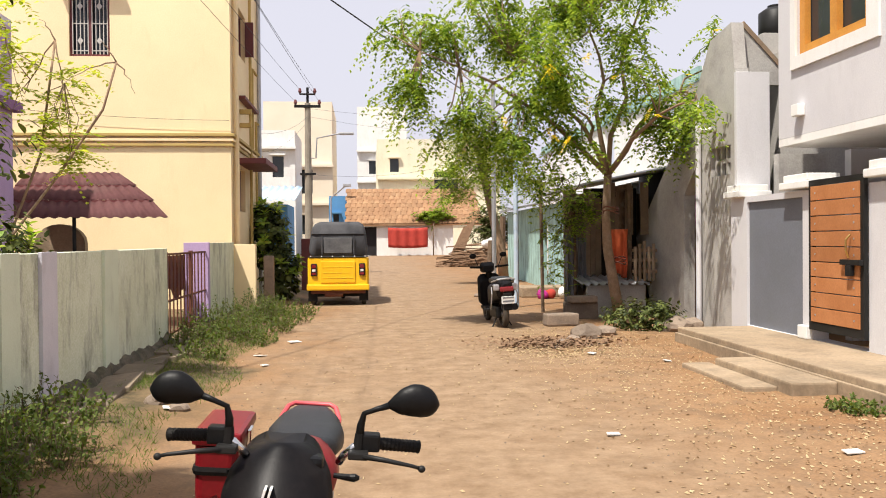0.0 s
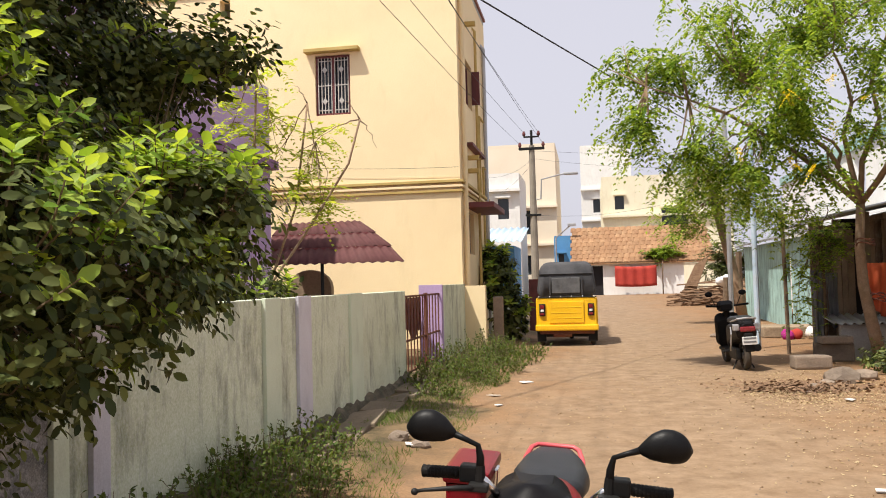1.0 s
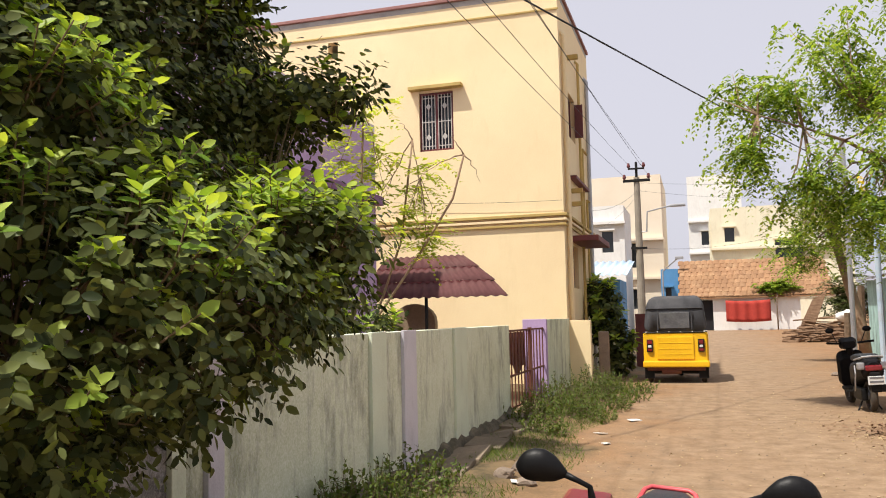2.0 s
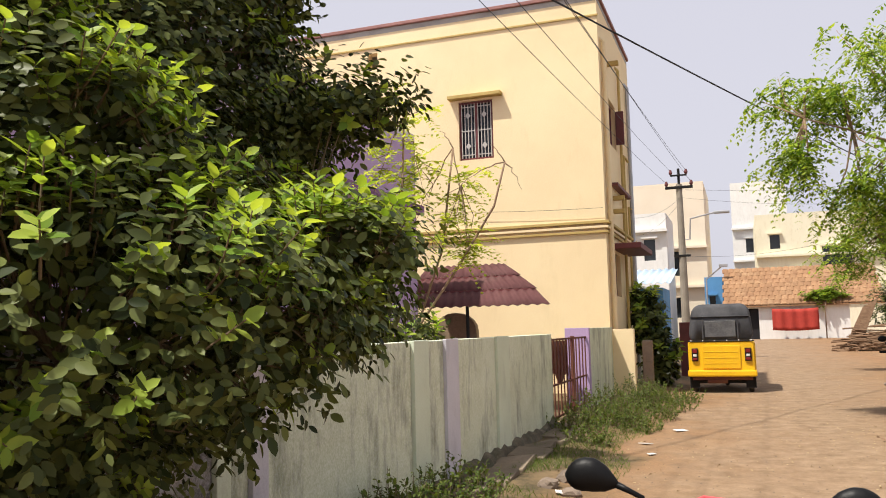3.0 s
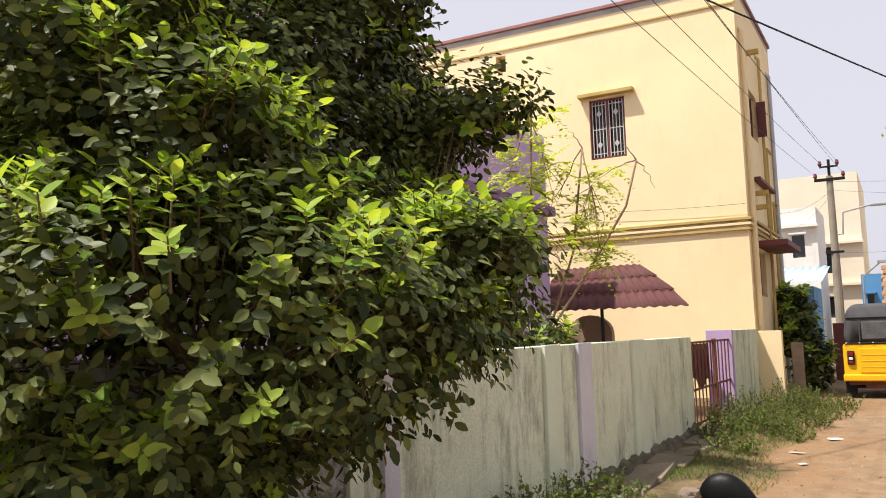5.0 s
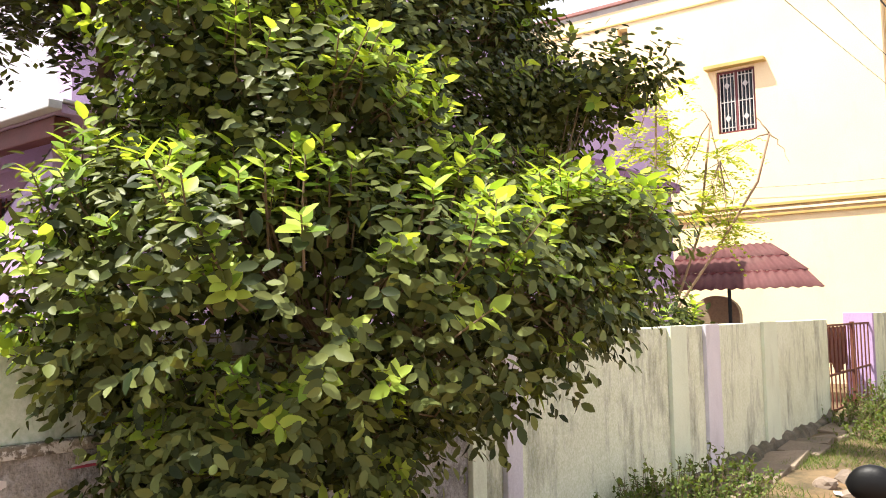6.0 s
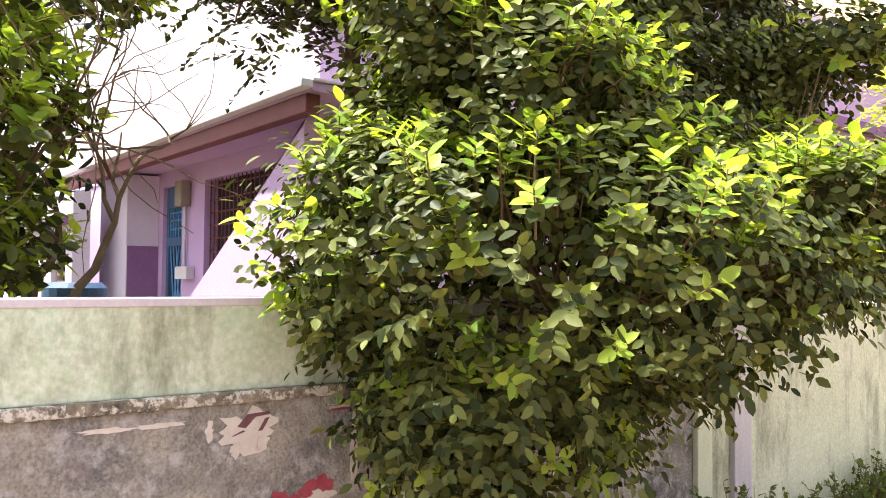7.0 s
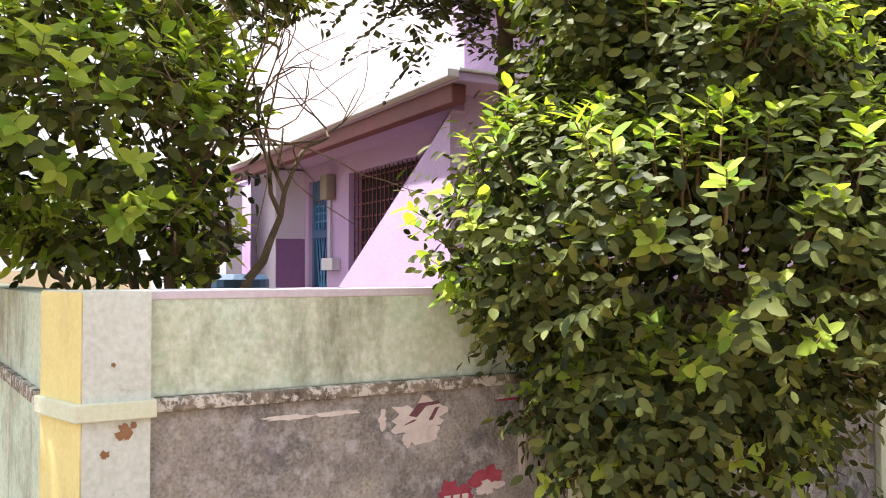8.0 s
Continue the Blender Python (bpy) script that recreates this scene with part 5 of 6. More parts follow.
def grass_and_litter():
    rng = random.Random(77)
    verts, faces = [], []
    for _ in range(21000):
        y = rng.uniform(2, 17)
        x = -2.6 + 1.0 * rng.random() ** 1.9 + 0.15 * math.sin(y * 1.7)
        if noise.noise(Vector((x, y * 0.6, 3))) < -0.05:
            continue
        z, h, a = ground_z(x, y), rng.uniform(0.02, 0.075), rng.uniform(0, 6.28)
        k = len(verts)
        dx, dy = math.cos(a) * 0.0035, math.sin(a) * 0.0035
        verts += [(x - dx, y - dy, z), (x + dx, y + dy, z), (x + rng.uniform(-.06, .06), y + rng.uniform(-.06, .06), z + h)]
        faces.append((k, k + 1, k + 2))
    tagged(raw_mesh("grass", verts, faces, M["weed"]), "short dusty grass along the verge", "grass", kind="stuff")
    verts, faces = [], []
    for _ in range(9500):
        q = rng.random()
        if q < 0.2:
            x, y = rng.gauss(2.3, 0.45), rng.gauss(10.4, 0.5)
        elif q < 0.8:
            x, y = rng.gauss(3.0, 0.9), rng.uniform(2, 13)
        else:
            x, y = rng.uniform(-2.2, 4), rng.uniform(1.5, 26)
        z, a, s = ground_z(x, y) + 0.004, rng.uniform(0, 6.28), rng.uniform(0.006, 0.02)
        k = len(verts)
        c, n = math.cos(a) * s, math.sin(a) * s
        w = rng.uniform(0.3, 0.6)
        verts += [(x - c, y - n, z), (x + n * w, y - c * w, z + rng.uniform(0, .012)), (x + c, y + n, z + rng.uniform(0, .01)), (x - n * w, y + c * w, z)]
        faces.append((k, k + 1, k + 2, k + 3))
    tagged(raw_mesh("fallen_leaves", verts, faces, M["straw"]), "dry fallen leaves and straw on the earth", "leaves", kind="stuff")
    verts, faces = [], []
    for _ in range(900):
        x, y = rng.gauss(2.35, 0.42), rng.gauss(10.9, 0.28)
        z, a, q = ground_z(x, y) + rng.uniform(0, 0.05), rng.uniform(0, 6.28), rng.uniform(0.02, 0.055)
        k = len(verts)
        c, n = math.cos(a) * q, math.sin(a) * q
        verts += [(x - c, y - n, z), (x + n * .4, y - c * .4, z + rng.uniform(0, .03)), (x + c, y + n, z + rng.uniform(0, .03)), (x - n * .4, y + c * .4, z)]
        faces.append((k, k + 1, k + 2, k + 3))
    tagged(raw_mesh("leaf_heap", verts, faces, M["stick"]), "swept heap of dry brown leaves", "leaves", kind="stuff")
    verts, faces = [], []
    for _ in range(1500):
        x, y = rng.uniform(-2.4, 4), rng.uniform(1.5, 22)
        s, z = rng.uniform(0.004, 0.014), ground_z(x, y)
        k = len(verts)
        verts += [(x - s, y, z - .004), (x, y - s, z - .004), (x + s, y, z - .004), (x, y + s, z - .004), (x, y, z + s * .7)]
        faces += [(k, k + 1, k + 4), (k + 1, k + 2, k + 4), (k + 2, k + 3, k + 4), (k + 3, k, k + 4)]
    tagged(raw_mesh("pebbles", verts, faces, M["stone"]), "small pebbles and clods on the lane", "pebbles", kind="stuff")
    for x, y, s in ((-1.2, 11.7, .13), (-1.5, 10.3, .09), (-1.35, 9.5, .07), (2.6, 9.9, .1), (3.3, 9.2, .08), (1.6, 5.7, .06), (3.0, 5.0, .09), (-2.0, 7.3, .12), (-1.85, 7.0, .1), (2.3, 10.6, .08)):
        m = Matrix.Translation((x, y, ground_z(x, y) + 0.012)) @ Euler((0.1, 0.06, rng.uniform(0, 3))).to_matrix().to_4x4()
        tagged(part("litter_scrap", prism([(-s, -s * .4), (s * .8, -s * .5), (s, s * .3), (-s * .6, s * .45)], "z", 0, 0.008), M["litter"]), "pale scrap of litter lying on the earth", "litter", group="litter").matrix_basis = m


grass_and_litter()


def build_drain():
    d = thing("drain_cover", "broken cement slabs over the drain beside the wall", "drain", kind="structure")
    rng = random.Random(8)
    y = 3.2
    while y < 11.2:
        ln = rng.uniform(0.5, 0.8)
        m = pose(-2.56 + rng.uniform(-.06, .06), y + ln / 2, 0.06 + rng.uniform(-.03, .03), rng.uniform(-4, 4), rng.uniform(-8, 5), rng.uniform(-8, 8))
        part("slab", box((-0.2, -ln / 2 + 0.02, -0.06), (0.2, ln / 2 - 0.02, 0.045), 0.015, m), M["slab"], d)
        y += ln
    secs = []
    for y in np.arange(3.58, 11.3, 0.07):
        hgt = 0.17 + 0.13 * noise.noise(Vector((0, y * 1.1, 4))) + 0.06 * noise.noise(Vector((3, y * 5, 0)))
        out = 0.07 + 0.05 * noise.noise(Vector((7, y * 1.7, 0))) + 0.03 * noise.noise(Vector((1, y * 6, 2)))
        secs.append([(WX - 0.02, y, -0.1), (WX + out * 1.6, y, -0.1), (WX + out * 1.3, y, hgt * 0.4), (WX + out * 0.8, y, hgt * 0.8), (WX + 0.01, y, hgt), (WX - 0.02, y, hgt)])
    part("wall_foot", loft(secs), M["foot"], d, "crumbling blackened mossy wall foot")


build_drain()


def rock(x, y, s, seed, squash=0.6, mt="stone"):
    rng = random.Random(seed)
    bm = bmesh.new()
    bmesh.ops.create_icosphere(bm, subdivisions=2, radius=s)
    for v in bm.verts:
        v.co *= 1 + 0.35 * noise.noise(v.co * (1.6 / s) + Vector((seed, 0, 0)))
        v.co.z *= squash
    ob = part("stone", bm, M[mt])
    ob.matrix_basis = pose(x, y, ground_z(x, y) + s * squash * 0.4, 0, 0, rng.uniform(0, 180))
    tagged(ob, "rough brown stone lying at the lane's edge", "stone", group="stones")


for i, (x, y, s) in enumerate(((3.0, 11.6, .24), (3.35, 11.9, .18), (2.7, 11.2, .1), (2.45, 10.9, .08), (4.6, 12.2, .25), (4.9, 12.5, .22), (-1.9, 7.6, .12), (-2.0, 7.2, .1), (-1.75, 7.0, .09), (2.9, 19.6, .15), (3.2, 20.1, .12), (2.6, 20.5, .1), (3.1, 21, .14))):
    rock(x, y, s, 300 + i)
for i, (lo, hi, rz) in enumerate((((2.75, 13.2, 0), (3.3, 13.5, .2), 5), ((3.35, 14.3, 0), (3.95, 14.6, .3), -8), ((3.4, 14.2, .3), (3.9, 14.45, .42), 4))):
    mid = (Vector(lo) + Vector(hi)) / 2
    ob = part("stone_block", box(Vector(lo) - mid, Vector(hi) - mid, 0.03), M["stone"])
    ob.matrix_basis = pose(*mid, 0, 0, rz)
    tagged(ob, "dressed stone block beside the sapling", "stone", group="stone blocks")


# ---- vehicles ----
def ring(cx, cy, cz, r, axis, n=20):
    out = []
    for k in range(n):
        a = 2 * math.pi * k / n
        c, s = math.cos(a) * r, math.sin(a) * r
        out.append({"x": (cx, cy + c, cz + s), "y": (cx + c, cy, cz + s), "z": (cx + c, cy + s, cz)}[axis])
    return out


def wheel(parent, x, y, z, r, w, hub="galv"):
    """A wheel on an axle along x: tyre with a rounded tread, rim and hub."""
    prof = [(-w / 2, r * 0.72), (-w / 2, r * 0.9), (-w * 0.3, r), (w * 0.3, r), (w / 2, r * 0.9), (w / 2, r * 0.72)]
    bm = bmesh.new()
    rings = [[bm.verts.new(p) for p in ring(x + a, y, z, b, "x", 28)] for a, b in prof]
    rings.append(rings[0])
    for a, b in zip(rings, rings[1:]):
        for k in range(28):
            bm.faces.new((a[k], a[(k + 1) % 28], b[(k + 1) % 28], b[k]))
    bmesh.ops.recalc_face_normals(bm, faces=bm.faces[:])
    wh = part("wheel", bm, M["tyre"], parent, "black rubber tyre", smooth=True)
    bm = bmesh.new()
    for k in range(6):
        a = math.pi * k / 3
        add_tube(bm, [(x, y, z), (x, y + math.cos(a) * r * 0.73, z + math.sin(a) * r * 0.73)], 0.018, 6)
    add_tube(bm, [(x - w * 0.6, y, z), (x + w * 0.6, y, z)], 0.05, 12)
    part("rim", bm, M[hub], wh)
    return wh


def rounded(w, h, r, n=4):
    """A rounded rectangle as pairs, centred."""
    out = []
    for cx, cy, a0 in ((w / 2 - r, h / 2 - r, 0), (-w / 2 + r, h / 2 - r, 90), (-w / 2 + r, -h / 2 + r, 180), (w / 2 - r, -h / 2 + r, 270)):
        for k in range(n + 1):
            a = radians(a0 + 90 * k / n)
            out.append((cx + r * math.cos(a), cy + r * math.sin(a)))
    return out


def build_rickshaw():
    t = thing("auto_rickshaw", "yellow three-wheeled auto rickshaw with a grey canvas hood", "rickshaw", pose(-0.80, 18.35, 0, 0, 0, -1))

    def sec(y, w, z0, z1, r):
        return [(a, y, (z0 + z1) / 2 + b) for a, b in rounded(w, z1 - z0, r)]
    part("body", loft([sec(0.0, 1.28, 0.42, 1.05, 0.06), sec(0.04, 1.34, 0.36, 1.08, 0.07), sec(1.0, 1.34, 0.36, 1.06, 0.07), sec(1.6, 1.28, 0.3, 0.85, 0.07), sec(2.3, 0.9, 0.35, 0.95, 0.1), sec(2.6, 0.6, 0.45, 1.0, 0.1)]), M["rick_yellow"], t, smooth=False)
    part("bumper", box((-0.69, -0.05, 0.335), (0.69, 0.1, 0.47), 0.03), M["rick_yellow"], t)
    panel = part("engine_cover", box((-0.38, -0.025, 0.5), (0.38, 0.01, 0.98), 0.012), M["rick_yellow"], t)
    for z in (0.6, 0.72, 0.84):
        part("rib", box((-0.34, -0.03, z), (0.34, -0.02, z + 0.02), 0.004), M["rick_yellow"], panel)
    for x in (-0.53, 0.53):
        lamp = part("tail_lamp", box((x - 0.065, -0.035, 0.66), (x + 0.065, 0.01, 0.93), 0.012), M["black_metal"], t, "tail lamp cluster")
        part("lens", box((x - 0.045, -0.05, 0.83), (x + 0.045, -0.03, 0.91), 0.008), M["tail_red"], lamp)
        part("lens", box((x - 0.045, -0.05, 0.68), (x + 0.045, -0.03, 0.73), 0.008), M["tail_red"], lamp)
        part("lens", box((x - 0.035, -0.05, 0.755), (x + 0.035, -0.03, 0.805), 0.008), M["plate_white"], lamp)
    def hood(y, w, z0, z1, r):
        return [(x * (1 - 0.13 * max(0, q - 1.06) / 0.8), y + 0.13 * max(0, q - 1.06) ** 2, q - 0.03 * (x / 0.6) ** 2 * (q > 1.5)) for x, y, q in sec(y, w, z0, z1, r)]
    part("hood", loft([hood(0.03, 1.24, 1.06, 1.80, 0.16), hood(0.09, 1.32, 1.05, 1.87, 0.2), hood(1.2, 1.32, 1.05, 1.9, 0.2), hood(1.9, 1.24, 1.3, 1.87, 0.16), hood(2.0, 1.18, 1.35, 1.82, 0.14)]), M["canvas"], t, "sagging grey canvas hood", smooth=True)
    part("hood_seam", box((-0.6, 0.05, 1.58), (0.6, 0.09, 1.60), 0.008), M["canvas"], t)
    flap = part("window_flap", box((-0.31, 0.012, 1.16), (0.31, 0.06, 1.50), 0.01), M["canvas_light"], t, "creased plastic rear window")
    for x in (-0.36, 0.34):
        part("flap_edge", box((x, 0.0, 1.13), (x + 0.025, 0.03, 1.55), 0.005), M["canvas"], flap)
    part("hood_rail", tube([(-0.66, 0.0, 1.075), (0.66, 0.0, 1.075)], 0.014, 6), M["black_metal"], t)
    for k in range(6):
        part("rivet", tube([(-0.6 + 0.24 * k, -0.025, 1.09), (-0.6 + 0.24 * k, 0.0, 1.09)], 0.014, 8), M["plate_white"], t)
    part("floor_pan", box((-0.6, 0.02, 0.26), (0.6, 1.8, 0.36), 0.02), M["rust"], t)
    for x in (-0.56, 0.56):
        wheel(t, x, 0.3, 0.2, 0.2, 0.1)
        part("mud_flap", box((x - 0.1, 0.04, 0.1), (x + 0.1, 0.06, 0.36), 0.004), M["rubber"], t)
    wheel(t, 0, 2.3, 0.2, 0.2, 0.1)
    part("axle", tube([(-0.5, 0.3, 0.22), (0.5, 0.3, 0.22)], 0.04, 8), M["black_metal"], t)
    part("silencer", tube([(-0.3, 0.05, 0.24), (0.1, 0.05, 0.24)], 0.05, 10), M["rust"], t)


M["canvas_light"] = material("creased_clear_plastic", (0.07, 0.07, 0.075), (0.14, 0.14, 0.14), 0.4, 5, 30, 0.6, spec=0.5)
build_rickshaw()


def build_scooter():
    t = thing("scooter", "black gearless scooter parked on its stand on the earth", "scooter", pose(2.08, 13.05, 0, 0, -3, 4))

    def sec(y, w, z0, z1, r, x=0):
        return [(x + a, y, (z0 + z1) / 2 + b) for a, b in rounded(w, z1 - z0, r)]
    wheel(t, 0, 0.2, 0.22, 0.22, 0.09)
    part("body", loft([sec(-0.12, 0.14, 0.58, 0.72, 0.05), sec(-0.02, 0.3, 0.48, 0.76, 0.09), sec(0.3, 0.36, 0.42, 0.74, 0.1), sec(0.65, 0.3, 0.36, 0.7, 0.1), sec(0.8, 0.24, 0.3, 0.6, 0.08)]), M["gloss_black"], t, "glossy black rear body")
    part("seat", loft([sec(0.02, 0.16, 0.74, 0.78, 0.02), sec(0.1, 0.26, 0.73, 0.83, 0.04), sec(0.45, 0.27, 0.71, 0.82, 0.04), sec(0.75, 0.2, 0.7, 0.78, 0.03)]), M["seat"], t)
    part("tail_lamp", box((-0.11, -0.14, 0.6), (0.11, -0.06, 0.68), 0.02), M["tail_red"], t, "red tail lamp")
    for x in (-0.15, 0.15):
        part("indicator", box((x - 0.05, -0.07, 0.62), (x + 0.05, 0.02, 0.72), 0.02), M["galv"], t, "dull turn lamp")
        part("grab_rail", tube([(x, 0.3, 0.74), (x, 0.0, 0.78), (x * 0.9, -0.1, 0.8), (0, -0.12, 0.81)], 0.014, 8), M["galv"], t)
        part("leg_guard", tube([(x * 1.3, 0.25, 0.3), (x * 1.45, 0.1, 0.4), (x * 1.4, 0.05, 0.56), (x * 1.2, 0.2, 0.66)], 0.011, 8), M["galv"], t)
    part("mudguard", box((-0.07, -0.16, 0.3), (0.07, -0.1, 0.58), 0.02), M["rubber"], t)
    pl = part("number_plate", box((-0.11, -0.185, 0.41), (0.11, -0.175, 0.53), 0.004), M["plate_white"], t, "white number plate")
    for z in (0.495, 0.44):
        part("mark", box((-0.09, -0.189, z), (0.09, -0.186, z + 0.025)), M["grey_cloth"], pl)
    part("floor_board", box((-0.17, 0.75, 0.24), (0.17, 1.2, 0.3), 0.02), M["rubber"], t)
    part("apron", loft([sec(1.15, 0.34, 0.28, 0.72, 0.08), sec(1.22, 0.4, 0.3, 0.84, 0.1), sec(1.32, 0.3, 0.4, 0.8, 0.1)]), M["gloss_black"], t)
    part("handlebar_cowl", loft([sec(1.08, 0.18, 0.88, 0.98, 0.03, -.02), sec(1.18, 0.26, 0.86, 1.04, 0.06, -.02), sec(1.3, 0.2, 0.86, 1.0, 0.05, -.02)]), M["gloss_black"], t)
    part("steering_column", tube([(0, 1.22, 0.75), (0, 1.18, 0.92)], 0.05, 10), M["gloss_black"], t)
    for s in (-1, 1):
        part("grip", tube([(s * 0.12, 1.16, 0.95), (s * 0.34, 1.08, 0.97)], 0.018, 8), M["rubber"], t)
        part("mirror_stalk", tube([(s * 0.18, 1.16, 0.97), (s * 0.24, 1.14, 1.12)], 0.007, 6), M["black_metal"], t)
        bm = bmesh.new()
        bmesh.ops.create_uvsphere(bm, u_segments=14, v_segments=8, radius=1, matrix=Matrix.Translation((s * 0.27, 1.14, 1.16)) @ Matrix.Diagonal((0.065, 0.02, 0.045, 1)))
        part("mirror", bm, M["gloss_black"], t, smooth=True)
    part("front_fender", box((-0.07, 1.3, 0.36), (0.07, 1.6, 0.46), 0.03), M["gloss_black"], t)
    wheel(t, 0, 1.45, 0.22, 0.22, 0.09)
    part("engine_case", box((-0.15, 0.1, 0.16), (-0.06, 0.6, 0.34), 0.03), M["mirror_black"], t)
    part("silencer", tube([(0.14, 0.7, 0.26), (0.15, 0.0, 0.34)], [0.03, 0.055], 12), M["black_metal"], t)
    for s in (-1, 1):
        part("stand_leg", tube([(s * 0.05, 0.4, 0.2), (s * 0.16, 0.36, 0.0)], 0.012, 6), M["black_metal"], t)
    part("foot_peg", box((-0.3, 0.3, 0.28), (-0.17, 0.34, 0.31), 0.006), M["black_metal"], t)


build_scooter()


def build_motorcycle():
    t = thing("motorcycle", "red and black motorcycle parked facing up the lane", "motorcycle", pose(-0.462, 2.4, 0, 0, 4.7, 0) @ Matrix.Diagonal((1.05, 1.0, 0.99, 1)))

    def sec(y, w, z0, z1, r, x=0, n=4):
        return [(x + a, y, (z0 + z1) / 2 + b) for a, b in rounded(w, z1 - z0, r, n)]
    wheel(t, 0, -0.32, 0.27, 0.27, 0.08)
    wheel(t, 0, 0.9, 0.27, 0.27, 0.09)
    part("front_fender", loft([[(x, -0.32 + math.cos(a) * r, 0.27 + math.sin(a) * r) for x, r in ((-0.06, 0.29), (-0.03, 0.315), (0.03, 0.315), (0.06, 0.29), (0.0, 0.285))] for a in np.linspace(0.3, 2.9, 10)]), M["red_paint"], t)
    for x in (-0.09, 0.09):
        part("fork_tube", tube([(x, -0.31, 0.27), (x, -0.06, 0.62)], 0.02, 10), M["galv"], t)
    # headlamp cowl: a black shield bulging to the front
    rows = []
    for f in np.linspace(0, 1, 25):
        z = 0.50 + 0.316 * f
        y0 = -0.20 + 0.22 * f ** 1.6
        w = float(np.interp(z, (0.50, 0.60, 0.68, 0.74, 0.785, 0.803, 0.816), (0.140, 0.160, 0.160, 0.148, 0.120, 0.098, 0.068)))
        rows.append([(w * u - 0.035, y0 + 0.10 * abs(u) ** 2.2, z - 0.02 * abs(u) ** 2 * f) for u in np.linspace(-1, 1, 13)] +
                    [(w * u * 0.9 - 0.035, y0 + 0.012 + 0.12 + 0.02 * abs(u), z) for u in np.linspace(1, -1, 13)])
    cowl = part("headlamp_cowl", loft(rows), M["gloss_black"], t, "glossy black headlamp cowl", smooth=True)
    for dx in (-0.018, 0.008):
        part("badge", prism([(dx * 0.6 - 0.060, 0.684), (dx * 0.6 - 0.053, 0.684), (dx * 0.6 - 0.047, 0.712), (dx * 0.6 - 0.054, 0.712)], "y", -0.133, -0.08), M["plate_white"], cowl)
    part("headlamp", box((-0.1, -0.23, 0.42), (0.1, -0.1, 0.52), 0.03), M["chrome"], t)
    for s in (-1, 1):
        part("cowl_wing", loft([[(s * (0.172 + 0.03 * math.sin(k)) - 0.02, -0.14 + 0.13 * f, 0.44 + (0.245 - 0.03 * f) * q) for k, q in ((0, 0), (1, 0.5), (0.6, 1), (-1, 0.5))] for f in np.linspace(0, 1, 5)]), M["red_paint"], t, "red cowl side")
        # handlebar half: chrome riser, switch box, grip, lever, mirror
        part("handlebar", tube([(s * 0.135, 0.06, 0.755), (s * 0.148, 0.03, 0.785), (s * 0.175, 0.02, 0.815), (s * 0.21, 0.03, 0.828), (s * 0.35, 0.07, 0.815)], 0.0125, 10), M["chrome"], t, "chromed handlebar", smooth=True)
        g = part("grip", tube([(s * 0.245, 0.042, 0.825), (s * 0.25, 0.044, 0.825), (s * 0.365, 0.075, 0.813), (s * 0.372, 0.077, 0.812)], [0.021, 0.019, 0.019, 0.022], 14), M["rubber"], t, "ribbed rubber grip", smooth=True)
        for k in range(9):
            f = (k + 0.5) / 9
            part("rib", tube([(s * (0.255 + 0.105 * f), 0.045 + 0.028 * f, 0.824 - 0.010 * f), (s * (0.261 + 0.105 * f), 0.0465 + 0.028 * f, 0.8235 - 0.010 * f)], 0.0205, 12), M["rubber"], g)
        part("switch_box", box((s * 0.225 - 0.028, 0.01, 0.802), (s * 0.225 + 0.028, 0.065, 0.858), 0.008), M["mirror_black"], t)
        part("lever_mount", box((s * 0.19 - 0.03, -0.03, 0.785), (s * 0.19 + 0.03, 0.03, 0.81), 0.006), M["black_metal"], t)
        lv = part("lever", tube([(s * 0.2, -0.02, 0.798), (s * 0.27, -0.045, 0.795), (s * 0.35, -0.04, 0.78), (s * 0.375, -0.035, 0.772)], [0.01, 0.008, 0.006, 0.006], 8), M["black_metal"], t, "black brake lever", smooth=True)
        bm = bmesh.new()
        bmesh.ops.create_uvsphere(bm, u_segments=12, v_segments=8, radius=0.0115, matrix=Matrix.Translation((s * 0.378, -0.035, 0.771)))
        part("lever_knob", bm, M["black_metal"], lv, smooth=True)
        part("mirror_stalk", tube([(s * 0.19, 0.02, 0.82), (s * 0.192, 0.018, 0.885), (s * 0.2, 0.01, 0.925), (s * 0.235, 0.0, 0.942), (s * 0.27, 0.0, 0.955)], [0.014, 0.012, 0.0085, 0.0085, 0.011], 10), M["mirror_black"], t, "black mirror stalk", smooth=True)
        part("mirror_boot", tube([(s * 0.19, 0.02, 0.81), (s * 0.191, 0.019, 0.86)], [0.018, 0.014], 10), M["rubber"], t)
        # mirror shell: a teardrop, fuller at the outer end
        rings = []
        for f in np.linspace(0, 1, 18):
            x = 0.265 + 0.155 * f
            hh = 0.052 * float(np.interp(f, (0, 0.1, 0.25, 0.45, 0.65, 0.8, 0.92, 1), (0.14, 0.42, 0.78, 0.98, 1.0, 0.88, 0.6, 0.08)))
            zc = 0.957 + 0.022 * math.sin(min(1, f * 1.7) * math.pi / 2) - 0.012 * f ** 3
            rings.append([(s * x, -0.03 * math.cos(a) * (hh / 0.06) * (1.25 if math.cos(a) > 0 else 0.35), zc + hh * math.sin(a)) for a in (2 * math.pi * k / 18 for k in range(18))])
        mr = part("mirror", loft(rings), M["mirror_black"], t, "black plastic mirror shell", smooth=True)
        part("mirror_glass", tube([(s * 0.348, 0.0125, 0.967), (s * 0.348, 0.015, 0.967)], 0.036, 18), M["chrome"], mr)
    part("instrument_pod", box((-0.09, 0.02, 0.68), (0.09, 0.1, 0.775), 0.02), M["mirror_black"], t)
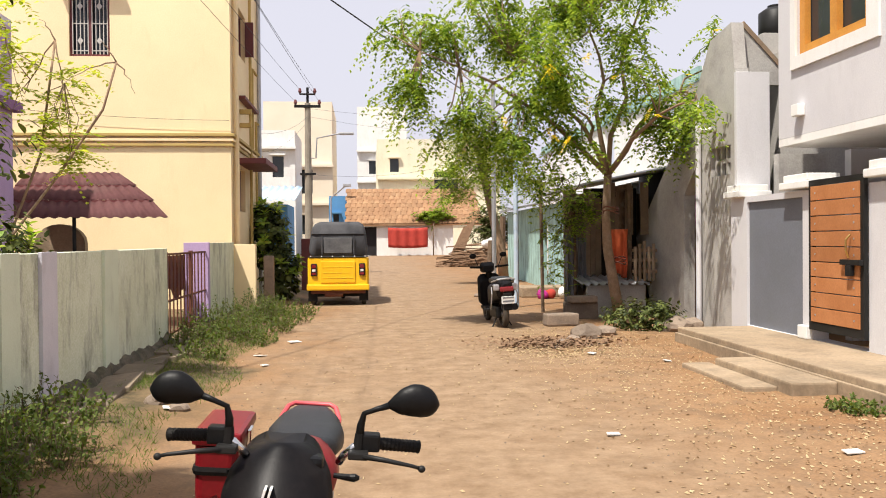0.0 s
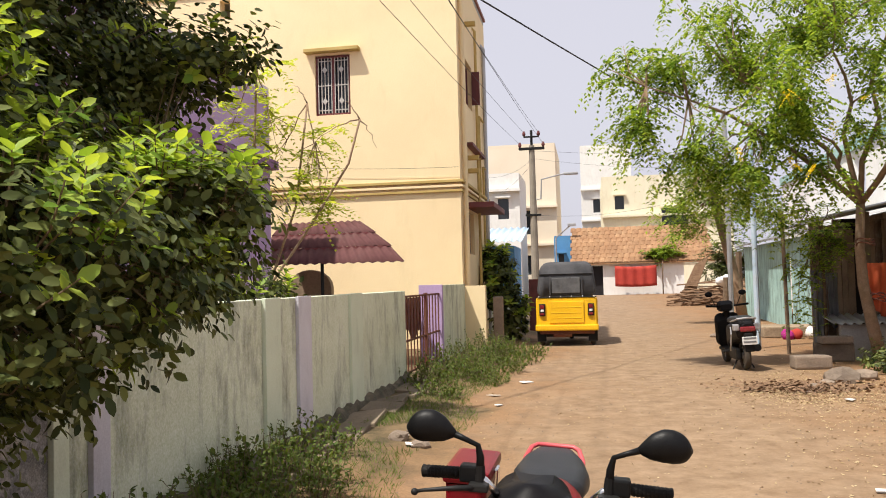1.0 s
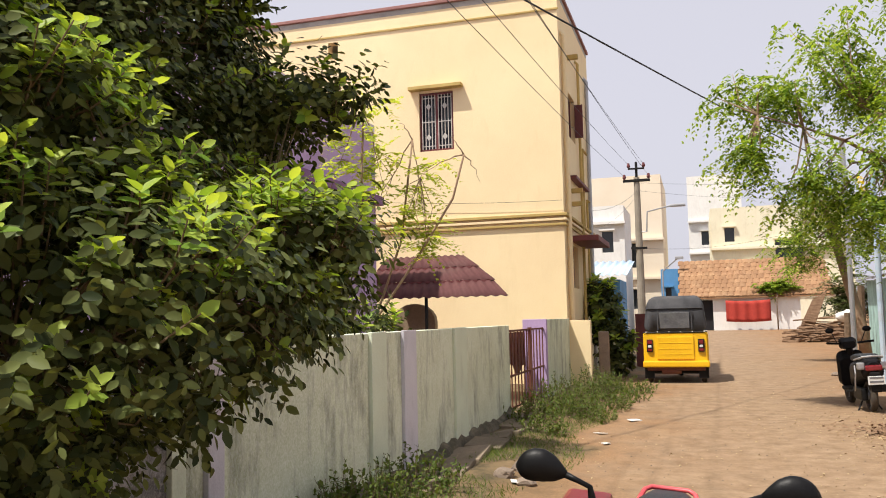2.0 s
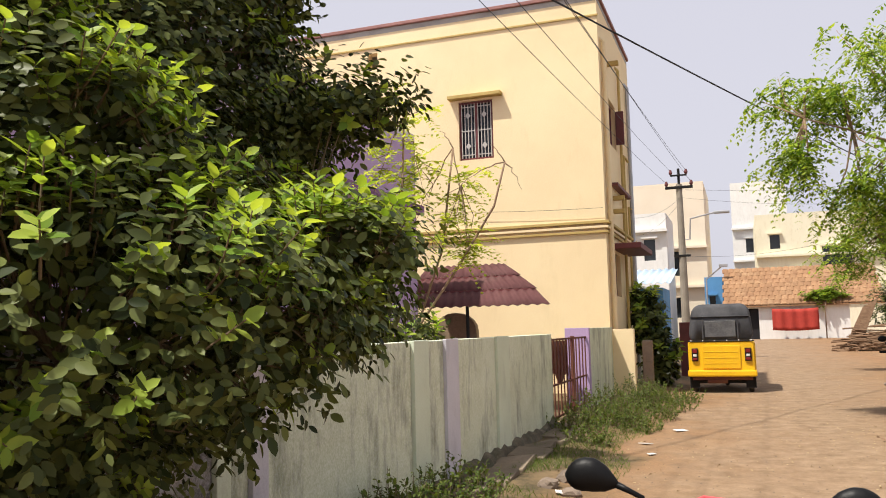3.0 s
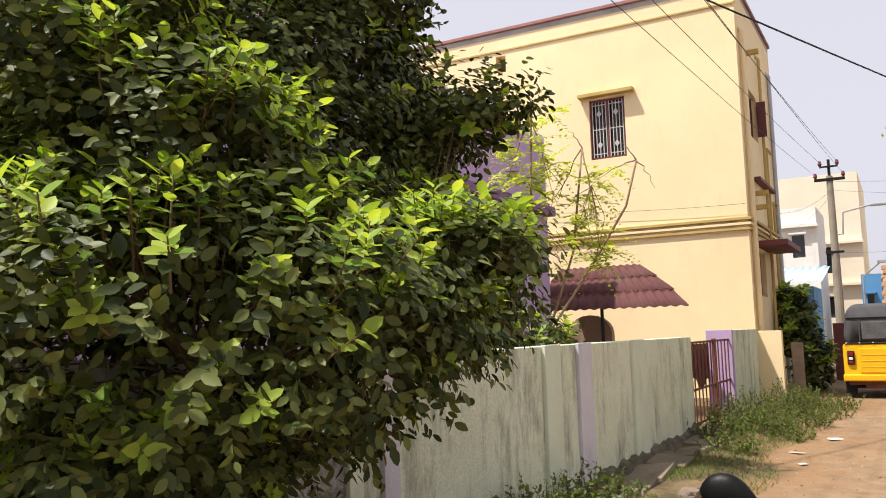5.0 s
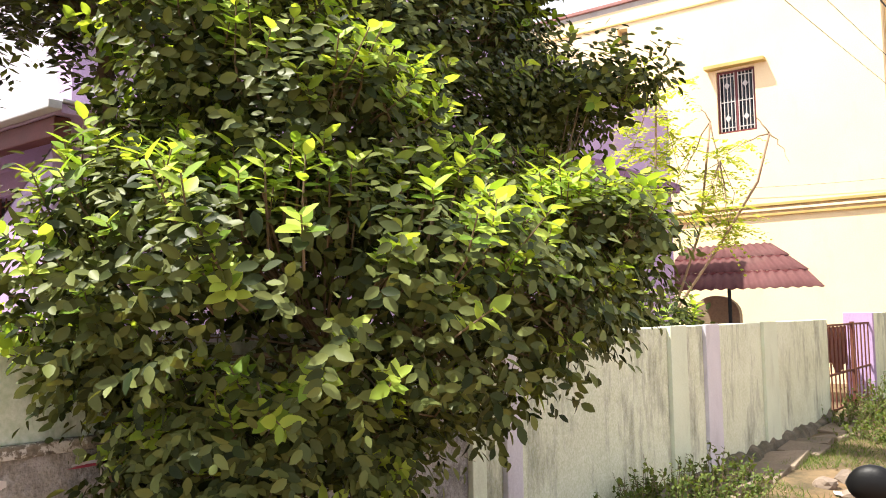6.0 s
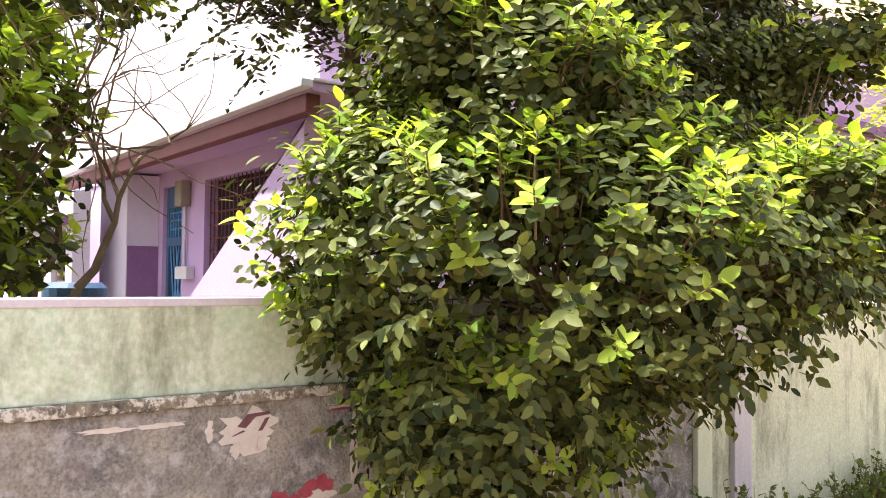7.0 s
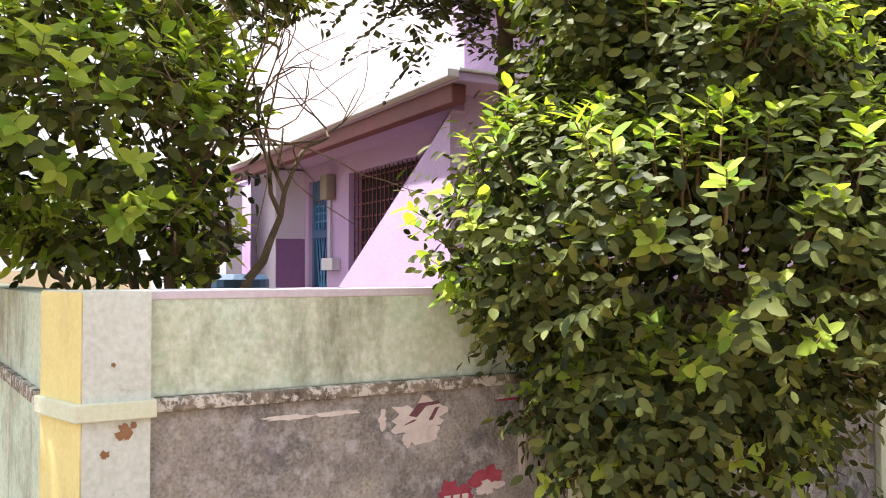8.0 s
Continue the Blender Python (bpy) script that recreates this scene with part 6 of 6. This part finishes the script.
    part("fuel_tank", loft([sec(0.1, 0.14, 0.62, 0.72, 0.05), sec(0.18, 0.26, 0.58, 0.745, 0.08), sec(0.33, 0.27, 0.56, 0.745, 0.09), sec(0.46, 0.2, 0.58, 0.74, 0.07), sec(0.52, 0.12, 0.6, 0.7, 0.04)]), M["red_paint"], t, "red fuel tank", smooth=True)
    part("seat", loft([sec(0.40, 0.14, 0.66, 0.72, 0.02), sec(0.46, 0.24, 0.65, 0.738, 0.04), sec(0.66, 0.28, 0.62, 0.742, 0.05), sec(0.84, 0.24, 0.62, 0.748, 0.05), sec(0.96, 0.17, 0.63, 0.748, 0.04), sec(1.0, 0.1, 0.65, 0.74, 0.03)]), M["seat"], t, "black ribbed seat", smooth=True)
    part("tail_cowl", loft([sec(0.6, 0.2, 0.52, 0.62, 0.04), sec(1.0, 0.18, 0.55, 0.62, 0.03), sec(1.15, 0.1, 0.58, 0.63, 0.02)]), M["red_paint"], t)
    part("grab_rail", tube([(-0.115, 0.72, 0.64), (-0.112, 0.9, 0.71), (-0.095, 0.98, 0.738), (-0.07, 1.0, 0.748), (0.07, 1.0, 0.748), (0.095, 0.98, 0.738), (0.112, 0.9, 0.71), (0.115, 0.72, 0.64)], 0.010, 10), M["red_rail"], t, "faded red grab rail", smooth=True)
    part("engine", box((-0.12, 0.15, 0.25), (0.12, 0.5, 0.56), 0.03), M["galv"], t)
    part("frame_tube", tube([(0, 0.05, 0.78), (0, 0.12, 0.3), (0, 0.6, 0.28), (0, 1.0, 0.6)], 0.022, 8), M["black_metal"], t)
    part("side_stand", tube([(0.1, 0.4, 0.3), (0.24, 0.42, 0.02)], 0.012, 6), M["black_metal"], t)
    # side box for papers and tools
    b = part("side_box", loft([[(-0.29 + a, 0.62 + c, z) for a, c in rounded(w, d, 0.03)] for z, w, d in ((0.36, 0.11, 0.26), (0.5, 0.135, 0.3), (0.68, 0.15, 0.33))]), M["red_paint"], t, "dark red side box with a black strap")
    part("lid", box((-0.375, 0.44, 0.683), (-0.205, 0.86, 0.735), 0.018), M["red_paint"], b)
    part("strap", loft([[(-0.29 + a, 0.62 + c, z) for a, c in rounded(w, d, 0.03)] for z, w, d in ((0.575, 0.152, 0.325), (0.59, 0.16, 0.335), (0.605, 0.156, 0.328))]), M["rubber"], b)
    part("catch", box((-0.205, 0.58, 0.64), (-0.19, 0.66, 0.72), 0.004), M["chrome"], b)
    for x in (-0.2, 0.2):
        part("turn_signal", tube([(x * 0.6, 0.1, 0.70), (x * 0.85, 0.1, 0.695), (x * 0.93, 0.1, 0.695), (x, 0.1, 0.695)], [0.008, 0.012, 0.014, 0.006], 10), M["mirror_black"], t)
    part("bracket", box((-0.2, 0.5, 0.5), (-0.08, 0.74, 0.54), 0.006), M["black_metal"], t)


M["red_rail"] = material("faded_red_rail", (0.62, 0.09, 0.10), (0.52, 0.06, 0.07), 0.4, 5, 80, 0.05, spec=0.5)
build_motorcycle()


# ---- pole, wires, street lamps ----
def sag(a, b, drop, n=16):
    a, b = Vector(a), Vector(b)
    return [a.lerp(b, k / n) - Vector((0, 0, drop * 4 * (k / n) * (1 - k / n))) for k in range(n + 1)]


def build_pole():
    t = thing("utility_pole", "weathered concrete electricity pole with a cross-arm and street lamp", "pole")
    x, y = -2.36, 32.0
    part("shaft", tube([(x, y, 0), (x, y, 6.7)], [0.17, 0.11], 12), M["pole"], t)
    part("pole_tip", tube([(x, y, 6.68), (x, y, 7.3)], 0.05, 8), M["black_metal"], t)
    part("cross_arm", box((x - 0.5, y - 0.14, 6.52), (x + 0.5, y - 0.04, 6.62), 0.01), M["black_metal"], t)
    part("cross_arm", box((x - 0.3, y - 0.14, 3.95), (x + 0.3, y - 0.04, 4.03), 0.01), M["black_metal"], t)
    for dx, z in ((-0.45, 6.62), (0.45, 6.62), (-0.28, 7.05), (0.28, 7.05)):
        part("insulator", tube([(x + dx, y - 0.09, z), (x + dx, y - 0.09, z + 0.08), (x + dx, y - 0.09, z + 0.2)], [0.03, 0.07, 0.04], 8), M["maroon"], t)
    part("cross_arm", box((x - 0.3, y - 0.13, 7.0), (x + 0.3, y - 0.05, 7.06), 0.01), M["black_metal"], t)
    part("lamp_arm", tube([(x, y, 4.6), (x + 0.3, y - 0.1, 4.6), (x + 0.35, y - 0.15, 5.35), (x + 1.3, y - 0.5, 5.5)], 0.03, 8), M["galv"], t)
    part("lamp_head", box((x + 1.2, y - 0.6, 5.43), (x + 1.75, y - 0.44, 5.53), 0.03), M["galv"], t)
    for k in range(2):
        part("painted_mark", box((x - 0.1, y - 0.185, 1.2 + 0.14 * k), (x + 0.1, y - 0.155, 1.27 + 0.14 * k)), M["plate_white"], t)
    ends = [((x - 0.45, y - 0.09, 6.75), (-2.64, -6, 3.98), 0.15), ((x + 0.45, y - 0.09, 6.75), (-1.77, -6, 3.83), 0.15), ((x - 0.28, y - 0.09, 7.2), (-2.33, -6, 3.92), 0.15), ((x + 0.28, y - 0.09, 7.2), (-1.86, -6, 3.84), 0.15),
            ((-2.9, 21.5, 4.2), (x, y, 6.2), 0.2), ((-2.95, 17.22, 3.92), (-9, 17.22, 4.35), 0.1), ((x, y, 6.5), (12, 38, 7.0), 0.3), ((x, y, 6.2), (10, 36, 6.4), 0.5), ((-8.5, 60, 8.5), (x, y, 6.0), 0.9), ((x, y, 4.0), (4.5, 27, 4.4), 0.4)]
    for a, b, d in ends:
        w = part("cable", tube(sag(a, b, d), 0.0045, 4), M["wire"])
        tagged(w, "thin black overhead electric cable", "cable", group="overhead cables")
    w = part("cable", tube(sag((-5.0, 4.0, 5.95), (4.6, 28.0, 5.6), 0.12), 0.014, 5), M["wire"])
    tagged(w, "thick black overhead cable crossing the lane", "cable", group="overhead cables")
    t = thing("lamp_post", "grey tubular lamp post beside the huts", "pole")
    part("shaft", tube([(3.1, 21, 0), (3.1, 21, 5.5)], 0.06, 10), M["galv"], t)
    t = thing("post", "pale blue painted steel post behind the scooter", "pole")
    part("shaft", tube([(2.95, 17, 0), (2.95, 17, 4.2)], 0.055, 10), M["blue_post"], t)
    t = thing("lamp_post", "slim street lamp beside far buildings", "pole")
    part("shaft", tube([(-2.6, 58, 0.3), (-2.6, 58, 4.4), (-1.6, 57.6, 5.2)], 0.05, 8), M["galv"], t)
    part("lamp_head", box((-1.75, 57.4, 5.15), (-1.2, 57.6, 5.35), 0.03), M["galv"], t)


M["blue_post"] = material("pale_blue_paint", (0.35, 0.48, 0.62), (0.5, 0.55, 0.6), 0.6, 3, 60, 0.1, dark=(0.3, 0.2, 0.14), dark_amount=0.4)
build_pole()


# ---- huts and clutter ----
def hanging(name, label, x0, x1, y, z1, drop, mt, along="x", seed=1):
    """A cloth hung in folds from its upper edge."""
    rng = random.Random(seed)
    t = thing(name, label, "cloth")
    n, m = 22, 8
    verts, faces = [], []
    ph = rng.uniform(0, 6)
    for i in range(n + 1):
        for j in range(m + 1):
            u, v = i / n, j / m
            off = 0.05 * math.sin(u * 15 + ph) * (0.35 + 0.65 * v) + 0.02 * math.sin(v * 9 + u * 5)
            p = x0 + (x1 - x0) * (u if v == 0 else 0.5 + (u - 0.5) * (1 - 0.12 * v))
            z = z1 - drop * v * (1 + 0.06 * math.sin(u * 7 + ph))
            verts.append((p, y + off, z) if along == "x" else (y + off, p, z))
    for i in range(n):
        for j in range(m):
            k = i * (m + 1) + j
            faces.append((k, k + 1, k + m + 2, k + m + 1))
    ob = raw_mesh("fabric", verts, faces, M[mt], t, True)
    ob.modifiers.new("thick", "SOLIDIFY").thickness = 0.012
    return t


def build_huts():
    h = thing("shed", "patched plank and sheet shed with a tin roof", "shed")
    rng = random.Random(6)
    # low lean-to behind the acacia
    y = 15.6
    while y < 19.4:
        w = rng.uniform(0.14, 0.24)
        z = rng.uniform(2.25, 2.45)
        part("plank", box((4.72 + rng.uniform(-.02, .02), y, 0), (4.77, y + w - 0.012, z), 0.004), M["plank"], h)
        y += w
    # black sheet added as the shed's dark interior, not a real wall
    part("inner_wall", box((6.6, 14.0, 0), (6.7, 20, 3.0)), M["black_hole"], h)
    part("back_end", box((4.77, 19.4, 0), (6.6, 19.5, 2.5)), M["plank"], h)
    corrugated("roof_sheet", ((3.9, 19.7, 2.45), (3.9, 14.9, 2.45), (7.2, 14.9, 3.1), (7.2, 19.7, 3.1)), 0.16, 0.03, M["galv"], h)
    for y in (15.05, 15.5):
        part("post", tube([(4.75, y, 0), (4.75, y, 2.46)], 0.05, 8), M["bark"], h)
    part("beam", box((4.68, 15.0, 2.36), (4.78, 19.6, 2.45), 0.01), M["bark"], h)
    # the end that faces down the lane: upright planks, a dark opening, a low walled pen
    x = 3.62
    while x < 4.36:
        w = rng.uniform(0.1, 0.17)
        part("plank", box((x, 15.55 + rng.uniform(-.02, .02), 0), (x + w - 0.012, 15.6, rng.uniform(2.15, 2.4)), 0.004), M["plank"], h)
        x += w
    # second black sheet, painting the shade behind the opening
    part("opening_shade_sheet", box((4.36, 16.3, 0), (5.3, 16.35, 2.45)), M["black_hole"], h)
    part("low_wall", box((3.85, 14.72, 0), (4.95, 14.86, 0.58), 0.02), M["concrete"], h)
    corrugated("low_sheet", ((3.72, 14.6, 0.60), (5.0, 14.6, 0.60), (5.0, 15.5, 0.72), (3.72, 15.5, 0.72)), 0.14, 0.025, M["galv"], h)
    for x, z in ((4.4, 2.5), (4.75, 2.44), (5.05, 2.5)):
        part("hung_board", box((x, 15.3, 1.5), (x + 0.16, 15.33, z), 0.004), M["plank"], h)
    hanging("cloth", "crumpled orange cloth hung in the shed opening", 4.28, 4.66, 14.9, 1.6, 0.86, "orange_cloth", "x", 3)
    hanging("cloth", "grey striped cloths hung on the shed wall", 3.58, 3.82, 15.35, 1.5, 1.3, "grey_cloth", "x", 4)
    hanging("cloth", "grey cloth hung on the shed wall", 3.84, 4.02, 15.4, 1.45, 0.95, "grey_cloth", "x", 5)
    hanging("cloth", "magenta bundle of cloth hung in the stair recess", 13.5, 14.05, 5.46, 2.2, 0.55, "magenta_cloth", "y", 6)
    g = thing("pallet", "weathered wooden slat pallet leaning on the stair", "pallet")
    for k in range(5):
        part("slat", box((4.66 + 0.085 * k, 14.5, 0.66), (4.71 + 0.085 * k, 14.53, 1.28 + 0.05 * (k % 3)), 0.004), M["plank"], g)
    for z in (0.8, 1.0, 1.18):
        part("rail", box((4.64, 14.535, z), (5.1, 14.56, z + 0.06), 0.004), M["plank"], g)
    # aqua hut further on
    a = thing("hut", "low aqua painted hut with patched walls", "hut")
    part("wall", wall_with_holes("x", 5.0, 0.15, 21.0, 30, 0, 2.4, [(23.2, 24.0, 0, 1.9)]), M["aqua"], a)
    part("end_wall", box((5.15, 20.9, 0), (9, 21.05, 2.4)), M["aqua"], a)
    # black sheet painting the hut's dark inside
    part("doorway_shade", box((5.6, 22.8, 0), (5.65, 24.4, 2.0)), M["black_hole"], a)
    corrugated("roof_sheet", ((4.7, 30.2, 2.45), (4.7, 20.7, 2.45), (9, 20.7, 3.4), (9, 30.2, 3.4)), 0.2, 0.03, M["galv"], a)
    r = thing("building", "white building with aqua trim behind the huts", "building")
    part("wall", wall_with_holes("x", 7.2, 0.2, 17.5, 34, 2.0, 5.2, [(19, 20, 3.6, 4.8), (24, 25, 3.6, 4.8)]), M["white_paint"], r)
    part("band", box((7.12, 17.5, 4.9), (7.197, 34, 5.2)), M["aqua"], r)
    part("end_wall", box((7.4, 15.5, 0), (13, 15.7, 3.6)), M["aqua"], r)
    part("base", box((7.2, 15.5, 0), (7.4, 34, 2.0)), M["white_paint"], r)
    # blue shed beyond the yellow house
    b = thing("shed", "small blue painted shed with a pale blue sheet roof", "shed")
    part("wall", wall_with_holes("y", 26.5, 0.1, -4.2, -2.75, 0, 2.6, [(-3.7, -3.3, 1.2, 2.0)]), M["blue_paint"], b)
    part("side_wall", box((-2.75, 26.5, 0), (-2.65, 29, 2.6)), M["blue_paint"], b)
    corrugated("roof_sheet", ((-4.4, 25.9, 2.72), (-2.35, 25.9, 2.72), (-2.35, 29.2, 3.35), (-4.4, 29.2, 3.35)), 0.22, 0.03, M["blue_sheet"], b)
    part("foot_wall", box((-3.2, 23.2, 0), (-2.3, 23.4, 1.0), 0.02), M["green_wall"], b)
    p = thing("stone_post", "rough stone post beside the lane", "post")
    part("shaft", box((-2.42, 18.3, 0), (-2.2, 18.5, 1.12), 0.03), M["stone"], p)
    p = thing("gate_post", "dark wooden gate post", "post")
    part("shaft", box((-2.0, 23.5, 0), (-1.7, 23.7, 1.5), 0.02), M["maroon"], p)
    # firewood
    f = thing("firewood_pile", "heap of dry brown firewood branches", "firewood")
    rng = random.Random(12)
    for k in range(170):
        a = rng.gauss(0, 0.35)
        ln = rng.uniform(0.6, 1.6)
        hgt = abs(rng.gauss(0, 0.4))
        c = Vector((4.9 + rng.uniform(-1.6, 1.6) * (1 - hgt * 0.6), 38 + rng.uniform(-0.8, 0.8), 0.22 + min(hgt, 1.0)))
        d = Vector((math.cos(a), math.sin(a) * 0.6, rng.gauss(0, 0.12))) * ln / 2
        part("stick", tube([c - d, c + rand_dir(rng) * 0.06, c + d], [0.035, 0.03, 0.015], 5), M["stick"], f)
    for k in range(12):
        x = 3.5 + 0.05 * k
        part("stick", tube([(x, 38.3, 0.2), (x + 0.9, 38.8, 2.0 + 0.03 * k)], [0.04, 0.02], 5), M["stick"], f)
    s = thing("cloth_bundle", "white cloth bundle on the firewood heap", "bundle")
    bm = bmesh.new()
    bmesh.ops.create_icosphere(bm, subdivisions=3, radius=0.5)
    for v in bm.verts:
        v.co *= 1 + 0.3 * noise.noise(v.co * 4)
        v.co.z *= 0.5
    ob = part("fabric", bm, M["litter"], s, smooth=True)
    ob.location = (5.6, 37.6, 1.25)
    for x, y, hh in ((4.9, 30.8, 2.3), (4.4, 30.5, 1.4)):
        p = thing("wood_post", "old leaning timber post at the lane's edge", "post")
        part("shaft", tube([(x, y, 0), (x + 0.05, y, hh)], [0.14, 0.11], 8), M["bark"], p)
    q = thing("wood_post", "thin wooden stake before the shed", "post")
    part("shaft", tube([(3.25, 15.8, 0), (3.22, 15.8, 2.6)], 0.035, 7), M["bark"], q)
    c = thing("cycle_bin", "heap of coloured bags beside a hut", "bags")
    for k, mt in enumerate(("magenta_cloth", "red_cloth", "litter", "yellow_trim", "magenta_cloth")):
        bm = bmesh.new()
        bmesh.ops.create_icosphere(bm, subdivisions=2, radius=0.14)
        for v in bm.verts:
            v.co *= 1 + 0.35 * noise.noise(v.co * 5 + Vector((k, 0, 0)))
        ob = part("bag", bm, M[mt], c, smooth=True)
        ob.location = (4.0 + 0.25 * k, 19.4 + 0.1 * (k % 2), 0.1 + 0.02 * k)
    part("ledge", box((3.6, 19.9, 0), (5.0, 21, 0.25), 0.03), M["platform"], c)


build_huts()
feathery_tree("creeper", "green creeper growing over the tile roof", [(4.2, 54.2, 0.4), (4.2, 54.2, 2.2), (4.3, 54.6, 2.7)], 0.04, [(4.0, 55, 3.0), (5.2, 55.2, 3.1)],
              [((4.4, 55.2, 3.0), (1.4, .7, .5))], 50, 51, 4, 0.3, 0.35, 0.2, 0.3, "frond")
feathery_tree("shrub", "dark shrub behind the firewood", [(6.2, 40, 0.2), (6.2, 40, 1.2)], 0.08, [(5.6, 40, 2.4), (7, 40, 2.6)],
              [((6.2, 40, 2.0), (1.3, 1, 1.5))], 60, 52, 5, 0.4, 0.4, 0.16, 0.5, "leaf_dark")


# ---- torn posters on the near wall ----
def torn(y, z, w, h, mt, seed, parent, lift=0.0, name="scrap"):
    rng = random.Random(seed)
    n = 30
    o = []
    for k in range(n):
        a = 2 * math.pi * k / n
        r = 0.82 + 0.45 * noise.noise(Vector((math.cos(a) * 1.4, math.sin(a) * 1.4, seed * 3.1))) + rng.uniform(-.2, .16)
        o.append((y + math.cos(a) * w / 2 * r * 1.15, z + math.sin(a) * h / 2 * r * 1.15))
    part(name, prism(o, "x", WX + 0.0055 + lift, WX + 0.0075 + lift), M[mt], parent)


def build_posters():
    t = thing("torn_poster", "torn white paper remains of a printed poster", "poster")
    torn(0.995, 0.962, 0.235, 0.15, "paper", 1, t)
    part("print", prism([(0.955, 0.975), (0.985, 0.968), (1.02, 1.003), (1.075, 1.008), (1.07, 1.018), (0.99, 1.014)], "x", WX + 0.0078, WX + 0.0092), M["plum_print"], t, "plum printed remnant")
    part("print", prism([(1.03, 0.955), (1.045, 0.955), (1.072, 0.998), (1.055, 0.995)], "x", WX + 0.0078, WX + 0.0092), M["plum_print"], t)
    part("print", prism([(0.935, 0.945), (0.942, 0.945), (0.985, 0.958), (0.975, 0.962)], "x", WX + 0.0078, WX + 0.0092), M["plum_print"], t)
    torn(1.045, 0.915, 0.05, 0.06, "paper", 21, t, 0.004)
    torn(0.95, 0.90, 0.035, 0.05, "paper", 22, t, 0.004)
    torn(0.86, 0.97, 0.03, 0.07, "paper", 2, t)
    t = thing("torn_poster", "torn red and white poster low on the wall", "poster")
    torn(1.13, 0.69, 0.13, 0.1, "paper_red", 3, t)
    torn(1.27, 0.73, 0.13, 0.1, "paper_red", 4, t)
    torn(1.27, 0.70, 0.12, 0.05, "paper", 5, t, 0.003)
    for k in range(3):
        part("print", box((WX + 0.0098, 1.09 + 0.035 * k, 0.665), (WX + 0.011, 1.115 + 0.035 * k, 0.69)), M["paper"], t)
    t = thing("paint_scar", "reddish scars in the pillar's paint", "stain", kind="structure")
    for k, (y, z, s) in enumerate(((0.05, 1.01, 0.045), (0.0, 0.955, 0.025), (0.075, 1.03, 0.02), (0.02, 1.2, 0.012))):
        torn(y, z, s, s, "tile", 30 + k, t, 0.0405, "scar")
    t = thing("torn_poster", "curling strip of pale paper on the wall", "poster")
    torn(1.41, 0.85, 0.035, 0.24, "paper", 6, t)
    torn(1.46, 0.93, 0.1, 0.06, "plank", 7, t)
    t = thing("torn_poster", "thin white and red paper strips under the ledge", "poster")
    torn(0.53, 1.005, 0.17, 0.016, "paper", 8, t)
    torn(0.71, 1.005, 0.17, 0.018, "paper", 9, t)
    torn(1.37, 1.012, 0.14, 0.02, "paper", 10, t)
    torn(1.37, 1.002, 0.13, 0.012, "paper_red", 11, t, 0.003)


build_posters()
